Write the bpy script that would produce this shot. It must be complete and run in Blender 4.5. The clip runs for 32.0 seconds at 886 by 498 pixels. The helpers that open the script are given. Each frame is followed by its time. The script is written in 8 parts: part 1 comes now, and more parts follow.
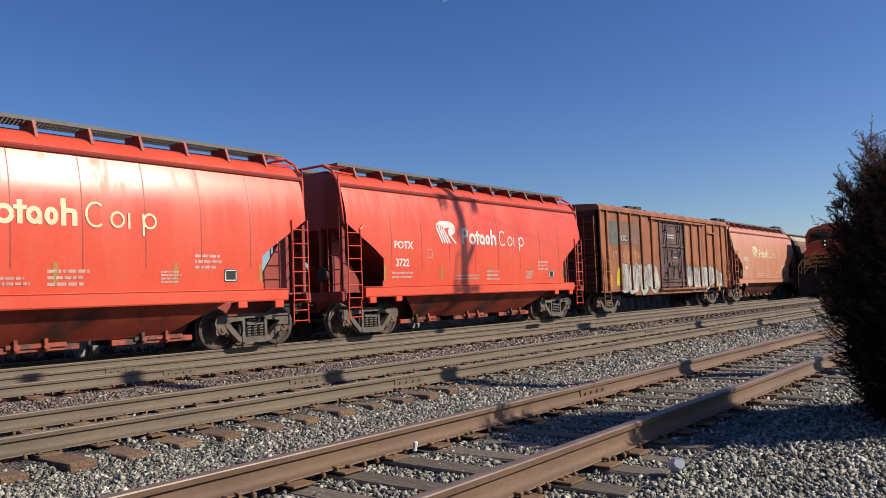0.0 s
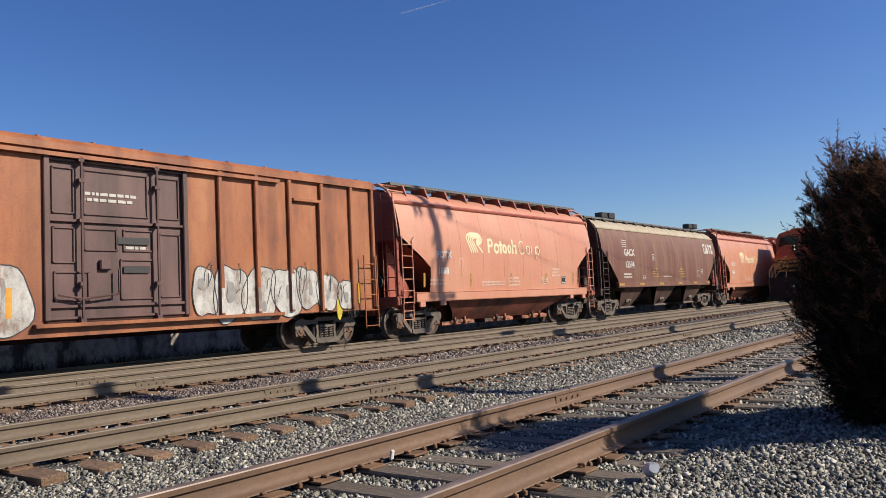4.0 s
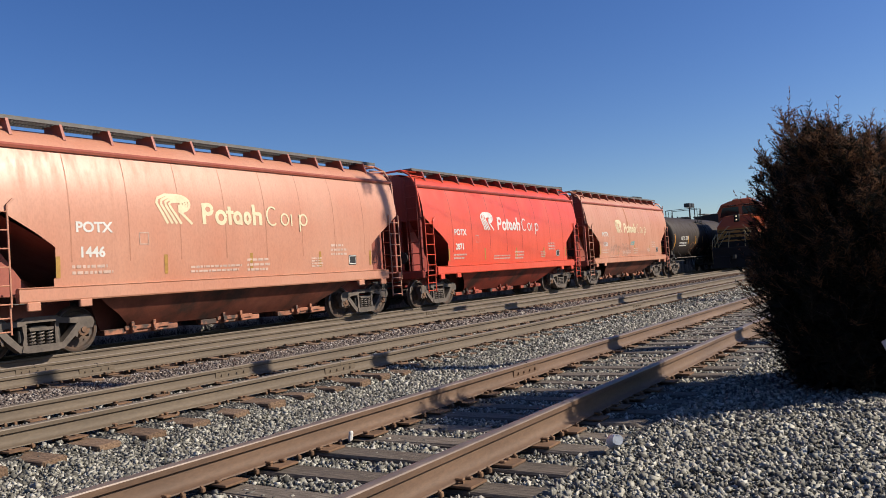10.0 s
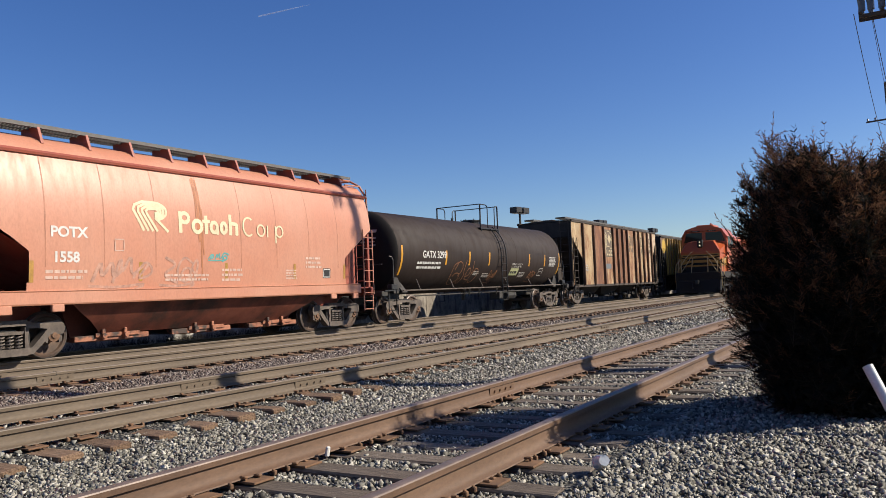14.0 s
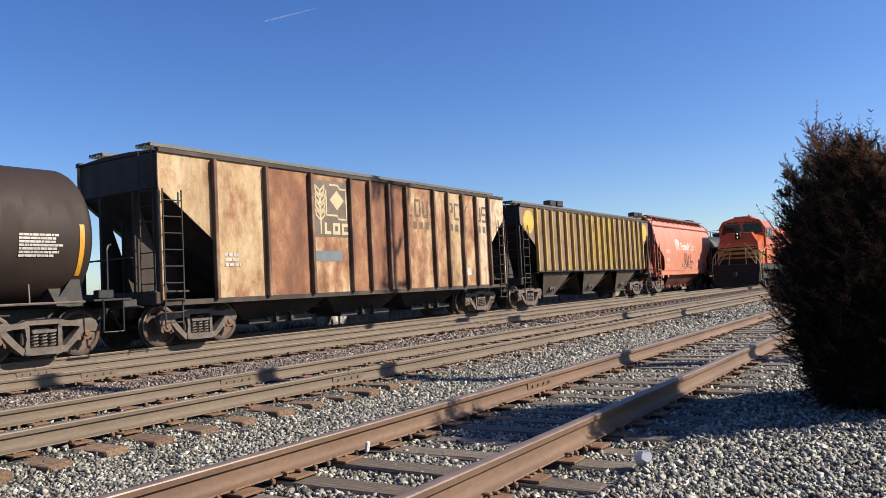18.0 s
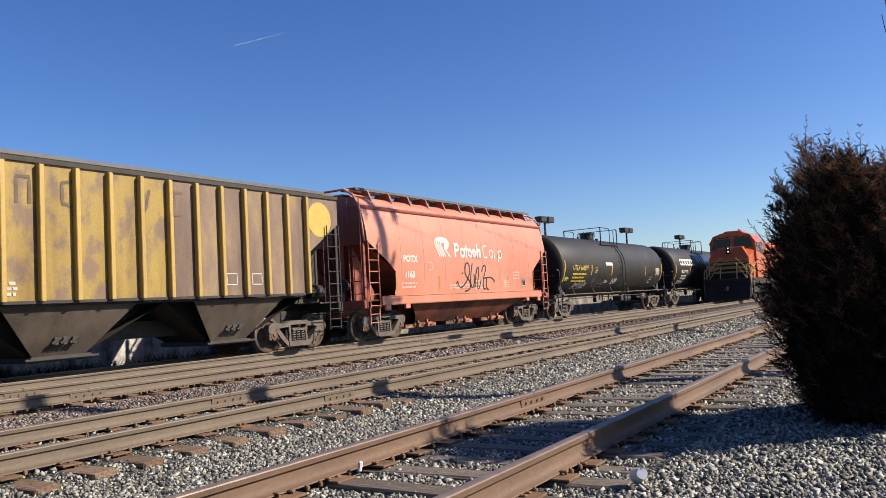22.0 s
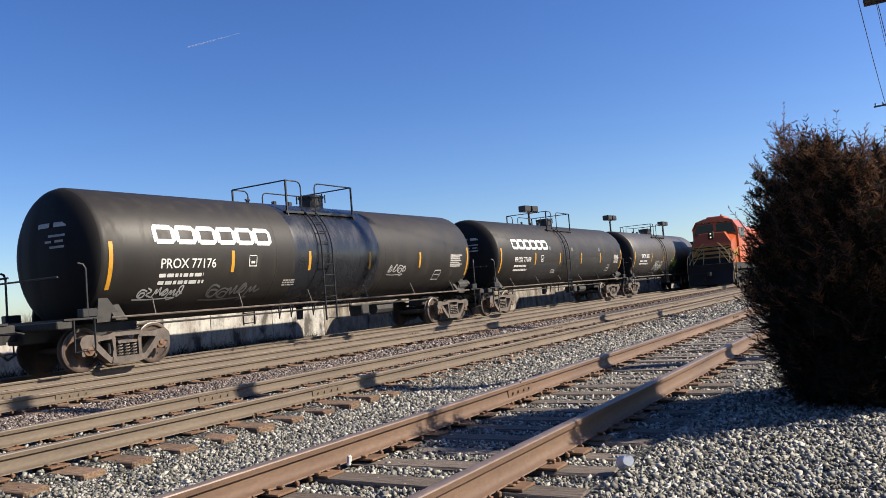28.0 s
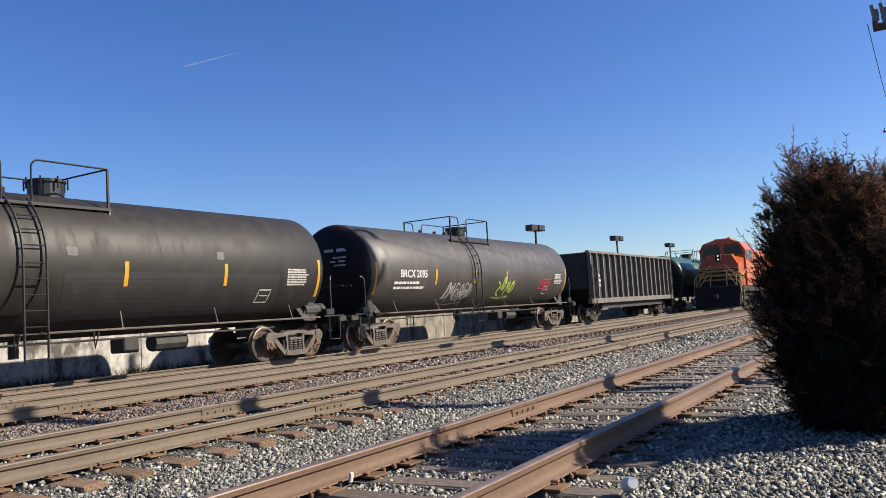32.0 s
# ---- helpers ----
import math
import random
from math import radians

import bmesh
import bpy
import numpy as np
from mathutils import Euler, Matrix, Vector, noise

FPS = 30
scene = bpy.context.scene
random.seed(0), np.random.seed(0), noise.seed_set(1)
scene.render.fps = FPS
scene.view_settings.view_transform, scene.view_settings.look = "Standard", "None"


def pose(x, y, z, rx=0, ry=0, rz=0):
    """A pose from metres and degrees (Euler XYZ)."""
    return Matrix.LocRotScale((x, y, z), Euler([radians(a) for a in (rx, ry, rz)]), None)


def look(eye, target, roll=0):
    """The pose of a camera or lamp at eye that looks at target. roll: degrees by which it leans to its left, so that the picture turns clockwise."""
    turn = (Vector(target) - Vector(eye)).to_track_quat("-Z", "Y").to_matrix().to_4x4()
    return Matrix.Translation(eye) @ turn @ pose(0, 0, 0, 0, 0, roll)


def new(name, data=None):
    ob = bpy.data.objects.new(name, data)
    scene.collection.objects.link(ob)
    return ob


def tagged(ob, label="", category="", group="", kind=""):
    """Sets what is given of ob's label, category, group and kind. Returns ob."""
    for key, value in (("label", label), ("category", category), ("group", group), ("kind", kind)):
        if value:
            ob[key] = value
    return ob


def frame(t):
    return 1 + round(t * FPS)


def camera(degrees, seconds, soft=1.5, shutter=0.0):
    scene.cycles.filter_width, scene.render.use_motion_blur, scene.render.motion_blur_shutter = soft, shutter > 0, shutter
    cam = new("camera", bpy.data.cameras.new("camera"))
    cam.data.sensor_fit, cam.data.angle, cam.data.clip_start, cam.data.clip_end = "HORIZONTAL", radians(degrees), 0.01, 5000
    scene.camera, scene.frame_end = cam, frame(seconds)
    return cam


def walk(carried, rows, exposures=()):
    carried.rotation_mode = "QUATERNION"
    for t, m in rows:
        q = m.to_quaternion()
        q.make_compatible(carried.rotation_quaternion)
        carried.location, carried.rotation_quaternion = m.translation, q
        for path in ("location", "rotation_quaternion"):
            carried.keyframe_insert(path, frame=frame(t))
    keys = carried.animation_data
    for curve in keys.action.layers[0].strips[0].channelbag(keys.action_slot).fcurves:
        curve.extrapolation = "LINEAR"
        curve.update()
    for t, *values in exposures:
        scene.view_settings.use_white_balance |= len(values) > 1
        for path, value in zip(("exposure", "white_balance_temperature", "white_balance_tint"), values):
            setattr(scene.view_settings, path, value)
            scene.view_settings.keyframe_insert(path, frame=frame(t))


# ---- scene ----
# ---- camera and its path ----
cam = camera(58.96, 32.0, soft=0.8)
PATH = [
    (0, (-6.021, -2.702, 1.029), (-4.4545, -1.4641, 1.1469), -2.17),
    (0.5, (-6.023, -2.710, 1.031), (-4.4568, -1.4720, 1.1556), -2.35),
    (1, (-6.026, -2.708, 1.027), (-4.4573, -1.4741, 1.1550), -2.48),
    (1.5, (-6.041, -2.717, 1.036), (-4.4678, -1.4894, 1.1654), -2.52),
    (2, (-6.025, -2.710, 1.032), (-4.4425, -1.4943, 1.1671), -2.61),
    (2.5, (-6.032, -2.713, 1.035), (-4.4372, -1.5143, 1.1723), -2.60),
    (3, (-6.032, -2.715, 1.035), (-4.4294, -1.5267, 1.1725), -2.60),
    (3.5, (-6.032, -2.712, 1.035), (-4.4277, -1.5255, 1.1718), -2.68),
    (5.5, (-6.033, -2.715, 1.034), (-4.4274, -1.5284, 1.1500), -2.81),
    (6, (-6.033, -2.716, 1.035), (-4.4220, -1.5368, 1.1517), -2.86),
    (6.5, (-6.024, -2.707, 1.029), (-4.4061, -1.5363, 1.1438), -2.87),
    (7, (-6.031, -2.706, 1.029), (-4.4087, -1.5422, 1.1428), -2.90),
    (7.5, (-6.020, -2.707, 1.026), (-4.3915, -1.5512, 1.1386), -3.04),
    (8, (-6.031, -2.710, 1.033), (-4.3984, -1.5595, 1.1345), -3.13),
    (8.5, (-6.029, -2.706, 1.032), (-4.3915, -1.5606, 1.1094), -3.14),
    (9, (-6.029, -2.717, 1.029), (-4.3845, -1.5812, 1.0962), -2.80),
    (9.5, (-5.986, -2.684, 1.035), (-4.3616, -1.5205, 1.1259), -3.59),
    (10, (-5.939, -2.571, 1.033), (-4.2591, -1.4871, 1.0991), -4.04),
    (10.5, (-5.922, -2.478, 1.036), (-4.2052, -1.4533, 1.0760), -3.91),
    (11, (-5.890, -2.410, 1.033), (-4.1475, -1.4298, 1.0751), -4.31),
    (11.5, (-5.903, -2.353, 1.038), (-4.1604, -1.3739, 1.1063), -4.92),
    (12, (-5.877, -2.301, 1.034), (-4.1335, -1.3251, 1.1158), -4.31),
    (12.5, (-5.878, -2.280, 1.024), (-4.0944, -1.3803, 1.1093), -2.89),
    (13, (-5.938, -2.329, 1.024), (-4.1588, -1.4198, 1.1164), -1.92),
    (13.5, (-5.931, -2.372, 1.023), (-4.1769, -1.4179, 1.1251), -2.68),
    (14, (-5.930, -2.374, 1.009), (-4.2033, -1.3706, 1.1154), -2.40),
    (14.5, (-5.954, -2.384, 1.007), (-4.2502, -1.3421, 1.1110), -2.96),
    (16.5, (-5.930, -2.356, 1.018), (-4.2497, -1.2747, 1.1115), -2.69),
    (17, (-5.926, -2.345, 1.017), (-4.2475, -1.2616, 1.1173), -2.46),
    (17.5, (-5.936, -2.340, 1.014), (-4.2583, -1.2551, 1.1111), -2.66),
    (18, (-5.929, -2.335, 1.015), (-4.2460, -1.2586, 1.1113), -2.83),
    (18.5, (-5.924, -2.334, 1.016), (-4.2313, -1.2733, 1.1125), -2.95),
    (19, (-5.919, -2.335, 1.020), (-4.2213, -1.2819, 1.1204), -2.96),
    (19.5, (-5.920, -2.338, 1.022), (-4.2178, -1.2925, 1.1236), -2.98),
    (20, (-5.927, -2.338, 1.024), (-4.2207, -1.2996, 1.1262), -3.05),
    (20.5, (-5.936, -2.345, 1.026), (-4.2312, -1.3054, 1.1350), -3.22),
    (21, (-5.923, -2.344, 1.010), (-4.2211, -1.3001, 1.1289), -3.29),
    (21.5, (-5.929, -2.338, 1.023), (-4.2312, -1.2885, 1.1494), -3.58),
    (22, (-5.910, -2.319, 1.020), (-4.2163, -1.2637, 1.1570), -3.27),
    (22.5, (-5.924, -2.304, 1.023), (-4.2197, -1.2656, 1.1536), -2.81),
    (23, (-5.920, -2.295, 1.024), (-4.2062, -1.2719, 1.1468), -2.58),
    (23.5, (-5.918, -2.291, 1.025), (-4.2002, -1.2741, 1.1424), -2.57),
    (24, (-5.915, -2.288, 1.017), (-4.1958, -1.2725, 1.1313), -2.54),
    (24.5, (-5.905, -2.293, 1.018), (-4.1842, -1.2789, 1.1206), -2.18),
    (25, (-5.914, -2.299, 1.023), (-4.1928, -1.2849, 1.1230), -2.45),
    (25.5, (-5.926, -2.322, 1.027), (-4.2107, -1.2969, 1.1205), -3.26),
    (27.5, (-5.917, -2.327, 1.027), (-4.2076, -1.2944, 1.1257), -4.26),
    (28, (-5.927, -2.336, 1.034), (-4.2125, -1.3117, 1.1457), -4.55),
    (28.5, (-5.902, -2.328, 1.030), (-4.1854, -1.3093, 1.1508), -4.42),
    (29, (-5.897, -2.321, 1.029), (-4.1782, -1.3056, 1.1530), -4.07),
    (29.5, (-5.908, -2.324, 1.027), (-4.1922, -1.3046, 1.1600), -3.80),
    (30, (-5.909, -2.323, 1.027), (-4.1979, -1.2963, 1.1683), -3.72),
    (30.5, (-5.915, -2.328, 1.028), (-4.2066, -1.2978, 1.1715), -3.75),
    (31, (-5.920, -2.330, 1.028), (-4.2122, -1.2990, 1.1741), -3.77),
    (31.5, (-5.912, -2.330, 1.033), (-4.2037, -1.3000, 1.1818), -3.81),
    (32, (-5.915, -2.328, 1.030), (-4.2099, -1.2941, 1.1874), -3.53),
]
EXPOSURES = [(0.0, 0.34, 6750, 10), (2.0, 0.34, 6750, 10), (3.0, 0.5, 6750, 10), (6.0, 0.35, 6750, 10), (7.5, 0.44, 6750, 10), (9.0, 0.54, 6750, 10), (10.0, 0.38, 6750, 10), (14.0, 0.48, 6750, 10), (16.5, 0.84, 6750, 10), (23.0, 0.7, 6750, 10), (25.0, 0.62, 6750, 10), (27.5, 0.84, 6750, 10), (32.0, 0.82, 6750, 10)]
walk(cam, [(t, look(eye, target, roll)) for t, eye, target, roll in PATH], EXPOSURES)

# how far the train has run along the track, every half second
RUN = [0.00, -3.43, -6.87, -10.10, -13.66, -17.13, -20.63, -23.91, -27.23, -30.55, -33.87, -37.18, -40.45, -44.03, -47.47, -50.90, -54.25, -57.50, -60.82, -64.19, -67.61, -71.08, -74.52, -78.15, -81.61, -84.99, -88.21, -91.62, -95.23, -98.64, -102.03, -105.40, -108.75, -112.08, -115.38, -118.62, -121.82, -125.33, -128.70, -132.04, -135.38, -138.61, -142.05, -145.36, -148.64, -151.85, -155.41, -158.81, -162.17, -165.54, -168.92, -172.31, -175.70, -179.11, -182.53, -186.00, -189.52, -192.86, -196.21, -199.55, -202.74, -206.22, -209.57, -212.88, -216.10]


def run_at(t):
    i = min(int(t * 2), len(RUN) - 2)
    return RUN[i] + (RUN[i + 1] - RUN[i]) * (t * 2 - i)

# ---- world and sun ----
SUN_SLOPE, SUN_UP = 0.57, 34.0
sun_side = math.atan2(-1.0, SUN_SLOPE)
up = radians(SUN_UP)
SUN_DIR = Vector((math.cos(sun_side) * math.cos(up), math.sin(sun_side) * math.cos(up), math.sin(up)))
world = bpy.data.worlds.new("sky")
scene.world = world
world.use_nodes = True
sky = world.node_tree.nodes.new("ShaderNodeTexSky")
sky.sky_type = "NISHITA"
sky.sun_disc = False
sky.sun_elevation = up
sky.sun_rotation = math.atan2(SUN_DIR.x, SUN_DIR.y)
sky.altitude, sky.air_density, sky.dust_density, sky.ozone_density = 600, 1.0, 0.8, 5.0
back = world.node_tree.nodes["Background"]
back.inputs["Strength"].default_value = 0.088
deeper = world.node_tree.nodes.new("ShaderNodeHueSaturation")
deeper.inputs["Hue"].default_value = 0.514
deeper.inputs["Saturation"].default_value = 1.2
world.node_tree.links.new(sky.outputs[0], deeper.inputs["Color"])
world.node_tree.links.new(deeper.outputs[0], back.inputs["Color"])
lamp = bpy.data.lights.new("sun", "SUN")
lamp.energy, lamp.angle, lamp.color = 5.0, radians(0.55), (1.0, 0.915, 0.785)
sun = new("sun", lamp)
sun.matrix_world = look(SUN_DIR * 100, (0, 0, 0))


# ---- materials ----
def nodes_of(name):
    m = bpy.data.materials.new(name)
    m.use_nodes = True
    nt = m.node_tree
    return m, nt, nt.nodes["Principled BSDF"], nt.nodes.new, nt.links.new


def ramp(nt, source, stops):
    r = nt.nodes.new("ShaderNodeValToRGB")
    while len(r.color_ramp.elements) < len(stops):
        r.color_ramp.elements.new(0.5)
    for e, (p, c) in zip(r.color_ramp.elements, stops):
        e.position, e.color = p, (*c, 1) if len(c) == 3 else c
    nt.links.new(source, r.inputs[0])
    return r.outputs[0]


def noise_of(nt, scale, detail=5.0, stretch=(1, 1, 1), rough=0.6, shift=0.0):
    tc = nt.nodes.new("ShaderNodeTexCoord")
    mp = nt.nodes.new("ShaderNodeMapping")
    mp.inputs["Scale"].default_value = stretch
    mp.inputs["Location"].default_value = (shift, shift * 0.7, shift * 0.3)
    n = nt.nodes.new("ShaderNodeTexNoise")
    n.inputs["Scale"].default_value, n.inputs["Detail"].default_value, n.inputs["Roughness"].default_value = scale, detail, rough
    nt.links.new(tc.outputs["Object"], mp.inputs[0])
    nt.links.new(mp.outputs[0], n.inputs[0])
    return n.outputs[0]


def mixed(nt, fac, a, b, mode="MIX"):
    m = nt.nodes.new("ShaderNodeMix")
    m.data_type, m.blend_type = "RGBA", mode
    for key, v in ((0, fac), (6, a), (7, b)):
        if hasattr(v, "is_linked"):
            nt.links.new(v, m.inputs[key])
        else:
            m.inputs[key].default_value = v if key == 0 else (*v, 1)
    return m.outputs[2]


def bumped(nt, bsdf, height, strength, distance=0.01):
    b = nt.nodes.new("ShaderNodeBump")
    b.inputs["Strength"].default_value, b.inputs["Distance"].default_value = strength, distance
    nt.links.new(height, b.inputs["Height"])
    nt.links.new(b.outputs[0], bsdf.inputs["Normal"])


BASE_SCALE = 0.75  # even factor on every painted or iron base colour, set against the exposure


def coloured(nt, bsdf, colour, base_scale=BASE_SCALE):
    nt.links.new(mixed(nt, 1.0, colour, (base_scale, base_scale, base_scale), "MULTIPLY"), bsdf.inputs["Base Color"])


def flat(name, col, rough=0.6, metal=0.0, var=0.25, scale=6.0):
    """A plain material with two scales of dirt."""
    m, nt, bsdf, _, link = nodes_of(name)
    dark = tuple(c * (1 - var) for c in col)
    light = tuple(min(1, c * (1 + var * 0.5)) for c in col)
    a = ramp(nt, noise_of(nt, scale), [(0.3, dark), (0.7, light)])
    b = ramp(nt, noise_of(nt, scale * 9, 3), [(0.35, (0.8, 0.8, 0.8)), (0.65, (1, 1, 1))])
    coloured(nt, bsdf, mixed(nt, 0.6, a, b, "MULTIPLY"))
    bsdf.inputs["Roughness"].default_value, bsdf.inputs["Metallic"].default_value = rough, metal
    bumped(nt, bsdf, noise_of(nt, scale * 12, 4), 0.15, 0.004)
    return m


def paint(name, col, worn, dirt, rough=0.38, streak=0.5, patches=0.35, coat=0.0, shift=0.0, wet=0.5, wavy=0.12):
    """Weathered car paint: faded patches, streaks that run down, fine grime."""
    m, nt, bsdf, _, link = nodes_of(name)
    big = ramp(nt, noise_of(nt, 0.55, 6, (1, 1, 0.8), 0.6, shift), [(0.5 - patches * 0.5, col), (0.5 + patches * 0.5 + 0.05, worn)])
    run = noise_of(nt, 1.0, 4, (3.2, 3.2, 0.16), 0.65, shift + 3)
    fine = noise_of(nt, 26, 4, (1, 1, 0.5), 0.6, shift)
    s = ramp(nt, run, [(wet, (0, 0, 0)), (wet + 0.22, (streak, streak, streak))])
    c = mixed(nt, s, big, dirt)
    f = ramp(nt, fine, [(0.3, (0.82, 0.82, 0.82)), (0.6, (1, 1, 1))])
    coloured(nt, bsdf, mixed(nt, 0.7, c, f, "MULTIPLY"))
    link(ramp(nt, run, [(0.45, (rough,) * 3), (0.75, (min(1, rough + 0.2),) * 3)]), bsdf.inputs["Roughness"])
    bsdf.inputs["Coat Weight"].default_value = coat
    bumped(nt, bsdf, noise_of(nt, 1.6, 3, (1, 1, 1), 0.5, shift), wavy, 0.02)
    return m


def rusted(name, col, rust, pale, split=(0.42, 0.55, 0.68), rough=0.7, shift=0.0, stretch=(0.7, 0.7, 0.3), speck=0.0, detail=7.0):
    """Old paint that rust has eaten in patches."""
    m, nt, bsdf, _, link = nodes_of(name)
    big = noise_of(nt, 1.3, detail, stretch, 0.62, shift)
    c = ramp(nt, big, [(split[0], rust), (split[1], col), (split[2], pale)])
    run = ramp(nt, noise_of(nt, 1.0, 3, (1.9, 1.9, 0.17), 0.55, shift + 2), [(0.48, (1, 1, 1)), (0.75, (0.45, 0.36, 0.3))])
    fine = ramp(nt, noise_of(nt, 30, 4), [(0.3, (0.7, 0.7, 0.7)), (0.62, (1, 1, 1))])
    specks = ramp(nt, noise_of(nt, 5.5, 9, (1, 1, 0.55), 0.72, shift + 5), [(0.5, (0, 0, 0)), (0.62, (speck,) * 3)])
    c = mixed(nt, specks, c, rust)
    c = mixed(nt, 0.8, c, run, "MULTIPLY")
    coloured(nt, bsdf, mixed(nt, 0.7, c, fine, "MULTIPLY"))
    bsdf.inputs["Roughness"].default_value = rough
    bumped(nt, bsdf, noise_of(nt, 14, 5), 0.2, 0.006)
    return m


def ballast(name, tones, cell=17.0, strength=1.0):
    m, nt, bsdf, node, link = nodes_of(name)
    tc = node("ShaderNodeTexCoord")
    v = node("ShaderNodeTexVoronoi")
    v.inputs["Scale"].default_value = cell
    v.inputs["Randomness"].default_value = 1.0
    link(tc.outputs["Object"], v.inputs["Vector"])
    sep = node("ShaderNodeSeparateColor")
    link(v.outputs["Color"], sep.inputs[0])
    c = ramp(nt, sep.outputs[0], tones)
    gap = ramp(nt, v.outputs["Distance"], [(0.2, (1, 1, 1)), (0.6, (0.12, 0.11, 0.1))])
    c = mixed(nt, 0.8, c, gap, "MULTIPLY")
    wide = ramp(nt, noise_of(nt, 0.8, 4), [(0.35, (0.78, 0.75, 0.72)), (0.7, (1, 1, 1))])
    coloured(nt, bsdf, mixed(nt, 0.8, c, wide, "MULTIPLY"), 0.69)
    bsdf.inputs["Roughness"].default_value = 0.85
    inv = node("ShaderNodeMath")
    inv.operation = "SUBTRACT"
    inv.inputs[0].default_value = 1.0
    link(v.outputs["Distance"], inv.inputs[1])
    bumped(nt, bsdf, inv.outputs[0], strength, 0.05)
    return m


STONE_TONES = [(0.0, (0.045, 0.042, 0.035)), (0.25, (0.125, 0.118, 0.1)), (0.5, (0.23, 0.22, 0.188)), (0.78, (0.37, 0.352, 0.3)), (0.93, (0.45, 0.43, 0.37)), (1.0, (0.66, 0.63, 0.55))]
RED_TONES = [(0.0, (0.06, 0.043, 0.038)), (0.4, (0.14, 0.105, 0.093)), (0.8, (0.24, 0.198, 0.173)), (1.0, (0.46, 0.41, 0.36))]
M_BALLAST = ballast("grey ballast", STONE_TONES, 27.0)
M_BALLAST_RED = ballast("reddish ballast", RED_TONES, 24.0)


def stones_material(name, tones):
    m, nt, bsdf, node, link = nodes_of(name)
    g = node("ShaderNodeNewGeometry")
    c = ramp(nt, g.outputs["Random Per Island"], tones)
    f = ramp(nt, noise_of(nt, 60, 3), [(0.3, (0.75, 0.75, 0.75)), (0.65, (1.1, 1.1, 1.08))])
    coloured(nt, bsdf, mixed(nt, 0.8, c, f, "MULTIPLY"), 0.84)
    bsdf.inputs["Roughness"].default_value = 0.75
    bumped(nt, bsdf, noise_of(nt, 90, 3), 0.3, 0.004)
    return m


M_STONE = stones_material("crushed stone", STONE_TONES)
M_STONE_RED = stones_material("reddish crushed stone", RED_TONES)


def rail_material(name, a, b, c):
    m, nt, bsdf, node, link = nodes_of(name)
    col = ramp(nt, noise_of(nt, 2.2, 6, (0.25, 1, 1)), [(0.3, a), (0.55, b), (0.75, c)])
    fine = ramp(nt, noise_of(nt, 45, 4, (0.4, 1, 1)), [(0.3, (0.72, 0.72, 0.72)), (0.65, (1.05, 1.05, 1.05))])
    coloured(nt, bsdf, mixed(nt, 0.8, col, fine, "MULTIPLY"), 0.63)
    bsdf.inputs["Roughness"].default_value = 0.72
    bumped(nt, bsdf, noise_of(nt, 60, 4), 0.25, 0.004)
    return m


M_RAIL = rail_material("rusty rail steel", (0.125, 0.068, 0.039), (0.2, 0.112, 0.064), (0.25, 0.148, 0.09))
M_RAIL_TAN = rail_material("dusty tan rail steel", (0.12, 0.085, 0.054), (0.18, 0.131, 0.085), (0.225, 0.167, 0.11))
M_RAILHEAD = flat("worn rail head", (0.21, 0.165, 0.125), 0.62, 0.1, 0.3, 4)
M_RAILHEAD_DULL = flat("dull rail head", (0.23, 0.17, 0.14), 0.5, 0.2, 0.3, 4)
M_PLATE = flat("rusty plate", (0.23, 0.125, 0.066), 0.85, 0.0, 0.5, 8)


def timber(name, a, b, c):
    m, nt, bsdf, node, link = nodes_of(name)
    grain = noise_of(nt, 9, 6, (6, 0.5, 6), 0.65)
    col = ramp(nt, grain, [(0.3, a), (0.52, b), (0.72, c)])
    info = node("ShaderNodeObjectInfo")
    tint = ramp(nt, info.outputs["Random"], [(0.0, (0.7, 0.66, 0.62)), (1.0, (1.1, 1.08, 1.05))])
    coloured(nt, bsdf, mixed(nt, 1.0, col, tint, "MULTIPLY"), 0.85)
    bsdf.inputs["Roughness"].default_value = 0.9
    bumped(nt, bsdf, grain, 0.6, 0.015)
    return m


M_TIE = timber("weathered tie wood", (0.055, 0.043, 0.034), (0.165, 0.134, 0.108), (0.29, 0.247, 0.205))
M_TIE_BROWN = timber("brown tie wood", (0.07, 0.042, 0.026), (0.2, 0.126, 0.078), (0.3, 0.205, 0.135))
M_POLE = timber("grey pole wood", (0.035, 0.027, 0.02), (0.1, 0.078, 0.06), (0.17, 0.14, 0.11))
M_DARK = flat("grimy black iron", (0.02, 0.019, 0.018), 0.6, 0.2, 0.4)
M_BLACK = flat("black steel", (0.03, 0.03, 0.03), 0.5, 0.1, 0.4)
M_TRUCK = flat("dusty cast steel", (0.16, 0.128, 0.105), 0.75, 0.1, 0.5, 5)
M_TRUCK_DARK = flat("dark cast steel", (0.05, 0.045, 0.04), 0.7, 0.1, 0.4, 5)
M_WHEEL = rusted("rusty wheel steel", (0.13, 0.085, 0.06), (0.06, 0.045, 0.036), (0.2, 0.12, 0.08), (0.38, 0.52, 0.68), 0.75, 1.0, (1.5, 1.5, 1.5))
M_WHEEL_BRIGHT = flat("bright wheel tread", (0.24, 0.21, 0.19), 0.45, 0.6, 0.2, 5)
M_SPRING = flat("spring steel", (0.2, 0.165, 0.14), 0.6, 0.3, 0.4, 8)
M_BEARING = flat("rusty bearing cap", (0.22, 0.12, 0.07), 0.7, 0.2, 0.4, 9)
M_WHITE = flat("white lettering", (0.78, 0.77, 0.73), 0.6, 0, 0.12, 5)
M_CREAM = flat("yellowed cream lettering", (0.86, 0.74, 0.48), 0.6, 0, 0.12, 5)
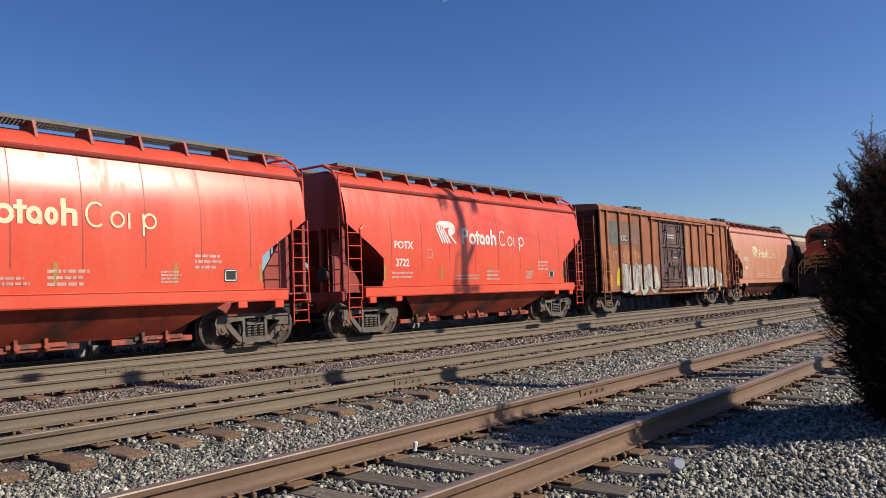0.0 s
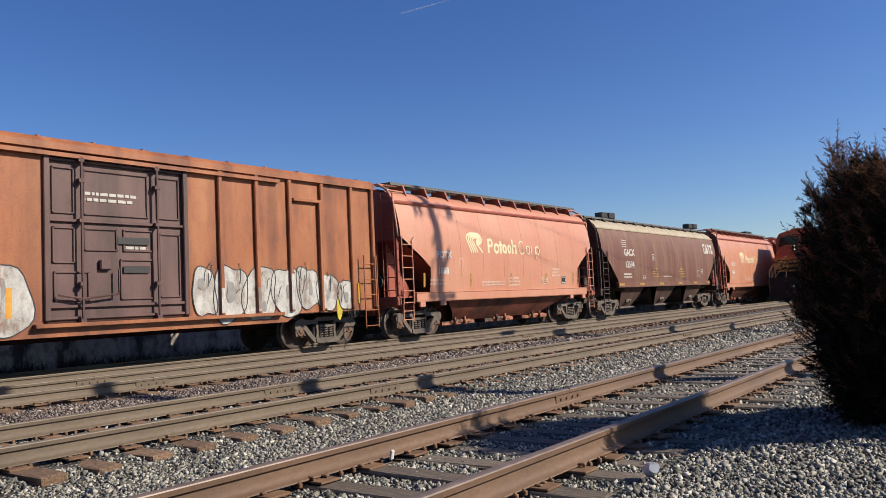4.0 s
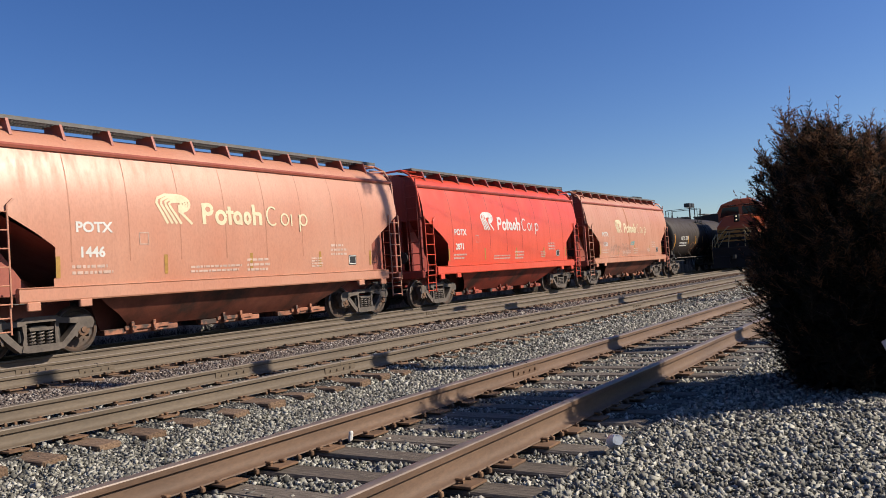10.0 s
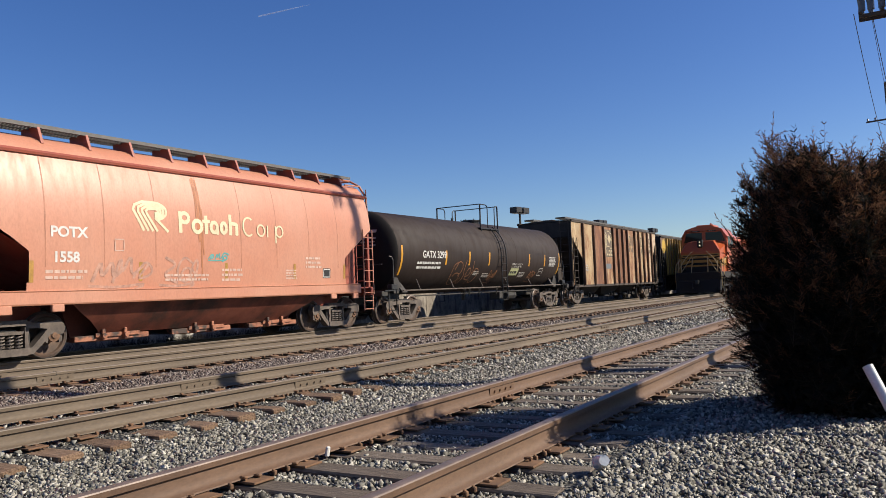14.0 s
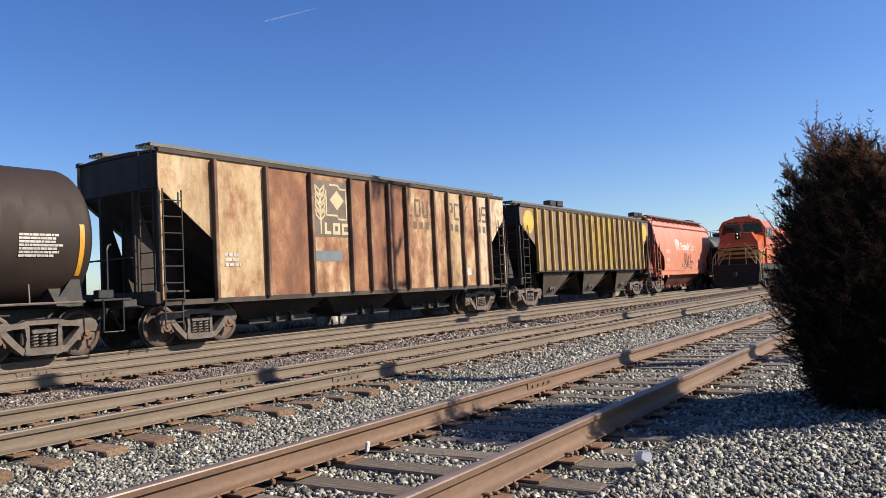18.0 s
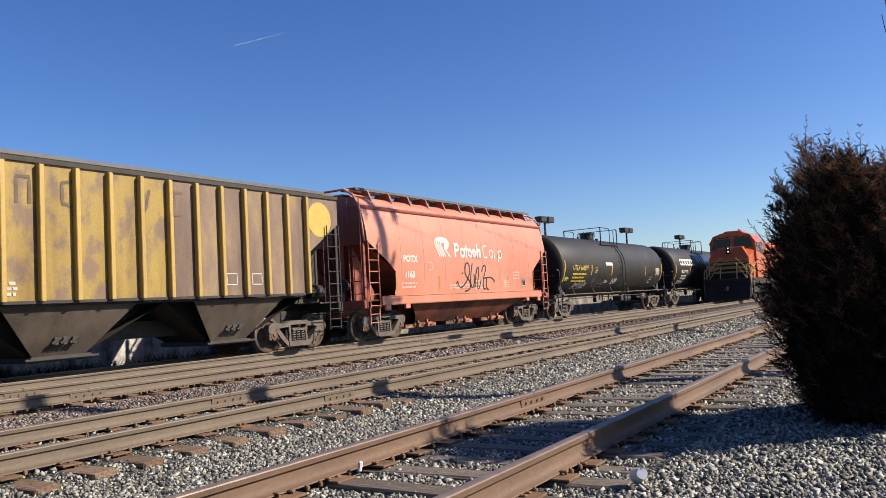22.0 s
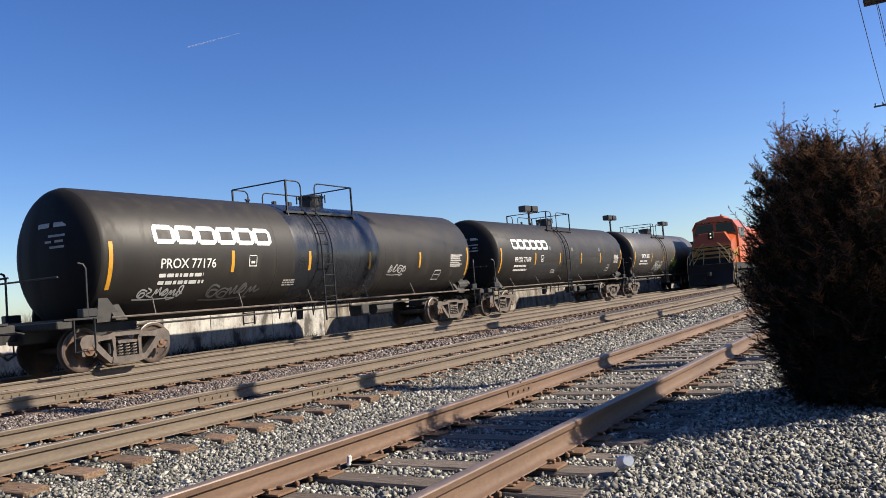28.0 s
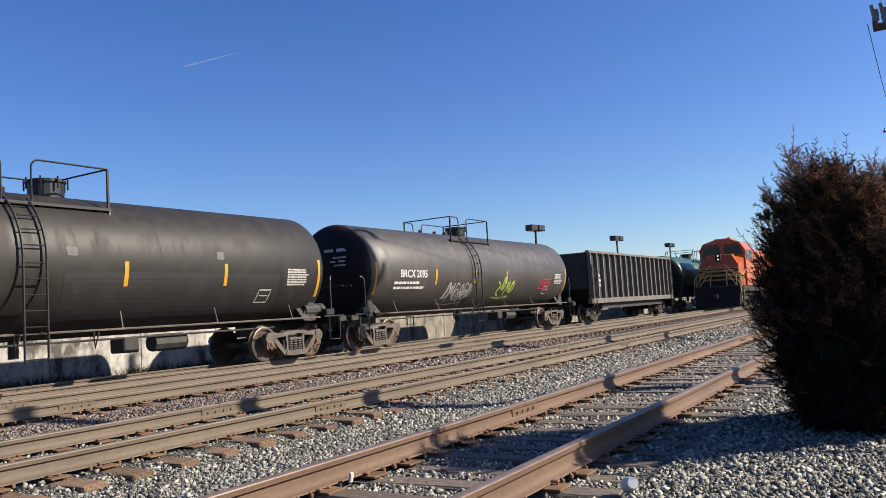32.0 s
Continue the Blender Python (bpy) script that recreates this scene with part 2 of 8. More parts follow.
M_WHITE_OLD = flat("faded white lettering", (0.6, 0.57, 0.52), 0.7, 0, 0.3, 5)
M_BAR = flat("amber reflector", (0.75, 0.36, 0.03), 0.45, 0, 0.2, 8)
M_BAR_OLD = flat("dull amber reflector", (0.5, 0.27, 0.05), 0.5, 0, 0.3, 8)
M_GRATE = flat("galvanised grating", (0.15, 0.145, 0.14), 0.65, 0.3, 0.2, 8)


# ---- mesh building ----
class Mesh:
    """Gathers vertices and faces for one mesh."""

    def __init__(self):
        self.v, self.f = [], []

    def add(self, verts, faces):
        n = len(self.v)
        self.v += [tuple(p) for p in verts]
        self.f += [tuple(i + n for i in f) for f in faces]
        return self

    def box(self, x0, x1, y0, y1, z0, z1, b=0.0):
        if b <= 0:
            return self.add([(x, y, z) for z in (z0, z1) for y in (y0, y1) for x in (x0, x1)],
                            [(0, 2, 3, 1), (4, 5, 7, 6), (0, 1, 5, 4), (2, 6, 7, 3), (0, 4, 6, 2), (1, 3, 7, 5)])
        b = min(b, (x1 - x0) * 0.45, (y1 - y0) * 0.45, (z1 - z0) * 0.45)
        vs, at = [], {}
        for sx in (0, 1):
            for sy in (0, 1):
                for sz in (0, 1):
                    for ax in range(3):
                        p = [(x0, x1)[sx], (y0, y1)[sy], (z0, z1)[sz]]
                        for k, s in ((0, sx), (1, sy), (2, sz)):
                            if k != ax:
                                p[k] += b if s == 0 else -b
                        at[sx, sy, sz, ax] = len(vs)
                        vs.append(p)
        fs = []
        for s in (0, 1):
            fs.append([at[s, 0, 0, 0], at[s, 1, 0, 0], at[s, 1, 1, 0], at[s, 0, 1, 0]][:: 1 if s else -1])
            fs.append([at[0, s, 0, 1], at[1, s, 0, 1], at[1, s, 1, 1], at[0, s, 1, 1]][:: -1 if s else 1])
            fs.append([at[0, 0, s, 2], at[1, 0, s, 2], at[1, 1, s, 2], at[0, 1, s, 2]][:: 1 if s else -1])
        for a in (0, 1):
            for c in (0, 1):
                e = 1 if a == c else -1
                fs.append([at[a, c, 0, 0], at[a, c, 0, 1], at[a, c, 1, 1], at[a, c, 1, 0]][::e])
                fs.append([at[a, 0, c, 2], at[a, 0, c, 0], at[a, 1, c, 0], at[a, 1, c, 2]][::e])
                fs.append([at[0, a, c, 1], at[0, a, c, 2], at[1, a, c, 2], at[1, a, c, 1]][::e])
                for d in (0, 1):
                    k = 1 if (a + c + d) % 2 else -1
                    fs.append([at[a, c, d, 0], at[a, c, d, 1], at[a, c, d, 2]][::k])
        return self.add(vs, fs)

    def tube(self, path, r, n=8, cap=True):
        """A round bar along a path of points; r may be one radius or one for each point."""
        path = [Vector(p) for p in path]
        rs = r if isinstance(r, (list, tuple)) else [r] * len(path)
        start = len(self.v)
        side = None
        for i, p in enumerate(path):
            d = (path[min(i + 1, len(path) - 1)] - path[max(i - 1, 0)]).normalized()
            if side is None:
                side = d.orthogonal().normalized()
            side = (side - d * side.dot(d)).normalized()
            other = d.cross(side)
            for k in range(n):
                a = 2 * math.pi * k / n
                self.v.append(tuple(p + (side * math.cos(a) + other * math.sin(a)) * rs[i]))
        for i in range(len(path) - 1):
            for k in range(n):
                a, b = start + i * n + k, start + i * n + (k + 1) % n
                self.f.append((a, b, b + n, a + n))
        if cap:
            self.f.append(tuple(start + k for k in reversed(range(n))))
            self.f.append(tuple(start + (len(path) - 1) * n + k for k in range(n)))
        return self

    def prism(self, outline, lo, hi, axis="y"):
        """A closed outline of (a, b) drawn in the two other axes and pushed from lo to hi along an axis."""
        n = len(outline)
        put = {"x": lambda a, b, c: (c, a, b), "y": lambda a, b, c: (a, c, b), "z": lambda a, b, c: (a, b, c)}[axis]
        vs = [put(a, b, lo) for a, b in outline] + [put(a, b, hi) for a, b in outline]
        fs = [tuple(range(n)), tuple(range(2 * n - 1, n - 1, -1))]
        fs += [(i, i + n, (i + 1) % n + n, (i + 1) % n) for i in range(n)]
        return self.add(vs, fs)

    def lathe(self, profile, n=20, axis="y", centre=(0, 0, 0)):
        """Turns (along, radius) pairs round an axis."""
        start = len(self.v)
        for s, r in profile:
            for k in range(n):
                a = 2 * math.pi * k / n
                p = {"y": (r * math.cos(a), s, r * math.sin(a)), "x": (s, r * math.cos(a), r * math.sin(a)), "z": (r * math.cos(a), r * math.sin(a), s)}[axis]
                self.v.append((p[0] + centre[0], p[1] + centre[1], p[2] + centre[2]))
        for i in range(len(profile) - 1):
            for k in range(n):
                a, b = start + i * n + k, start + i * n + (k + 1) % n
                self.f.append((a, b, b + n, a + n))
        self.f.append(tuple(start + k for k in range(n)))
        self.f.append(tuple(start + (len(profile) - 1) * n + k for k in reversed(range(n))))
        return self

    def data(self, name, material, smooth=None):
        me = bpy.data.meshes.new(name)
        me.from_pydata(self.v, [], self.f)
        bm = bmesh.new()
        bm.from_mesh(me)
        bmesh.ops.recalc_face_normals(bm, faces=bm.faces)
        bm.to_mesh(me)
        bm.free()
        me.materials.append(material)
        if smooth is not None:
            me.polygons.foreach_set("use_smooth", [True] * len(me.polygons))
            me.set_sharp_from_angle(angle=radians(smooth))
        return me


def part(name, mesh, material, parent, label="", smooth=None, at=None):
    """Links a mesh as one object under a thing or part. mesh: a Mesh or ready mesh data."""
    me = mesh.data(name, material, smooth) if isinstance(mesh, Mesh) else mesh
    ob = new(name, me)
    ob.parent = parent
    if at is not None:
        ob.matrix_basis = at
    return tagged(ob, label)


def thing(name, label, category, group="", m=None, kind=""):
    ob = new(name)
    ob.empty_display_size = 0.2
    if m is not None:
        ob.matrix_basis = m
    return tagged(ob, label, category, group, kind)


def lone(name, mesh, material, label, category="", group="", kind="", smooth=None, m=None):
    me = mesh.data(name, material, smooth) if isinstance(mesh, Mesh) else mesh
    ob = new(name, me)
    if m is not None:
        ob.matrix_basis = m
    return tagged(ob, label, category, group, kind)


GLYPHS = {}


def letters(text, height, stretch=1.0, bold=0.0):
    """A flat mesh of words, in x and z, from the lower left corner: its vertices and faces."""
    key = (text, bold)
    if key not in GLYPHS:
        cu = bpy.data.curves.new("words", "FONT")
        cu.body, cu.size, cu.resolution_u, cu.offset = text, 1.0, 3, bold
        ob = bpy.data.objects.new("words", cu)
        me = bpy.data.meshes.new_from_object(ob)
        GLYPHS[key] = ([tuple(v.co) for v in me.vertices], [tuple(p.vertices) for p in me.polygons])
        bpy.data.objects.remove(ob)
        bpy.data.meshes.remove(me)
        bpy.data.curves.remove(cu)
    vs, fs = GLYPHS[key]
    k = height / 0.69
    return [(x * k * stretch, y * k) for x, y, _ in vs], fs


def on_side(points, faces, x, z, wide, proud=0.006):
    """Lays flat (a, b) points on the side that faces the camera: wide(z) is the half width there."""
    m = Mesh()
    m.add([(x + a, -wide(z + b) - proud - 2.5e-5 * min(i, 400), z + b) for i, (a, b) in enumerate(points)], faces)
    return m


def blocks(spans, z0=0.0):
    """Plain upright bars (x0, x1, low, high)."""
    vs, fs = [], []
    for x0, x1, lo, hi in spans:
        n, k = len(vs), min(0.02, 0.1 * (x1 - x0), 0.1 * (hi - lo))
        rows = max(1, round((hi - lo) / 0.11))
        cuts = [lo, lo + k] + [lo + k + (hi - lo - 2 * k) * i / rows for i in range(1, rows)] + [hi - k, hi]
        for i, z in enumerate(cuts):
            d = k if i in (0, len(cuts) - 1) else 0.0
            vs += [(x0 + d, z), (x1 - d, z)]
            if i:
                fs.append((n + 2 * i - 2, n + 2 * i - 1, n + 2 * i + 1, n + 2 * i))
    return vs, fs


def lines_of_bars(width, rows, step, high, seed, gap=0.25):
    """Small print as rows of plain bars."""
    rnd = random.Random(seed)
    out = []
    for i in range(rows):
        x, z = 0.0, -i * step
        end = width * rnd.uniform(0.75, 1.0)
        while x < end:
            w = min(rnd.uniform(0.8, 3.0) * high, end - x)
            out.append((x, x + w, z, z + high))
            x += w + high * gap * 2
    return blocks(out)


def ribbon(points, w):
    """A flat brush stroke of width w along (a, b) points."""
    fine = [points[0]]
    for (a0, b0), (a1, b1) in zip(points, points[1:]):
        k = max(1, math.ceil(abs(b1 - b0) / 0.1))
        fine += [(a0 + (a1 - a0) * i / k, b0 + (b1 - b0) * i / k) for i in range(1, k + 1)]
    points = fine
    vs, fs = [], []
    for i, (a, b) in enumerate(points):
        a0, b0 = points[max(i - 1, 0)]
        a1, b1 = points[min(i + 1, len(points) - 1)]
        d = math.hypot(a1 - a0, b1 - b0) or 1
        nx, nz = -(b1 - b0) / d * w / 2, (a1 - a0) / d * w / 2
        vs += [(a + nx, b + nz), (a - nx, b - nz)]
        if i:
            n = 2 * i
            fs.append((n - 2, n - 1, n + 1, n))
    return vs, fs


def smoothed(points, rounds=2):
    """Rounds the corners of an open line of (a, b) points."""
    for _ in range(rounds):
        out = [points[0]]
        for (a0, b0), (a1, b1) in zip(points, points[1:]):
            out += [(a0 * 0.75 + a1 * 0.25, b0 * 0.75 + b1 * 0.25), (a0 * 0.25 + a1 * 0.75, b0 * 0.25 + b1 * 0.75)]
        points = out + [points[-1]]
    return points


STROKES = [((0.0, 0.2), (0.5, 1.0), (0.95, 0.4), (0.1, 0.1), (0.6, 0.75)), ((0.1, 0.9), (0.95, 0.65), (0.0, 0.3), (1.0, 0.0)), ((0.9, 0.2), (0.1, 0.5), (0.6, 1.0), (0.7, 0.2), (0.3, -0.1), (0.2, 0.45)),
           ((0.0, 0.0), (0.3, 0.9), (0.4, 0.1), (0.7, 1.0), (0.75, 0.15), (1.25, 0.55)), ((1.0, 0.7), (0.3, 0.95), (0.0, 0.3), (0.7, 0.0), (0.95, 0.5), (0.4, 0.6), (0.3, 0.2))]


def scrawl(width, high, count, w, seed):
    """A sprayed tag: a row of quick slanted strokes and a tail that cannot be read, as brush strokes."""
    rnd = random.Random(seed)
    pitch = width / count
    out = []
    for i in range(count):
        tall, wide, lift = high * rnd.uniform(0.75, 1.05), pitch * rnd.uniform(0.95, 1.35), high * rnd.uniform(-0.06, 0.08)
        pts = [(pitch * i + wide * (x + rnd.uniform(-0.06, 0.06)) + 0.16 * tall * z, lift + tall * (z + rnd.uniform(-0.05, 0.05))) for x, z in rnd.choice(STROKES)]
        out.append(ribbon(smoothed(pts, 2), w * rnd.uniform(0.8, 1.15)))
    if count > 2:
        out.append(ribbon(smoothed([(-0.04 * width, -0.05 * high), (0.4 * width, -0.12 * high), (0.95 * width, 0.02 * high), (0.7 * width, -0.2 * high)], 2), w * 0.8))
    return out


def join_flat(*pieces):
    vs, fs = [], []
    for (pv, pf), (dx, dz) in pieces:
        n = len(vs)
        vs += [(a + dx, b + dz) for a, b in pv]
        fs += [tuple(i + n for i in f) for f in pf]
    return vs, fs


# ---- ground, tracks ----
TRACKS = [(0.0, 0.0), (4.38, -0.02), (8.69, 0.04), (12.59, -0.01)]
GAUGE = 1.505
TIE_TOP = -0.195


def ground_z(y):
    """The ballast's height across the tracks."""
    z = -0.20
    if -0.6 < y < 2.1 or 3.6 < y < 6.5:
        z -= 0.035
    for a, b, low in ((2.15, 4.05, -0.33), (6.6, 8.1, -0.27), (10.85, 12.0, -0.25)):
        if a < y < b:
            z -= (abs(low) - 0.2) * math.sin(math.pi * (y - a) / (b - a))
    if y > 15.5:
        z -= min(0.35, (y - 15.5) * 0.2)
    return z


M_DIRT = flat("sandy dirt", (0.3, 0.25, 0.19), 0.95, 0, 0.35, 1.5)
ys = sorted(set([-2500, -600, -120, -30, -12, -7, -4.5, -3.2, -2.9] + [round(-2.6 + 0.2 * i, 2) for i in range(110)] + [22, 30, 60, 150, 600, 2500]))
xs = [-2500, -500, -100, -30, -12] + [-6 + i * 1.0 for i in range(40)] + [36, 40, 50, 70, 100, 160, 300, 700, 2500]
rnd = random.Random(5)
g = Mesh()
for y in ys:
    for x in xs:
        bumpy = 0.012 * noise.noise((x * 1.3, y * 1.3, 0)) + 0.01 * noise.noise((x * 0.3, y * 0.4, 3)) if -3 < y < 16 else 0
        g.v.append((x, y, ground_z(y) + bumpy))
n = len(xs)
for j in range(len(ys) - 1):
    for i in range(n - 1):
        a = j * n + i
        g.f.append((a, a + 1, a + n + 1, a + n))
ground = lone("ground", g, M_BALLAST, "grey crushed-stone ballast with a reddish strip, dirt further off", "ground", kind="structure")
ground.data.materials.append(M_BALLAST_RED)
ground.data.materials.append(M_DIRT)
for p in ground.data.polygons:
    y = p.center.y
    # past the train the reddish ballast runs on, its darker tone standing for shade
    p.material_index = 1 if 6.4 < y < 8.2 or 10.9 < y < 30 else 2 if y < -7 or y > 30 else 0
# the ballast thins out into sandy dirt along an uneven edge
nt = M_BALLAST.node_tree
bsdf = nt.nodes["Principled BSDF"]
stone_col = bsdf.inputs["Base Color"].links[0].from_socket
tc = nt.nodes.new("ShaderNodeTexCoord")
sep = nt.nodes.new("ShaderNodeSeparateXYZ")
nt.links.new(tc.outputs["Object"], sep.inputs[0])
edge = nt.nodes.new("ShaderNodeMath")
edge.operation = "MULTIPLY_ADD"
edge.inputs[1].default_value, edge.inputs[2].default_value = -0.5, -1.35
nt.links.new(sep.outputs["Y"], edge.inputs[0])
wob = nt.nodes.new("ShaderNodeMath")
wob.operation = "ADD"
nt.links.new(edge.outputs[0], wob.inputs[0])
nt.links.new(noise_of(nt, 3.5, 8), wob.inputs[1])
sand = ramp(nt, noise_of(nt, 2.0, 8), [(0.35, (0.2, 0.165, 0.12)), (0.65, (0.32, 0.265, 0.2))])
nt.links.new(mixed(nt, ramp(nt, wob.outputs[0], [(0.5, (0, 0, 0)), (0.62, (1, 1, 1))]), stone_col, sand), bsdf.inputs["Base Color"])

RAIL_HALF = [(0.074, -0.172), (0.07, -0.163), (0.046, -0.153), (0.032, -0.142), (0.023, -0.126), (0.018, -0.105), (0.015, -0.08), (0.0135, -0.058), (0.016, -0.053), (0.037, -0.047),
             (0.038, -0.014), (0.034, -0.006), (0.024, -0.0015), (0.0, 0.0)]
RAIL_OUTLINE = RAIL_HALF + [(-a, b) for a, b in RAIL_HALF[-2::-1]]


def rail_data(side, head, x0, x1):
    m = Mesh()
    m.prism([(a, b) for a, b in RAIL_OUTLINE], x0, x1, "x")
    me = m.data("rail", side, 28)
    me.materials.append(head)
    for p in me.polygons:
        if p.normal.z > 0.35 and p.center.z > -0.013:
            p.material_index = 1
    return me


TIE_X = []
for i in range(4):
    spread = random.Random(90 + i)
    row, x = [], -14.0 + 0.13 * i
    while x < 110:
        row.append(x)
        x += 0.5 + spread.uniform(-0.04, 0.04)
    TIE_X.append(row)


def make_tie(seed, long=2.6):
    r = random.Random(seed)
    m = Mesh()
    m.box(-0.115, 0.115, -long / 2, long / 2, -0.17, 0.0, 0.014)
    m.v = [(x + r.uniform(-0.006, 0.006), y + r.uniform(-0.02, 0.02), z + r.uniform(-0.006, 0.006)) for x, y, z in m.v]
    return m


TIES = [make_tie(s).data("tie", M_TIE) for s in range(6)]
TIES_BROWN = [make_tie(s + 20, 2.78).data("tie", M_TIE_BROWN) for s in range(4)]
TIES_SUNK = [make_tie(s + 30, 2.4).data("tie", M_TIE_BROWN) for s in range(3)]
bar = Mesh().prism([(-0.3, -0.135), (-0.29, -0.14), (0.29, -0.14), (0.3, -0.135), (0.3, -0.058), (0.29, -0.053), (-0.29, -0.053), (-0.3, -0.058)], -0.027, -0.012, "y")
for bx in (-0.2, -0.07, 0.07, 0.2):
    bar.tube([(bx, -0.026, -0.097), (bx, -0.044, -0.097)], 0.014, 6)
JOINT = bar.data("joint_bar", M_RAIL)
JOINT_TAN = bar.data("joint_bar", M_RAIL_TAN)
gapm = Mesh().box(-0.006, 0.006, -0.0375, 0.0375, -0.05, 0.001).data("joint_gap", M_DARK)


def fastening(m, x, y, z, r):
    """A tie plate with spikes standing up on both sides of the rail."""
    m.box(x - 0.095, x + 0.095, y - 0.19, y + 0.17, z - 0.004, z + 0.012, 0.003)
    for s in (-1, 1):
        for d in (-0.055, 0.05):
            if r.random() < 0.75:
                h = r.uniform(-0.012, 0.012)
                xx, yy = x + d + r.uniform(-0.03, 0.03), y + s * r.uniform(0.086, 0.11)
                m.box(xx - 0.009, xx + 0.009, yy - 0.009, yy + 0.009, z, z + 0.018 + h)
                m.box(xx - 0.018, xx + 0.018, yy - 0.03 * (s > 0) - 0.014, yy + 0.03 * (s < 0) + 0.014, z + 0.016 + h, z + 0.032 + h, 0.006)


def anchors(m, x, y, z):
    m.box(x - 0.012, x + 0.012, y - 0.085, y + 0.085, z + 0.004, z + 0.03, 0.004)
    m.box(x - 0.016, x + 0.016, y - 0.098, y - 0.068, z - 0.012, z + 0.022, 0.006)


def track(i, label, side, head, ties, ties_far, joints, near):
    y0, dz = TRACKS[i]
    r = random.Random(40 + i)
    t = thing("railway_track", label, "railway track", "parallel railway tracks", kind="structure")
    for k in (0, 1):
        ob = part("rail", rail_data(side, head, -400, 900), None, t, at=pose(0, y0 + k * GAUGE, dz))
        for x in joints[k]:
            part("joint_bar", JOINT_TAN if side is M_RAIL_TAN else JOINT, None, ob, at=pose(x, 0, 0))
            part("joint_gap", gapm, None, ob, at=pose(x, 0, 0))
    plates, far = Mesh(), Mesh()
    for x in TIE_X[i]:
        sway, turn = r.uniform(-0.05, 0.05), r.uniform(-1.5, 1.5)
        if x < near:
            kinds = ties if x < 3.0 else ties_far
            part("tie", kinds[r.randrange(len(kinds))], None, t, at=pose(x, y0 + GAUGE / 2 + sway, dz + TIE_TOP + r.uniform(-0.03, 0.004), 0, 0, turn))
        else:
            far.box(x - 0.115, x + 0.115, y0 - 0.55 + sway, y0 + GAUGE + 0.55 + sway, dz + TIE_TOP - 0.15, dz + TIE_TOP)
        if x < 45:
            for k in (0, 1):
                fastening(plates, x, y0 + k * GAUGE, dz + TIE_TOP + 0.003, r)
                if r.random() < 0.75:
                    anchors(plates, x + r.uniform(0.12, 0.22), y0 + k * GAUGE, dz + TIE_TOP)
                if r.random() < 0.55:
                    anchors(plates, x - r.uniform(0.12, 0.24), y0 + k * GAUGE, dz + TIE_TOP)
    part("fastenings", plates, M_PLATE, t, "rusty tie plates, spikes and anchors")["kind"] = "stuff"
    part("far_ties", far, ties[0].materials[0], t)["kind"] = "stuff"
    return t


track(0, "railway track with rust-brown rails on weathered wooden ties", M_RAIL, M_RAILHEAD_DULL, TIES, TIES, ([9.6, 21.5], [1.87, 14.0]), 36)
track(1, "railway track with dusty tan rails on brown wooden ties", M_RAIL_TAN, M_RAILHEAD, TIES_BROWN, TIES_SUNK, ([2.07, 13.9, 25.8], [1.56, 13.4, 25.3]), 30)
track(2, "main line track with dusty rails sunk in ballast", M_RAIL_TAN, M_RAILHEAD, TIES_SUNK, TIES_SUNK, ([1.35, 13.2], [1.2, 13.0]), 16)
track(3, "main line track with dusty rails under the train", M_RAIL_TAN, M_RAILHEAD, TIES_SUNK, TIES_SUNK, ([], []), 10)

# ---- loose stones ----
# a stone is a chipped wedge: two three-cornered ends and three flat sides
CHIP = np.array([(1.1, 0, 0.8), (-0.6, 0.95, 0.8), (-0.6, -0.95, 0.8), (1.1, 0, -0.8), (-0.6, 0.95, -0.8), (-0.6, -0.95, -0.8)])
CHIP_F = np.array([(0, 1, 2), (3, 5, 4), (0, 3, 4), (0, 4, 1), (1, 4, 5), (1, 5, 2), (2, 5, 3), (2, 3, 0)])
gen = np.random.default_rng(11)


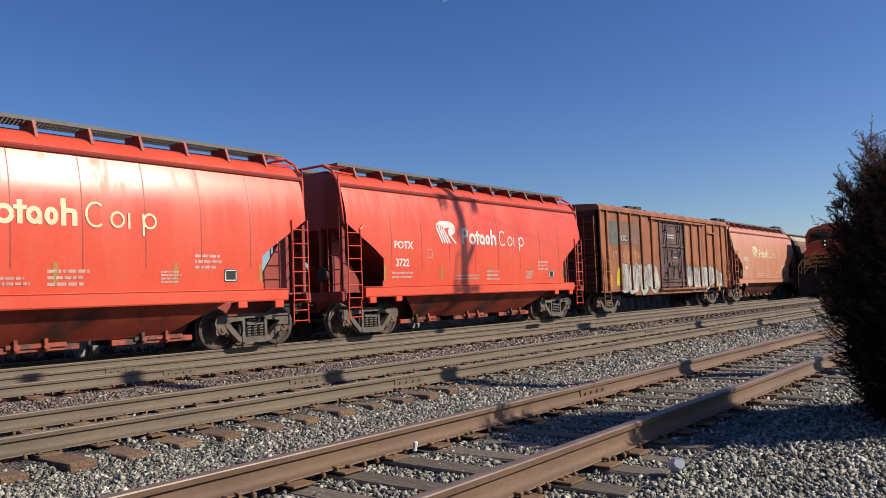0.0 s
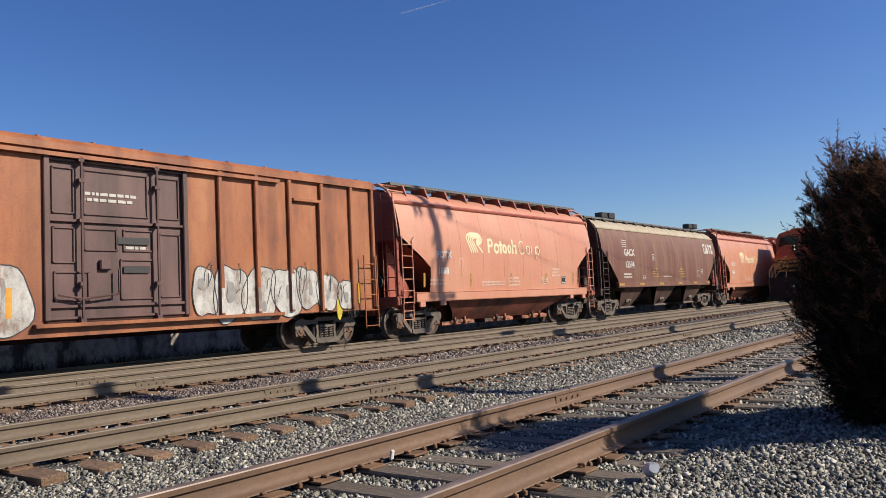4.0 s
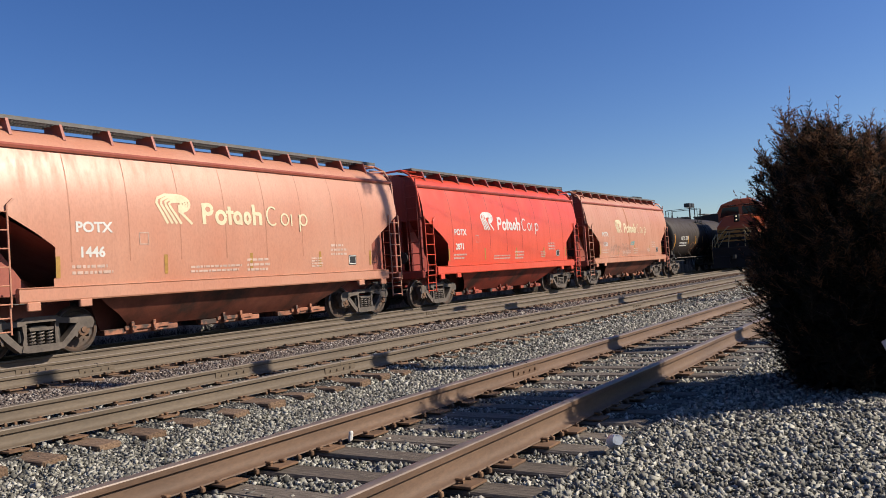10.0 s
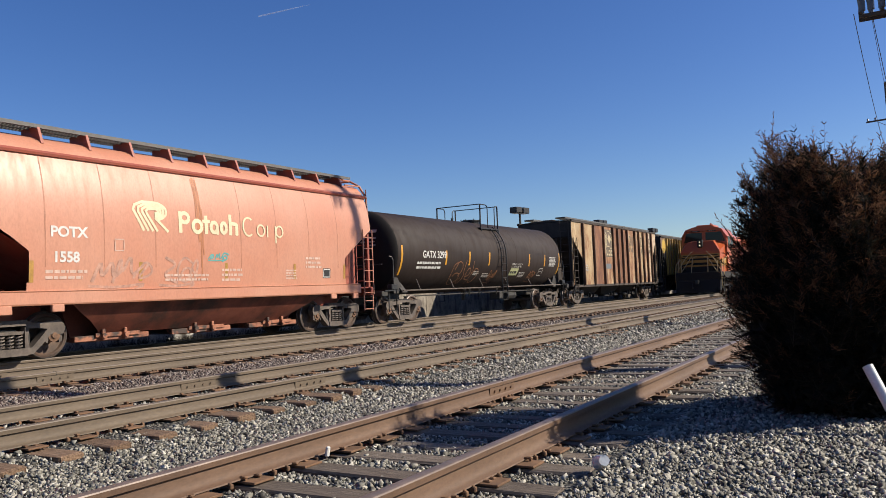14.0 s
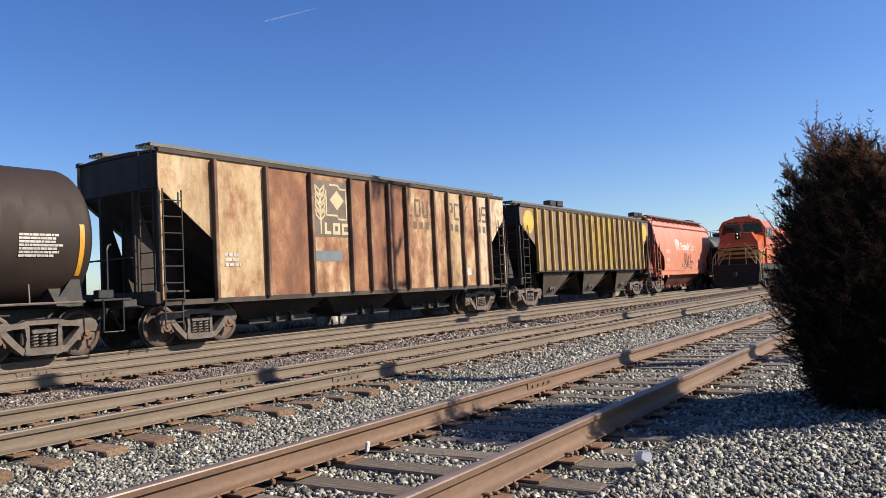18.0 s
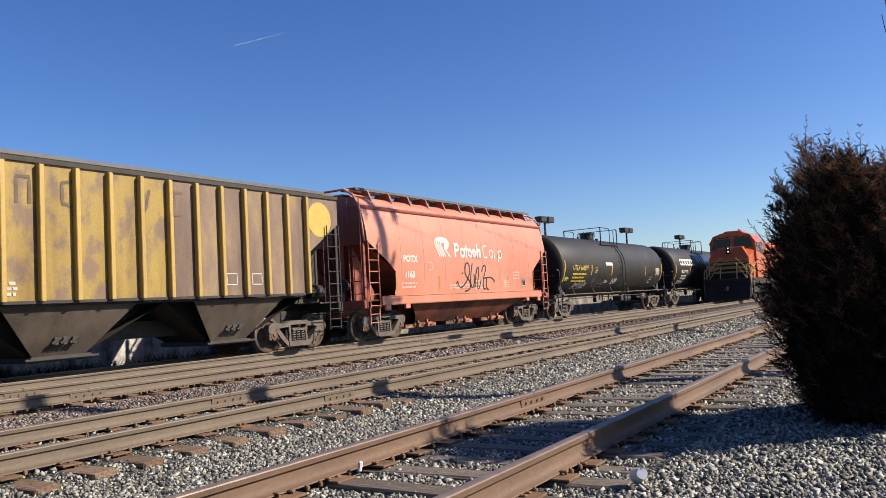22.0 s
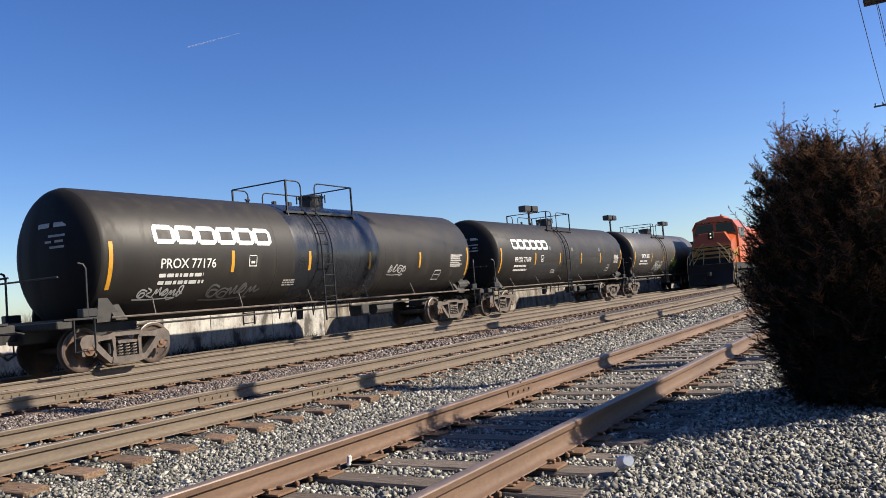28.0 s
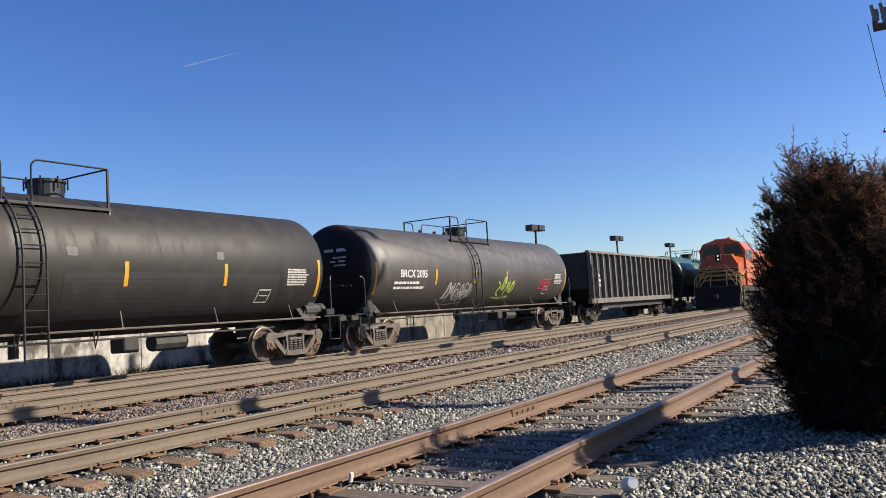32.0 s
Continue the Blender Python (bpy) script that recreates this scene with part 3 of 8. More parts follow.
def stone_field(name, label, material, boxes, tie_free):
    """Loose stones strewn over rectangles (x0, x1, y0, y1, stones to the square metre, size)."""
    allv, allf, n0 = [], [], 0
    for x0, x1, y0, y1, dens, size in boxes:
        n = int((x1 - x0) * (y1 - y0) * dens)
        px, py = gen.uniform(x0, x1, n), gen.uniform(y0, y1, n)
        pz = np.array([ground_z(v) for v in py])
        keep = np.ones(n, bool)
        for ty, dz in TRACKS[:3]:
            for k in (0, 1):
                keep &= np.abs(py - ty - k * GAUGE) > 0.085
        if tie_free:
            pz = pz + gen.uniform(-0.02, 0.012, n)
            for i, (ty, dz) in enumerate(TRACKS[:2]):
                inside = (py > ty - 0.64) & (py < ty + GAUGE + 0.5)
                row = np.array(TIE_X[i])
                cell = np.abs(px[:, None] - row[None, np.clip(np.arange(len(row)), 0, 90)]).min(1) if n < 1 else np.abs(px - row[np.clip(np.searchsorted((row[1:] + row[:-1]) / 2, px), 0, len(row) - 1)])
                keep &= ~(inside & (cell < 0.135) & (gen.random(n) < 0.9))
        px, py, pz = px[keep], py[keep], pz[keep]
        n = len(px)
        s = 0.84 * size * np.clip(gen.lognormal(-0.05, 0.42, n), 0.35, 1.9)[:, None] * gen.uniform((0.6, 0.5, 0.4), (1.5, 1.25, 0.95), (n, 3))
        v = (CHIP[None] + gen.uniform(-0.4, 0.4, (n, 6, 3))) * s[:, None]
        a, b = gen.uniform(0, 6.3, n), gen.normal(0, 0.8, n)
        ca, sa, cb, sb = np.cos(a)[:, None], np.sin(a)[:, None], np.cos(b)[:, None], np.sin(b)[:, None]
        x, y, z = v[..., 0], v[..., 1], v[..., 2]
        x, z = x * cb + z * sb, -x * sb + z * cb
        tip = gen.normal(0, 0.75, n)[:, None]
        y, z = y * np.cos(tip) + z * np.sin(tip), -y * np.sin(tip) + z * np.cos(tip)
        x, y = x * ca - y * sa, x * sa + y * ca
        allv.append(np.stack([x + px[:, None], y + py[:, None], z + (pz + s[:, 2] * 0.35)[:, None]], -1).reshape(-1, 3))
        allf.append((CHIP_F[None] + (np.arange(n) * 6)[:, None, None] + n0).reshape(-1, 3))
        n0 += 6 * n
    v, f = np.concatenate(allv), np.concatenate(allf)
    me = bpy.data.meshes.new(name)
    me.vertices.add(len(v))
    me.vertices.foreach_set("co", v.ravel())
    me.loops.add(f.size)
    me.loops.foreach_set("vertex_index", f.ravel().astype(np.int32))
    me.polygons.add(len(f))
    me.polygons.foreach_set("loop_start", np.arange(0, f.size, 3, dtype=np.int32))
    me.update(calc_edges=True)
    me.validate()
    me.materials.append(material)
    return tagged(new(name, me), label, "ballast", kind="stuff")


stone_field("ballast_stones", "grey, green and white crushed ballast stones", M_STONE,
            [(-3.6, 1.6, -2.75, 4.0, 3700, 0.0145), (1.6, 6.0, -2.75, 4.1, 2400, 0.0158), (6.0, 14.0, -1.2, 4.2, 1100, 0.0195), (14.0, 30.0, 0.3, 4.2, 250, 0.03), (-2.5, 8.0, 4.2, 6.6, 1500, 0.0155)], True)
stone_field("reddish_ballast_stones", "reddish grey crushed ballast stones beside the main line", M_STONE_RED, [(-2.0, 8.0, 6.5, 8.5, 1300, 0.016), (8.0, 20.0, 6.5, 8.5, 420, 0.024)], False)
# ---- rolling stock ----
TRAIN_Y = 12.59 + GAUGE / 2
WHEEL_R = 0.457


# bogie, built once
def bogie_meshes():
    out = {}
    m = Mesh()
    m.box(-0.18, 0.18, -0.98, 0.98, 0.42, 0.62, 0.03)
    m.lathe([(0.62, 0.3), (0.7, 0.3)], 16, "z")
    for s in (-1, 1):
        m.tube([(-0.75, s * 0.75, 0.36), (0.75, s * 0.75, 0.36)], 0.045, 6)
        m.box(0.28, 0.42, s * 0.9 - 0.12, s * 0.9 + 0.12, 0.3, 0.55, 0.02)
        m.box(-0.42, -0.28, s * 0.9 - 0.12, s * 0.9 + 0.12, 0.3, 0.55, 0.02)
    out["bolster"] = m
    m = Mesh()
    top = [(-1.08, 0.46), (-1.12, 0.58), (-1.08, 0.68), (-0.98, 0.735), (-0.86, 0.735), (-0.6, 0.7), (-0.42, 0.72), (-0.32, 0.77), (0.32, 0.77), (0.42, 0.72), (0.6, 0.7), (0.86, 0.735), (0.98, 0.735), (1.08, 0.68), (1.12, 0.58), (1.08, 0.46)]
    m.prism(top + [(0.72, 0.46), (0.72, 0.58), (0.58, 0.6), (0.3, 0.61), (0.3, 0.66), (-0.3, 0.66), (-0.3, 0.61), (-0.58, 0.6), (-0.72, 0.58), (-0.72, 0.46)], -0.09, 0.09)
    for s in (-1, 1):
        m.prism([(s * a, b) for a, b in ((0.28, 0.63), (0.37, 0.63), (0.34, 0.4), (0.38, 0.2), (0.28, 0.2))], -0.08, 0.08)
        m.prism([(s * a, b) for a, b in ((0.34, 0.1), (0.44, 0.11), (0.66, 0.31), (0.85, 0.52), (0.76, 0.6), (0.6, 0.43), (0.42, 0.24), (0.32, 0.22))], -0.1, 0.1)
        m.prism([(s * a, b) for a, b in ((0.7, 0.32), (0.76, 0.29), (0.8, 0.5), (0.7, 0.54))], -0.06, 0.06)
        m.prism([(s * a, b) for a, b in ((1.06, 0.32), (1.0, 0.29), (0.97, 0.5), (1.08, 0.54))], -0.06, 0.06)
    m.prism([(-0.4, 0.12), (-0.3, 0.09), (0.3, 0.09), (0.4, 0.12), (0.38, 0.23), (-0.38, 0.23)], -0.12, 0.12)
    m.prism([(-0.25, 0.56), (0.25, 0.56), (0.23, 0.5), (-0.23, 0.5)], -0.1, 0.1)
    out["side_frame"] = m
    m = Mesh()
    pts = [(0.068 * math.cos(a), 0.068 * math.sin(a), 0.24 + 0.25 * a / (2 * math.pi * 4)) for a in [i * 2 * math.pi / 9 for i in range(37)]]
    m.tube(pts, 0.017, 5)
    m.tube([(0, 0, 0.24), (0, 0, 0.5)], 0.025, 6)
    out["spring"] = m
    m = Mesh()
    m.lathe([(-0.13, 0.11), (-0.1, 0.13), (0.06, 0.13), (0.07, 0.06), (0.09, 0.06)], 14, "y")
    out["bearing"] = m
    m = Mesh()
    for s in (-1, 1):
        prof = [(0.675, 0.455), (0.68, 0.49), (0.7, 0.497), (0.715, 0.458), (0.8, WHEEL_R), (0.812, 0.44), (0.81, 0.385), (0.77, 0.36), (0.755, 0.2), (0.8, 0.16), (0.815, 0.09), (0.815, 0.02),
                (0.7, 0.02), (0.66, 0.12), (0.7, 0.36), (0.665, 0.4)]
        m.lathe([(s * a, r) for a, r in prof], 28, "y")
        for k in range(4):
            a = k * math.pi / 2 + 0.4
            m.lathe([(s * 0.77, 0.02), (s * 0.785, 0.018)], 6, "y", (0.28 * math.cos(a), 0, 0.28 * math.sin(a)))
    m.tube([(0, -0.98, 0), (0, 0.98, 0)], 0.075, 10)
    out["wheelset"] = m
    return out


BOGIE = bogie_meshes()
ME_BOLSTER = BOGIE["bolster"].data("bogie", M_TRUCK_DARK)
ME_FRAME = [BOGIE["side_frame"].data("side_frame", m, 40) for m in (M_TRUCK, M_TRUCK_DARK)]
ME_SPRING = BOGIE["spring"].data("spring", M_SPRING, 60)
ME_BEARING = BOGIE["bearing"].data("bearing", M_BEARING, 50)
ME_WHEELS = BOGIE["wheelset"].data("wheelset", M_WHEEL, 40)
ME_WHEELS.materials.append(M_WHEEL_BRIGHT)
for p in ME_WHEELS.polygons:
    c = p.center
    if math.hypot(c.x, c.z) > 0.43 and abs(c.y) > 0.705 and abs(p.normal.y) < 0.9:
        p.material_index = 1
WHEELSETS = {-1: [], 1: []}


def bogie(car, x, tone=0):
    b = part("bogie", ME_BOLSTER, None, car, "dusty cast-steel freight bogie", at=pose(x, 0, 0))
    for s in (-1, 1):
        part("side_frame", ME_FRAME[tone], None, b, at=pose(0, s * 0.99, 0.02))
        for k in (-0.175, 0.0, 0.175):
            part("spring", ME_SPRING, None, b, at=pose(k, s * 1.02, 0))
        for k in (-0.89, 0.89):
            part("bearing", ME_BEARING, None, b, at=pose(k, s * 1.0, WHEEL_R, 0, 0, 0 if s > 0 else 180))
        w = part("wheelset", ME_WHEELS, None, b, at=pose(s * 0.89, 0, WHEEL_R))
        WHEELSETS[s].append(w)
    return b


def coupler_mesh():
    m = Mesh()
    m.box(-0.5, 0.3, -0.09, 0.09, 0.75, 0.93, 0.02)
    m.prism([(0.3, -0.13), (0.52, -0.16), (0.66, -0.04), (0.58, 0.1), (0.42, 0.15), (0.3, 0.12)], 0.7, 0.98, "z")
    m.tube([(0.2, -0.3, 0.85), (0.35, -0.32, 0.55), (0.55, -0.25, 0.4), (0.75, -0.2, 0.5)], 0.028, 6)
    m.tube([(0.1, -1.3, 0.95), (0.28, -1.3, 0.9), (0.28, -0.1, 0.9)], 0.014, 6)
    return m


ME_COUPLER = coupler_mesh().data("coupler", M_DARK)


def couplers(car, half):
    part("coupler", ME_COUPLER, None, car, at=pose(half, 0, 0))
    part("coupler", ME_COUPLER, None, car, at=pose(-half, 0, 0, 0, 0, 180))


def ladder(car, x, y, z0, z1, w, mat, steps, face="y", name="ladder", lean=0.0, bent=0.0):
    m = Mesh()
    for s in (-1, 1):
        dx, dy = (s * w / 2, 0) if face == "y" else (0, s * w / 2)
        m.tube([(x + dx, y + dy, z0), (x + dx, y + dy, z1 - 0.12), (x + dx + bent * (s > 0), y + dy + lean, z1)], 0.02, 6)
    for i in range(steps):
        z = z0 + 0.06 + (z1 - z0 - 0.3) * i / max(1, steps - 1)
        a, b = ((x - w / 2, y, z), (x + w / 2, y, z)) if face == "y" else ((x, y - w / 2, z), (x, y + w / 2, z))
        m.tube([a, b], 0.014, 6)
    return part(name, m, mat, car)


def half_width(table):
    def wide(z):
        for (z0, w0), (z1, w1) in zip(table, table[1:]):
            if z <= z1:
                k = max(0.0, (z - z0) / (z1 - z0))
                return w0 + (w1 - w0) * k
        return table[-1][1]
    return wide


ROUND_SIDE = [(1.0, 1.47), (1.33, 1.49), (1.8, 1.515), (2.3, 1.53), (2.8, 1.525), (3.2, 1.495), (3.5, 1.445), (3.75, 1.385), (4.0, 1.305), (4.2, 1.2), (4.34, 1.06), (4.42, 0.9)]
round_wide = half_width(ROUND_SIDE)


def curved_side(half, cut, zs, wide, both=(-1, 1), n=16, bow=0.0):
    """Car sides as sheets whose lower corners are cut away: cut(z) is how far in the sheet begins."""
    m = Mesh()
    for s in both:
        start = len(m.v)
        for z in zs:
            c = half - cut(z)
            for i in range(n + 1):
                m.v.append((-c + 2 * c * i / n, s * wide(z), z))
        for j in range(len(zs) - 1):
            for i in range(n):
                a = start + j * (n + 1) + i
                m.f.append((a, a + 1, a + n + 2, a + n + 1))
    return m


def hopper_gates(car, half, bays, mat, inner, gate_mat, z_low=0.38, z_hi=1.08, foot=0.27, plate=None):
    """Pockets under the car with their discharge gates; plate: pitch, half width above and below of the plate that closes each pocket's side."""
    flush = plate is not None
    pitch = plate[0] if flush else (half * 2 - 5.0) / bays
    for i in range(bays):
        c = pitch * (i - (bays - 1) / 2)
        w = pitch * 0.5
        wl = plate[2] if flush else pitch * foot
        m = Mesh()
        y_hi, y_lo = (1.3, 0.78) if flush else (0.8, 0.5)
        for s in (-1, 1):
            m.add([(c + s * w, -y_hi, z_hi), (c + s * w, y_hi, z_hi), (c + s * wl, y_lo, z_low), (c + s * wl, -y_lo, z_low)], [(0, 1, 2, 3)])
            if flush:
                m.add([(c - w, s * 0.75, z_hi), (c + w, s * 0.75, z_hi), (c + wl, s * 0.6, z_low), (c - wl, s * 0.6, z_low)], [(0, 1, 2, 3)])
            else:
                m.add([(c - w, s * y_hi, z_hi), (c + w, s * y_hi, z_hi), (c + wl, s * y_lo, z_low), (c - wl, s * y_lo, z_low)], [(0, 1, 2, 3)])
        m.box(c - w, c + w, -1.4, 1.4, z_hi - 0.01, z_hi + 0.02)
        p = part("hopper_pocket", m, inner, car)
        g = Mesh()
        if flush:
            wt = plate[1]
            for s in (-1, 1):
                f = Mesh()
                f.add([(c - wt, s * 1.36, z_hi), (c + wt, s * 1.36, z_hi), (c + wl, s * 0.84, z_low), (c - wl, s * 0.84, z_low),
                       (c - wt, s * 1.33, z_hi), (c + wt, s * 1.33, z_hi), (c + wl, s * 0.81, z_low), (c - wl, s * 0.81, z_low)],
                      [(0, 1, 2, 3), (7, 6, 5, 4), (0, 3, 7, 4), (1, 5, 6, 2), (0, 4, 5, 1), (3, 2, 6, 7)])
                part("pocket_plate", f, mat, p)
            zk = z_low + (z_hi - z_low) * 0.3
            yk = -0.84 - 0.52 * 0.3
            for k in (-0.18, 0.0, 0.2):
                g.tube([(c + k - 0.1, yk - 0.06, zk - 0.05), (c + k + 0.1, yk - 0.06, zk + 0.06)], 0.03, 6)
                g.box(c + k - 0.045, c + k + 0.045, yk - 0.07, yk + 0.02, zk - 0.08, zk + 0.08, 0.012)
            g.box(c - wl - 0.08, c + wl + 0.12, -0.92, 0.92, z_low - 0.1, z_low + 0.01, 0.015)
            g.box(c - wl - 0.2, c + wl + 0.25, -0.96, -0.9, z_low - 0.07, z_low - 0.02, 0.01)
        else:
            g.box(c - 0.6, c + 0.6, -0.7, 0.7, z_low - 0.12, z_low, 0.02)
            g.box(c - wl - 0.1, c + wl + 0.1, -0.8, -0.62, z_low - 0.1, z_low + 0.02, 0.01)
            g.box(c - wl * 0.55, c + wl * 0.8, -0.84, -0.8, z_low - 0.03, z_low + 0.06, 0.008)
            for k in (-0.3, 0.25):
                g.tube([(c + k, -0.92, z_low + 0.0), (c + k, -0.7, z_low + 0.0)], 0.035, 8)
                g.tube([(c + k, -0.94, z_low + 0.0), (c + k, -0.91, z_low + 0.0)], 0.06, 8)
                g.box(c + k - 0.04, c + k + 0.04, -0.9, -0.8, z_low - 0.1, z_low + 0.15, 0.01)
        part("discharge_gate", g, gate_mat, p)


def running_board(car, half, z, mat, frame_mat, y0=-0.5, y1=0.5, brackets=None, bracket_mat=None):
    m = Mesh()
    x = -half
    while x < half:
        m.box(x, x + 0.03, y0, y1, z, z + 0.03)
        x += 0.075
    for y in (y0, 0.5 * (y0 + y1), y1):
        m.box(-half, half, y - 0.012, y + 0.012, z - 0.045, z + 0.034)
    part("running_board", m, mat, car, "galvanised steel grating walkway")
    if brackets:
        n = brackets
        for i in range(n):
            x = -half + 0.6 + (2 * half - 1.2) * i / (n - 1)
            for e in (-1, 1):
                b = Mesh()
                b.prism([(e * 1.12, z - 0.36), (e * 0.98, z - 0.02), (e * 0.45, z - 0.02), (e * 0.45, z - 0.22), (e * 0.9, z - 0.26)], x - 0.025, x + 0.025, "x")
                b.prism([(e * 1.13, z - 0.37), (e * 1.08, z - 0.37), (e * 0.95, z - 0.04), (e * 0.99, z - 0.02)], x - 0.03, x + 0.03, "x")
                part("bracket", b, bracket_mat, car)


SINGLE = {"reflector_strips": "reflector_strip", "reflector_strip": "reflector_strip", "disc": "disc", "paint_patch": "paint_patch"}


def marks(car, pieces, wide, mat, name="lettering", label=""):
    """One mesh of flat marks on the near side: pieces of ((points, faces), x, z)."""
    if name in SINGLE:
        for (vs, fs), x, z in pieces:
            part(SINGLE[name], on_side(vs, fs, x, z, wide), mat, car, label)
        return None
    m = Mesh()
    for (vs, fs), x, z in pieces:
        side = on_side(vs, fs, x, z, wide)
        m.add(side.v, side.f)
    ob = part(name, m, mat, car, label)
    ob["kind"] = "stuff"
    return ob


def round_logo():
    """The emblem as plain sweeping bands: slanting stems that turn over into a bowl and a leg."""
    vs, fs = [], []
    for k in range(4):
        d, r = 0.12 * k, 0.19 - 0.045 * k
        pts = [(0.32 + d, 0.0), (0.06 + d, 0.46 - 0.03 * k), (0.1 + d * 0.8, 0.56 - 0.04 * k), (0.3 + 0.4 * d, 0.64 - 0.05 * k)]
        for i in range(9):
            a = math.pi * (0.5 - i / 8)
            pts.append((0.62 + r * 1.7 * math.cos(a), 0.45 + r * math.sin(a)))
        if k == 0:
            pts += [(0.7, 0.24), (0.98, 0.0)]
        v, f = ribbon(pts, 0.062)
        n = len(vs)
        vs += v
        fs += [tuple(i + n for i in q) for q in f]
    return vs, fs


def ring(cx, cz, rx, rz, w, a0=0.0, a1=360.0):
    n = 18
    return ribbon([(cx + rx * math.cos(radians(a0 + (a1 - a0) * i / n)), cz + rz * math.sin(radians(a0 + (a1 - a0) * i / n))) for i in range(n + 1)], w)


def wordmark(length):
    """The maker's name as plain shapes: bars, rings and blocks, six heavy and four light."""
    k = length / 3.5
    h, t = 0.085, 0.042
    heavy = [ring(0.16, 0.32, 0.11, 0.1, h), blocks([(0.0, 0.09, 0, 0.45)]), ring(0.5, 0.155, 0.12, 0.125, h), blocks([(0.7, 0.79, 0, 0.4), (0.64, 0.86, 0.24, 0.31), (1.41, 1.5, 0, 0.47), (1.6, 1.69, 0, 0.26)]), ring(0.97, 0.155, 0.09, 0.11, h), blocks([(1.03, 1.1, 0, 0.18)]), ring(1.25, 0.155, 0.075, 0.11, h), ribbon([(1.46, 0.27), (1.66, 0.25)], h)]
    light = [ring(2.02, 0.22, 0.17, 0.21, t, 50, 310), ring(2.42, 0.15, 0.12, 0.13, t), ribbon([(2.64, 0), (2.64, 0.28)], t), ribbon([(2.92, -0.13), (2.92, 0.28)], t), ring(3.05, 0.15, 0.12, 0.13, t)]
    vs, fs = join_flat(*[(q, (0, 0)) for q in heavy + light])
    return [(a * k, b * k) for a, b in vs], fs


def cylinder_hopper(u0, u1, body, inner, end_mat, code, label, look_seed, script=False, dx=0.0):
    """A short covered hopper with bowed sides, walkway on brackets and open ends."""
    half = (u1 - u0) / 2
    car = thing("covered_hopper_car", label, "freight car", "cars of the freight train")
    wide = round_wide
    cut = lambda z: 0.06 if z > 3.0 else 0.06 + 1.42 * (3.0 - z) / 0.9 if z > 2.1 else 1.42 if z > 1.5 else 1.38
    zs = [1.32, 1.5, 1.501, 1.8, 2.1, 2.35, 2.6, 2.8, 2.99, 3.0, 3.15, 3.3, 3.45, 3.6, 3.75, 3.9, 4.0]
    part("side_sheet", curved_side(half, cut, zs, wide, (-1,)), body, car, smooth=40)
    part("side_sheet", curved_side(half, cut, zs, wide, (1,)), body, car, smooth=40)
    roof = Mesh()
    prof = [(s * w, z) for s, row in ((-1, [(1.31, 4.0), (1.26, 4.1), (1.2, 4.2), (1.06, 4.34), (0.9, 4.42), (0.5, 4.46)]), (1, [(0.5, 4.46), (0.9, 4.42), (1.06, 4.34), (1.2, 4.2), (1.26, 4.1), (1.31, 4.0)])) for w, z in row]
    for x in (-half + 0.06, half - 0.06):
        roof.v += [(x, y, z) for y, z in prof]
    k = len(prof)
    roof.f += [(i, i + 1, i + 1 + k, i + k) for i in range(k - 1)]
    part("roof", roof, body, car, smooth=40)
    m = Mesh()
    for s in (-1, 1):
        m.prism([(s * 1.3, 4.0), (s * 1.345, 4.0), (s * 1.36, 4.05), (s * 1.31, 4.1), (s * 1.26, 4.09)], -half, half, "x")
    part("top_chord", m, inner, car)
    m = Mesh()
    for s in (-1, 1):
        m.prism([(s * 1.4, 1.06), (s * 1.52, 1.06), (s * 1.535, 1.09), (s * 1.535, 1.31), (s * 1.55, 1.33), (s * 1.46, 1.35), (s * 1.4, 1.3)], -half + 0.68, half - 0.68, "x")
        for e in (-1, 1):
            m.box(e * (half - 2.0) - 0.13, e * (half - 2.0) + 0.13, s * 1.5 - 0.04, s * 1.5 + 0.04, 0.92, 1.07, 0.015)
            m.box(e * (half - 0.95) - 0.13, e * (half - 0.95) + 0.13, s * 1.5 - 0.04, s * 1.5 + 0.04, 0.9, 1.07, 0.015)
    part("side_sill", m, body, car)
    m = Mesh()
    for x in [-half + 1.75 + (2 * half - 3.5) * i / 7 for i in range(8)]:
        for z0, z1 in zip(zs[3:], zs[4:]):
            m.add([(x - 0.012, -wide(z0) - 0.002, z0), (x + 0.012, -wide(z0) - 0.0035, z0), (x + 0.012, -wide(z1) - 0.0035, z1), (x - 0.012, -wide(z1) - 0.002, z1)], [(0, 1, 2, 3)])
    part("weld_seams", m, SEAM_RED if body is RED else SEAM_PINK, car)["kind"] = "stuff"
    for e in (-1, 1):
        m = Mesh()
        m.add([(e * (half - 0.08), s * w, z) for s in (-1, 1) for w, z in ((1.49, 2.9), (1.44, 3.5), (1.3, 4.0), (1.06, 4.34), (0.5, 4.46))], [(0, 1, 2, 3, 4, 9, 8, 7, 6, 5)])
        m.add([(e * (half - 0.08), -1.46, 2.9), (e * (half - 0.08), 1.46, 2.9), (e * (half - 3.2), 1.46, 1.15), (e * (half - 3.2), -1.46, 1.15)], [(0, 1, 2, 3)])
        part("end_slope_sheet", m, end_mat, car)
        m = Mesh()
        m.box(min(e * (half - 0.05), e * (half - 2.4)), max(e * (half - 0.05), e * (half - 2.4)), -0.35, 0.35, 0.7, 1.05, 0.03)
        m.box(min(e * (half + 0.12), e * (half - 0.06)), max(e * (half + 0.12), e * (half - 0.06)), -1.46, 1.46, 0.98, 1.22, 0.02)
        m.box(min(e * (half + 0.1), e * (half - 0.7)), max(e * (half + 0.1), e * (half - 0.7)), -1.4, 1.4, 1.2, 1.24)
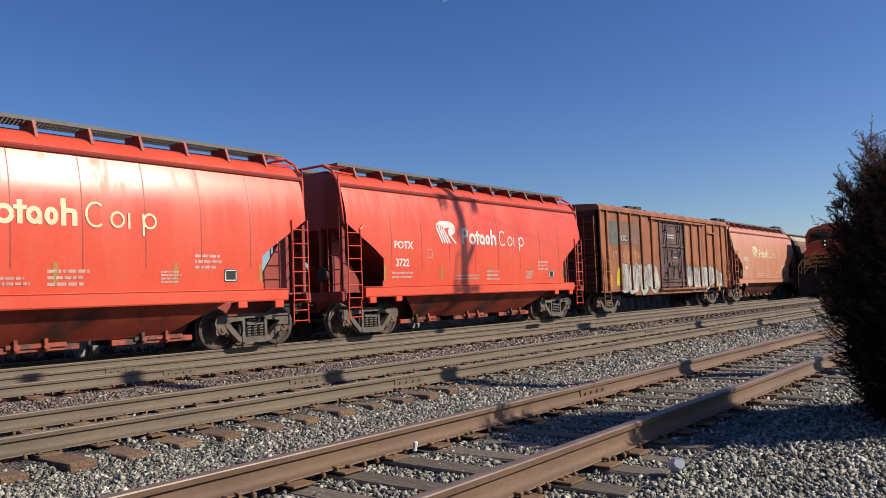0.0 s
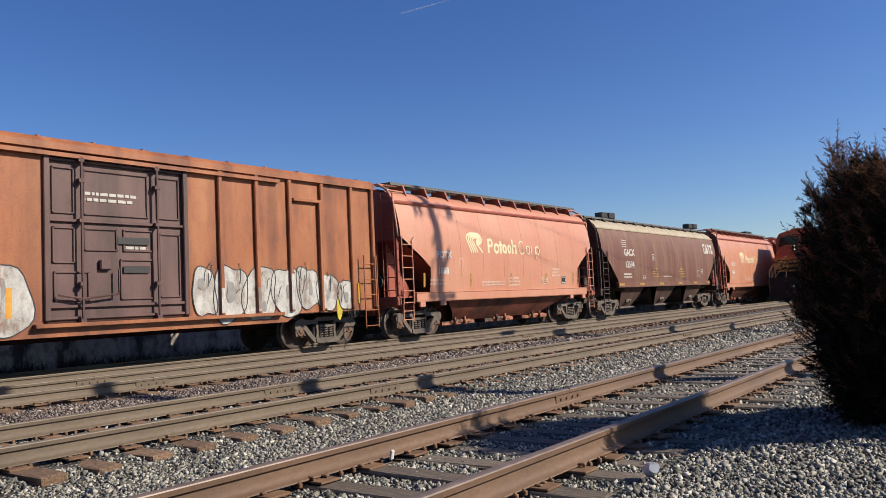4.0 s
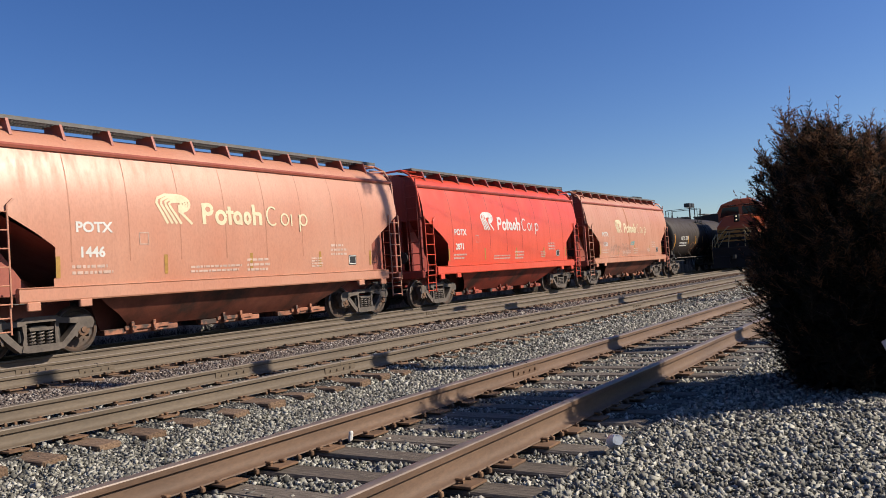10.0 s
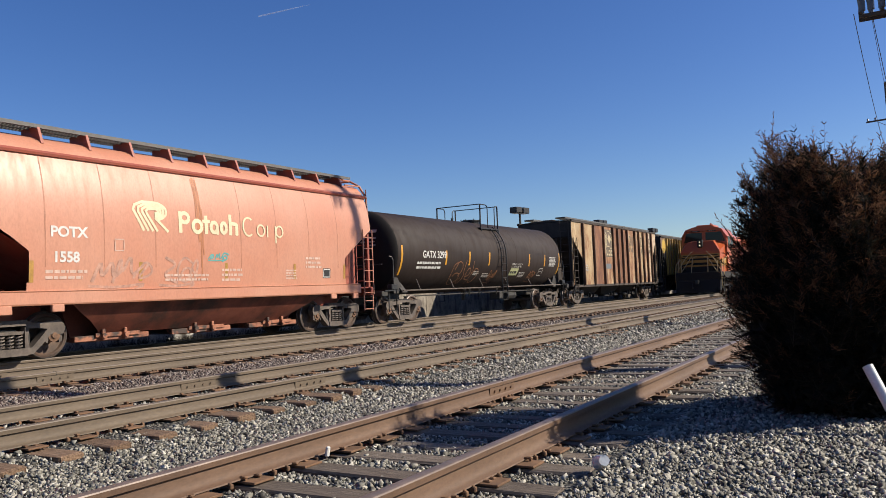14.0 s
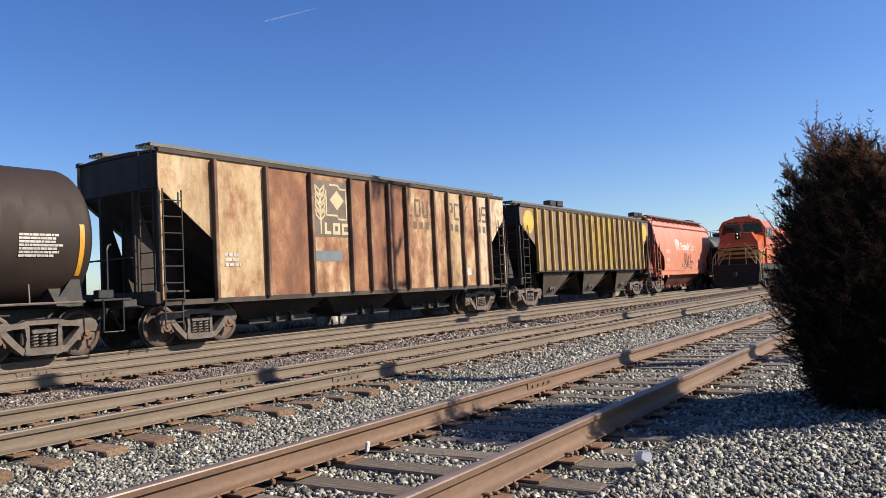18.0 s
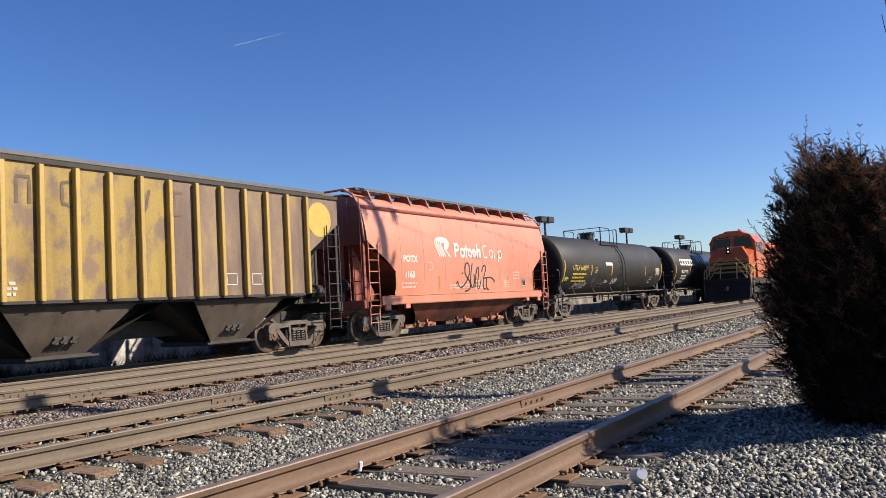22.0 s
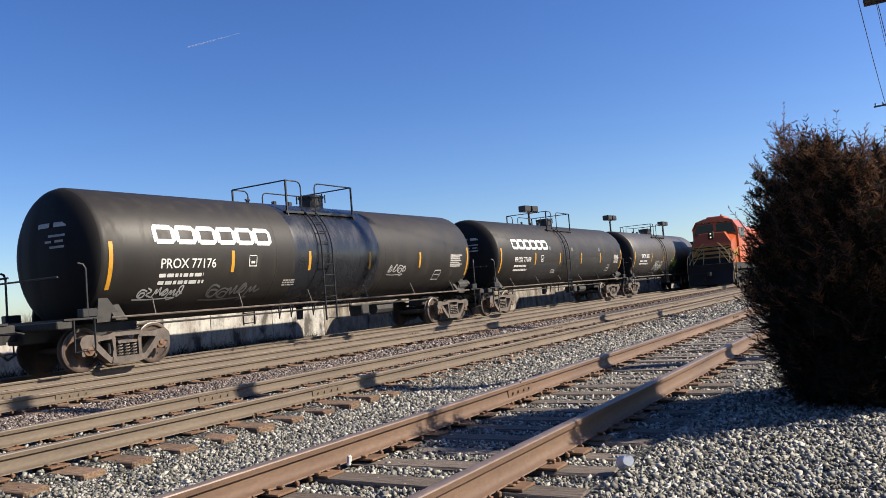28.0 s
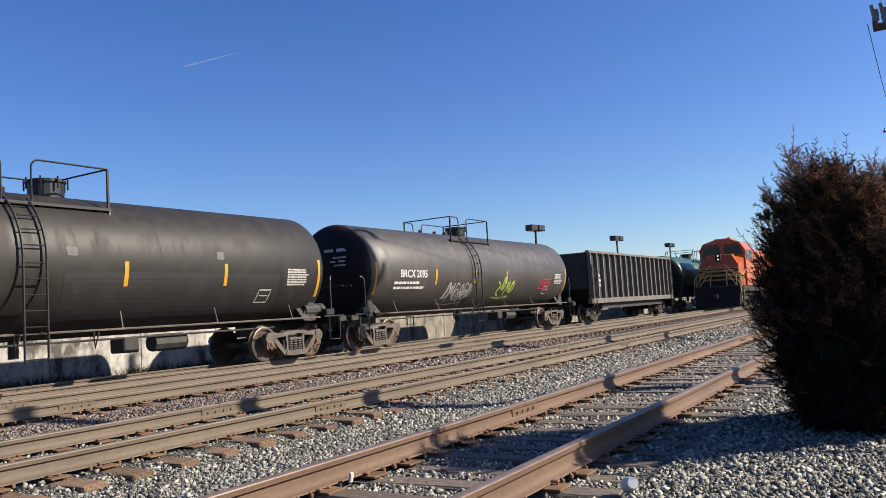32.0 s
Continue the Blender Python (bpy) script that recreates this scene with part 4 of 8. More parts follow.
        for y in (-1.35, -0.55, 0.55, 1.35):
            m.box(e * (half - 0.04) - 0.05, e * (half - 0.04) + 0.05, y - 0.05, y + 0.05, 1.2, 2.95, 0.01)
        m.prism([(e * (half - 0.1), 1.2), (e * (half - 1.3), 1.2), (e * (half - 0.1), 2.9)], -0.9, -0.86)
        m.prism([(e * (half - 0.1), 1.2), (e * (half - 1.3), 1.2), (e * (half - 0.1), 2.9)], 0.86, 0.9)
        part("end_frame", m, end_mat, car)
        m = Mesh()
        m.tube([(e * (half - 0.5), -0.6, 1.7), (e * (half + 0.02), -0.6, 1.7)], 0.2, 10)
        part("brake_reservoir", m, M_DARK, car)
        lx = e * (half - 0.38)
        ladder(car, lx + e * 0.1, -1.55, 1.0, 3.0, 0.48, body, 6, bent=0.12 if e < 0 else 0.0)
        ladder(car, lx + e * 0.1, -1.52, 0.5, 1.05, 0.46, body, 2, name="sill_step")
        ladder(car, lx + e * 0.1, 1.55, 0.5, 3.0, 0.48, body, 7)
        ladder(car, e * (half + 0.03), -1.1, 1.0, 4.3, 0.45, end_mat, 9, "x")
        m = Mesh()
        m.tube([(e * (half - 0.05), -1.42, 3.0), (e * (half + 0.02), -1.33, 4.05), (e * (half + 0.0), -1.1, 4.42), (e * (half - 0.02), -0.75, 4.62), (e * (half - 0.02), 0.75, 4.62), (e * half, 1.1, 4.42), (e * (half + 0.02), 1.33, 4.05)], 0.035, 8)
        m.tube([(e * half, -0.75, 4.62), (e * (half - 0.9), -0.75, 4.62)], 0.03, 6)
        m.tube([(e * half, -1.1, 4.42), (e * (half - 0.75), -1.1, 4.4)], 0.022, 6)
        part("corner_rail", m, body, car)
    running_board(car, half - 0.3, 4.66, M_GRATE, body, -0.98, -0.42, 11, inner)
    running_board(car, half - 0.3, 4.66, M_GRATE, body, 0.42, 0.98)
    hatch = Mesh()
    hatch.box(-half + 0.5, half - 0.5, -0.3, 0.3, 4.44, 4.58, 0.03)
    part("hatch_cover", hatch, inner, car)
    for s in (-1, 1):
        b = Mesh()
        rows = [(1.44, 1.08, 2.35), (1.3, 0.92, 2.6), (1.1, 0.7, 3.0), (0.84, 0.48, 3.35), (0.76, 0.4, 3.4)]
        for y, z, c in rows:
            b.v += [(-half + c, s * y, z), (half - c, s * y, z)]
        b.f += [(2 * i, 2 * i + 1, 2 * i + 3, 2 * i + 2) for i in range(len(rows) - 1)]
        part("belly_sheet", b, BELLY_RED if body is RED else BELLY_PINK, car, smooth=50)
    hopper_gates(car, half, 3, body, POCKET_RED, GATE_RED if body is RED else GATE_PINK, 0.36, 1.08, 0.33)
    m = Mesh()
    m.box(-half + 0.3, half - 0.3, -0.25, 0.25, 0.62, 1.0)
    part("centre_sill", m, M_TRUCK_DARK, car)
    # marks on the near side
    x0 = -half + dx
    marks(car, [(letters("POTX", 0.2, 1.05, 0.03), x0 + 1.85 - dx * 0.65, 2.4), (letters(code, 0.2, 1.0, 0.03), x0 + 1.9 - dx * 0.65, 1.9)], wide, M_WHITE)
    marks(car, [
                (lines_of_bars(0.95, 2, 0.12, 0.06, look_seed), x0 + 1.75, 1.68), (lines_of_bars(0.8, 3, 0.12, 0.06, look_seed + 1), x0 + 6.3, 1.72),
                (lines_of_bars(1.6, 2, 0.1, 0.05, look_seed + 2), x0 + 4.6, 1.6), (lines_of_bars(0.5, 4, 0.07, 0.04, look_seed + 3), x0 + 8.6, 1.72),
                (lines_of_bars(0.7, 3, 0.12, 0.06, look_seed + 4), x0 + 9.4, 2.05), (ribbon([(0, 0), (0.22, 0), (0.22, 0.24), (0, 0.24), (0, 0)], 0.02), x0 + 3.3, 2.15)], wide, SMALL_RED if body is RED else SMALL_PINK, "small_print")
    name_mat, tone = (M_WHITE, "white") if code in ("3722", "2871", "1163") else (M_CREAM, "yellowed cream")
    marks(car, [(round_logo(), x0 + 3.72, 2.6)], wide, name_mat, "emblem", tone + " emblem of sweeping bands")
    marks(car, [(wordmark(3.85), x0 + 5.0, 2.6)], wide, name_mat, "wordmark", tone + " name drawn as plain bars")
    marks(car, [(blocks([(0, 0.09, 0, 0.42)]), x0 + dx, 1.5) for dx in (1.42, 3.9, 6.4, 8.9, 11.1)], wide, M_BAR_OLD, "reflector_strips")
    marks(car, [(blocks([(0, 0.34, 0, 0.28)]), x0 + 10.15, 1.52)], wide, M_BLACK, "stencil_plate", "small black stencil panel")
    marks(car, [(ribbon([(0.03, 0.03), (0.31, 0.03), (0.31, 0.25), (0.03, 0.25), (0.03, 0.03)], 0.025), x0 + 10.15, 1.522)], lambda z: wide(z) + 0.004, M_WHITE, "stencil_border")
    if script:
        curls = [((0, 0.28), (0.08, 0.38), (0.16, 0.2), (0.3, 0.1), (0.62, 0.25), (0.95, 0.55), (1.0, 0.95), (0.72, 1.05), (0.6, 0.7), (0.75, 0.5), (1.05, 0.3), (1.0, 0.05), (0.6, 0.0)), ((0.4, 0.62), (0.5, 0.66)),
                 ((1.2, 1.0), (1.0, 0.4), (1.15, 0.05), (1.35, 0.3), (1.3, 0.6)), ((1.35, 0.1), (1.5, 0.8), (1.7, 0.9), (1.65, 0.5), (1.5, 0.2), (1.65, 0.02), (1.85, 0.4)),
                 ((1.9, 0.7), (2.1, 0.98), (2.3, 0.85), (2.05, 0.5), (2.0, 0.1), (2.2, 0.05)), ((2.0, 0.45), (2.6, 0.5), (2.85, 0.42), (2.95, 0.3)), ((2.3, 0.5), (2.25, 0.1), (2.45, 0.02))]
        marks(car, [(ribbon(smoothed([(0.95 * x, z) for x, z in q], 3), 0.05), x0 + 5.05, 1.4) for q in curls], lambda z: wide(z) + 0.004, M_BLACK, "spray_scrawl", "black sprayed scrawl of curling loops")
    for e in (-1, 1):
        bogie(car, e * (half - 1.32))
    couplers(car, half)
    return car, (u0 + u1) / 2


def end_works(car, half, mat, z_top, deep=1.6, ladder_mat=None):
    """Open end of a hopper: platform, posts, ladders and brake gear."""
    for e in (-1, 1):
        m = Mesh()
        m.box(min(e * (half + 0.12), e * (half - 0.08)), max(e * (half + 0.12), e * (half - 0.08)), -1.46, 1.46, 0.95, 1.22, 0.02)
        m.box(min(e * (half + 0.1), e * (half - 0.8)), max(e * (half + 0.1), e * (half - 0.8)), -1.4, 1.4, 1.2, 1.24)
        m.box(min(e * half, e * (half - deep - 1.2)), max(e * half, e * (half - deep - 1.2)), -0.33, 0.33, 0.65, 1.05, 0.03)
        for y in (-1.38, -0.6, 0.6, 1.38):
            m.box(e * (half - 0.03) - 0.05, e * (half - 0.03) + 0.05, y - 0.045, y + 0.045, 1.2, z_top, 0.01)
        for y in (-0.62, 0.62):
            m.prism([(e * (half - 0.05), 1.22), (e * (half - deep * 0.6), 1.22), (e * (half - 0.05), z_top)], y - 0.02, y + 0.02)
        part("end_frame", m, mat, car)
        if deep == 1.4:
            web = Mesh().prism([(e * (half - 0.12), 1.2), (e * (half - 3.3), 1.05), (e * (half - 0.12), z_top * 0.82)], -0.02, 0.02)
            part("end_web", web, mat, car)
        lm = ladder_mat or mat
        ladder(car, e * (half - 0.3), -1.54, 0.98, z_top, 0.5, lm, 7)
        ladder(car, e * (half - 0.3), -1.5, 0.48, 1.0, 0.46, lm, 2, name="sill_step")
        ladder(car, e * (half + 0.04), -1.1, 1.0, z_top + 0.9, 0.45, lm, 10, "x")
    part("brake_wheel", Mesh().lathe([(half + 0.1, 0.27), (half + 0.14, 0.27)], 14, "x", (0, 0.4, 2.3)), M_DARK, car)
    part("brake_reservoir", Mesh().tube([(half - 0.5, -0.7, 1.55), (half + 0.0, -0.7, 1.55)], 0.2, 10), M_DARK, car)
    part("valve_box", Mesh().box(half - 0.5, half - 0.1, 0.3, 0.8, 1.25, 1.7, 0.03), M_DARK, car)


def ribbed_hopper(u0, u1, sheets, rib_mat, dark, label, ribs, z_low, z_top, bays, seed, board_mat, style):
    """A long covered hopper with flat sheets between upright ribs; sheets: one material for each bay of the side."""
    half = (u1 - u0) / 2
    mid = (u0 + u1) / 2
    car = thing("covered_hopper_car", label, "freight car", "cars of the freight train")
    wide = lambda z: 1.475
    edges = [-half] + [r - mid for r in ribs] + [half]
    diag_z, deep, knee = (3.75, 1.42, 2.5) if style == "yellow" else (3.85, 0.06, 2.35)
    def floor_at(x):
        d = half - abs(x)
        return z_low if d > 1.2 else diag_z - 0.35 - 0.65 * d
    for s in (-1, 1):
        for i, (a, b) in enumerate(zip(edges, edges[1:])):
            m = Mesh()
            outline = [(a, floor_at(a)), (b, floor_at(b)), (b, z_top), (a, z_top)]
            if i == 0:
                outline[1] = (b, knee)
            if i == len(edges) - 2:
                outline[0] = (a, knee)
            m.prism(outline, s * 1.44, s * 1.475)
            part("side_panel", m, sheets[i % len(sheets)], car)
        for r in ribs:
            x = r - mid
            m = Mesh()
            z0 = floor_at(x)
            m.box(x - 0.05, x + 0.05, min(s * 1.47, s * 1.6), max(s * 1.47, s * 1.6), z0 - 0.02, z_top - 0.04, 0.012)
            part("side_rib", m, rib_mat, car)
    m = Mesh()
    for s in (-1, 1):
        drop = 0.06 if style == "yellow" else 0.12
        m.prism([(s * 1.38, z_low - drop), (s * 1.5, z_low - drop), (s * 1.5, z_low - 0.003), (s * 1.38, z_low - 0.003)], -half + deep, half - deep, "x")
        m.prism([(s * 1.4, z_top - 0.02), (s * 1.52, z_top - 0.02), (s * 1.52, z_top + 0.07), (s * 1.4, z_top + 0.09)], -half, half, "x")
    part("chord", m, dark, car)
    m = Mesh()
    m.prism([(-1.45, z_top + 0.02), (-1.1, z_top + 0.07), (-0.4, z_top + 0.11), (0.4, z_top + 0.11), (1.1, z_top + 0.07), (1.45, z_top + 0.02)], -half + 0.05, half - 0.05, "x")
    part("roof", m, dark, car)
    for k in range(10):
        x = -half + 1.0 + (2 * half - 2.0) * k / 9
        m = Mesh()
        m.box(x - 0.5, x + 0.5, -0.3, 0.3, z_top + 0.1, z_top + 0.19, 0.03)
        part("hatch_cover", m, dark, car)
    for y0 in (-1.12, 0.62):
        running_board(car, half - 0.1, z_top + 0.22, board_mat, board_mat, y0, y0 + 0.5)
    run, foot_z = (2.3, 1.45) if style == "yellow" else (3.4, 1.05)
    for e in (-1, 1):
        m = Mesh()
        m.add([(e * (half - 0.06), s * 1.45, z) for s in (-1, 1) for z in (diag_z - 0.35, z_top)], [(0, 1, 3, 2)])
        m.add([(e * (half - 0.06), -1.44, diag_z - 0.35), (e * (half - 0.06), 1.44, diag_z - 0.35), (e * (half - run), 1.44, foot_z), (e * (half - run), -1.44, foot_z)], [(0, 1, 2, 3)])
        part("end_slope_sheet", m, dark, car)
    end_works(car, half, dark, diag_z - 0.4, 1.4)
    if style != "yellow":
        for e in (-1, 1):
            for s in (-1, 1):
                part("corner_post", Mesh().box(e * (half - 0.05) - 0.04, e * (half - 0.05) + 0.04, s * 1.45 - 0.03, s * 1.45 + 0.03, z_low - 0.003, diag_z - 0.3, 0.01), sheets[0], car)
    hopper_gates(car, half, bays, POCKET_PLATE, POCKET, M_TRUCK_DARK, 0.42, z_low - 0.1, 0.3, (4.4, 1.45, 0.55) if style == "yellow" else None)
    m = Mesh()
    m.box(-half + 0.3, half - 0.3, -0.25, 0.25, 0.62, 1.0)
    part("centre_sill", m, M_TRUCK_DARK, car)
    for e in (-1, 1):
        bogie(car, e * (half - 1.35), 0)
    couplers(car, half)
    return car, mid


def long_round_hopper(u0, u1, body, top_mat, dark, label):
    """A long covered hopper with rounded grimy sides."""
    half = (u1 - u0) / 2
    car = thing("covered_hopper_car", label, "freight car", "cars of the freight train")
    wide = half_width([(1.3, 1.47), (2.0, 1.51), (2.7, 1.52), (3.2, 1.48), (3.6, 1.41), (3.9, 1.31), (4.1, 1.18), (4.28, 0.95), (4.36, 0.7)])
    cut = lambda z: 0.1 + max(0.0, min(1.6, (3.0 - z) * 1.12))
    zs = [1.36, 1.6, 1.8, 2.0, 2.3, 2.6, 2.85, 3.0, 3.15, 3.3, 3.45, 3.6, 3.75, 3.85, 3.92]
    for s in (-1, 1):
        part("side_sheet", curved_side(half, cut, zs, wide, (s,)), body, car, smooth=40)
        part("roof_sheet", curved_side(half, lambda z: 0.1, [3.925, 3.98, 4.05, 4.1, 4.2, 4.28, 4.33, 4.36], wide, (s,)), top_mat, car, smooth=40)
    m = Mesh()
    m.box(-half + 0.1, half - 0.1, -0.72, 0.72, 4.3, 4.37)
    for s in (-1, 1):
        m.prism([(s * 1.28, 3.9), (s * 1.335, 3.9), (s * 1.335, 3.95), (s * 1.27, 3.97)], -half, half, "x")
    part("roof_cap", m, top_mat, car)
    m = Mesh()
    for s in (-1, 1):
        m.prism([(s * 1.4, 1.29), (s * 1.53, 1.29), (s * 1.53, 1.51), (s * 1.42, 1.53)], -half + 1.6, half - 1.6, "x")
    part("side_sill", m, body, car)
    for e in (-1, 1):
        m = Mesh()
        m.add([(e * (half - 0.1), s * w, z) for s in (-1, 1) for w, z in ((1.48, 2.8), (1.48, 3.2), (1.31, 3.9), (0.95, 4.28), (0.5, 4.34))], [(0, 1, 2, 3, 4, 9, 8, 7, 6, 5)])
        m.add([(e * (half - 0.1), -1.46, 2.8), (e * (half - 0.1), 1.46, 2.8), (e * (half - 2.4), 1.46, 1.12), (e * (half - 2.4), -1.46, 1.12)], [(0, 1, 2, 3)])
        part("end_slope_sheet", m, dark, car)
        m = Mesh()
        m.tube([(e * half, -1.4, 3.0), (e * (half + 0.03), -1.33, 3.8), (e * half, -1.05, 4.25), (e * half, -0.6, 4.5), (e * half, 0.6, 4.5), (e * half, 1.05, 4.25), (e * (half + 0.03), 1.33, 3.8)], 0.03, 8)
        m.tube([(e * half, -0.6, 4.5), (e * (half - 1.2), -0.6, 4.5)], 0.025, 6)
        part("corner_rail", m, dark, car)
    for y0 in (-0.75, 0.25):
        running_board(car, half - 0.1, 4.47, M_GRATE, M_GRATE, y0, y0 + 0.5)
    for k in range(13):
        x = -half + 0.8 + (2 * half - 1.6) * k / 12
        for s in (-1, 1):
            part("bracket", Mesh().prism([(s * 0.5, 4.46), (s * 0.78, 4.46), (s * 1.02, 4.2), (s * 0.9, 4.2), (s * 0.5, 4.32)], x - 0.035, x + 0.035, "x"), BROWN_PLATE, car)
    end_works(car, half, dark, 2.9, 1.5)
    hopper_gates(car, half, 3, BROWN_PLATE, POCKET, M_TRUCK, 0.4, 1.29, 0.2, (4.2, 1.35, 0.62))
    m = Mesh()
    m.box(-half + 0.3, half - 0.3, -0.25, 0.25, 0.62, 1.0)
    part("centre_sill", m, M_TRUCK_DARK, car)
    x0 = -half
    marks(car, [(letters("GACX", 0.29, 0.98, 0.03), x0 + 2.4, 2.74), (letters("13594", 0.29, 0.98, 0.03), x0 + 2.45, 2.19),
                (lines_of_bars(0.9, 2, 0.13, 0.07, 5), x0 + 2.3, 1.85), (lines_of_bars(1.3, 1, 0.1, 0.05, 9), x0 + 7.1, 1.75), (lines_of_bars(0.45, 3, 0.07, 0.035, 10), x0 + 4.46, 1.78),
                (ribbon([(0, 0), (0.42, 0), (0.42, 0.28), (0, 0.28), (0, 0)], 0.03), x0 + 12.1, 1.78), (lines_of_bars(0.45, 3, 0.09, 0.045, 12), x0 + 12.75, 2.1), (ribbon([(0, 0), (0.26, 0), (0.26, 0.28), (0, 0.28), (0, 0)], 0.03), x0 + 5.7, 2.57), (blocks([(0.09, 0.17, 0.07, 0.2)]), x0 + 5.7, 2.57), (lines_of_bars(0.55, 4, 0.1, 0.04, 15), x0 + 2.3, 3.42)], wide, M_WHITE_OLD)
    marks(car, [(lines_of_bars(0.45, 1, 0.1, 0.07, 30), x0 + 5.9, 2.11), (lines_of_bars(0.82, 4, 0.085, 0.04, 31), x0 + 5.7, 1.99), (lines_of_bars(0.45, 1, 0.1, 0.07, 32), x0 + 9.5, 2.11), (lines_of_bars(0.8, 4, 0.085, 0.04, 33), x0 + 9.33, 1.99)], wide, M_BAR_OLD, "warning_print", "yellow warning print as bars")
    marks(car, [(blocks([(0, 0.36, 0, 0.12), (0, 0.11, 0.12, 0.42), (0, 0.36, 0.42, 0.54), (0.25, 0.36, 0.12, 0.28), (0.42, 0.76, 0, 0.34), (0.5, 0.68, 0.34, 0.54), (0.82, 1.14, 0.42, 0.54), (0.92, 1.04, 0, 0.42), (1.2, 1.56, 0.36, 0.54), (1.2, 1.56, 0, 0.18), (1.3, 1.46, 0.18, 0.36)]), x0 + 13.5, 3.05)], wide, M_WHITE_OLD, "wordmark", "faded white name drawn as plain bars")
    marks(car, [(blocks([(0, 0.55, 0, 0.11)]), x0 + dx, 1.36) for dx in (1.65, 3.98, 6.43, 9.02, 11.35, 13.5)], lambda z: 1.535, M_BAR_OLD, "reflector_strips")
    for e in (-1, 1):
        bogie(car, e * (half - 1.35), 0)
    couplers(car, half)
    return car, (u0 + u1) / 2


def boxcar(u0, u1, body, door_mat, dark, label):
    half, mid = (u1 - u0) / 2, (u0 + u1) / 2
    car = thing("boxcar", label, "freight car", "cars of the freight train")
    z0, z1 = 0.92, 4.28
    door = (28.42 - mid, 31.55 - mid)
    m = Mesh()
    for a, b in ((-half, door[0]), (door[1], half)):
        m.box(a, b, -1.5, -1.44, z0, z1)
    m.box(-half, half, 1.44, 1.5, z0, z1)
    part("side_wall", m, body, car)
    ribs = [22.55, 23.16, 24.29, 25.37, 26.47, 27.58, 32.4, 33.45, 34.5, 35.6, 36.7, 37.55]
    for r in ribs:
        m = Mesh()
        w = 0.06
        m.box(r - mid - w, r - mid + w, -1.585, -1.495, z0 + 0.05, z1 - 0.02, 0.02)
        part("side_post", m, body, car)
    m = Mesh()
    m.prism([(-1.6, z1 - 0.03), (-1.6, z1 + 0.1), (-1.5, z1 + 0.2), (0, z1 + 0.3), (1.5, z1 + 0.2), (1.6, z1 + 0.1), (1.6, z1 - 0.03)], -half - 0.02, half + 0.02, "x")
    part("roof", m, body, car)
    for i in range(14):
        x = -half + 0.5 + (2 * half - 1.0) * i / 13
        m = Mesh()
        m.prism([(-1.56, z1 + 0.12), (-1.45, z1 + 0.235), (0, z1 + 0.335), (0, z1 + 0.25), (-1.56, z1 + 0.05)], x - 0.03, x + 0.03, "x")
        part("roof_rib", m, body, car)
    part("floor", Mesh().box(-half, half, -1.49, 1.49, z0 - 0.02, z0 + 0.1), dark, car)
    part("side_sill", Mesh().prism([(-half + 2.9, z0), (-half + 3.3, 0.72), (half - 3.3, 0.72), (half - 2.9, z0)], -1.5, -1.43), body, car)
    part("side_sill", Mesh().prism([(-half + 2.9, z0), (-half + 3.3, 0.72), (half - 3.3, 0.72), (half - 2.9, z0)], 1.43, 1.5), body, car)
    part("centre_sill", Mesh().box(-half + 0.3, half - 0.3, -0.3, 0.3, 0.6, z0 - 0.022), dark, car)
    for e in (-1, 1):
        m = Mesh()
        m.box(min(e * half, e * (half - 0.06)), max(e * half, e * (half - 0.06)), -1.5, 1.5, z0, z1 + 0.12)
        m.prism([(-1.5, z1 + 0.1), (0, z1 + 0.28), (1.5, z1 + 0.1)], min(e * half, e * (half - 0.06)), max(e * half, e * (half - 0.06)), "x")
        for i in range(10):
            z = z0 + 0.25 + i * 0.31
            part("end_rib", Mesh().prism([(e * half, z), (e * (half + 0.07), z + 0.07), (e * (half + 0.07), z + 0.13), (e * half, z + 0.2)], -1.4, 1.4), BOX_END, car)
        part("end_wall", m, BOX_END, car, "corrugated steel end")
        ladder(car, e * (half - 0.33), -1.64, 0.42, 2.4, 0.52, body, 5)
        ladder(car, e * (half + 0.11), -1.15, 0.9, 4.0, 0.45, body, 9, "x")
    d = part("sliding_door", Mesh().box(door[0], door[1], -1.47, -1.42, z0 + 0.1, z1 - 0.12), door_mat, car, "dark maroon plug door with locking rods")
    wd = door[1] - door[0]
    for x in (door[0] + 0.06, door[1] - 0.06):
        part("door_post", Mesh().box(x - 0.06, x + 0.06, -1.56, -1.465, z0 + 0.1, z1 - 0.12, 0.015), door_mat, d)
    for z in (1.06, 1.28, 2.92, 4.08):
        part("door_bar", Mesh().box(door[0] + 0.1, door[1] - 0.1, -1.53, -1.465, z - 0.03, z + 0.03, 0.012), door_mat, d)
    # raised rails round the pressed panels
    for x0, x1, za, zb in ((0.18, 0.62, 3.05, 3.95), (0.8, 2.2, 3.05, 3.95), (2.4, 2.95, 3.05, 3.95), (0.18, 0.62, 2.1, 2.8), (0.8, 1.5, 2.35, 2.8), (1.62, 2.3, 2.35, 2.8), (0.2, 0.9, 1.38, 1.95), (1.55, 2.3, 1.38, 2.2), (2.45, 2.95, 1.4, 2.75)):
        q = Mesh()
        for a0, a1, b0, b1 in ((x0, x1, za, za + 0.035), (x0, x1, zb - 0.035, zb), (x0, x0 + 0.035, za, zb), (x1 - 0.035, x1, za, zb)):
            q.box(door[0] + a0, door[0] + a1, -1.5, -1.466, b0, b1, 0.008)
        part("panel_rail", q, door_mat, d)
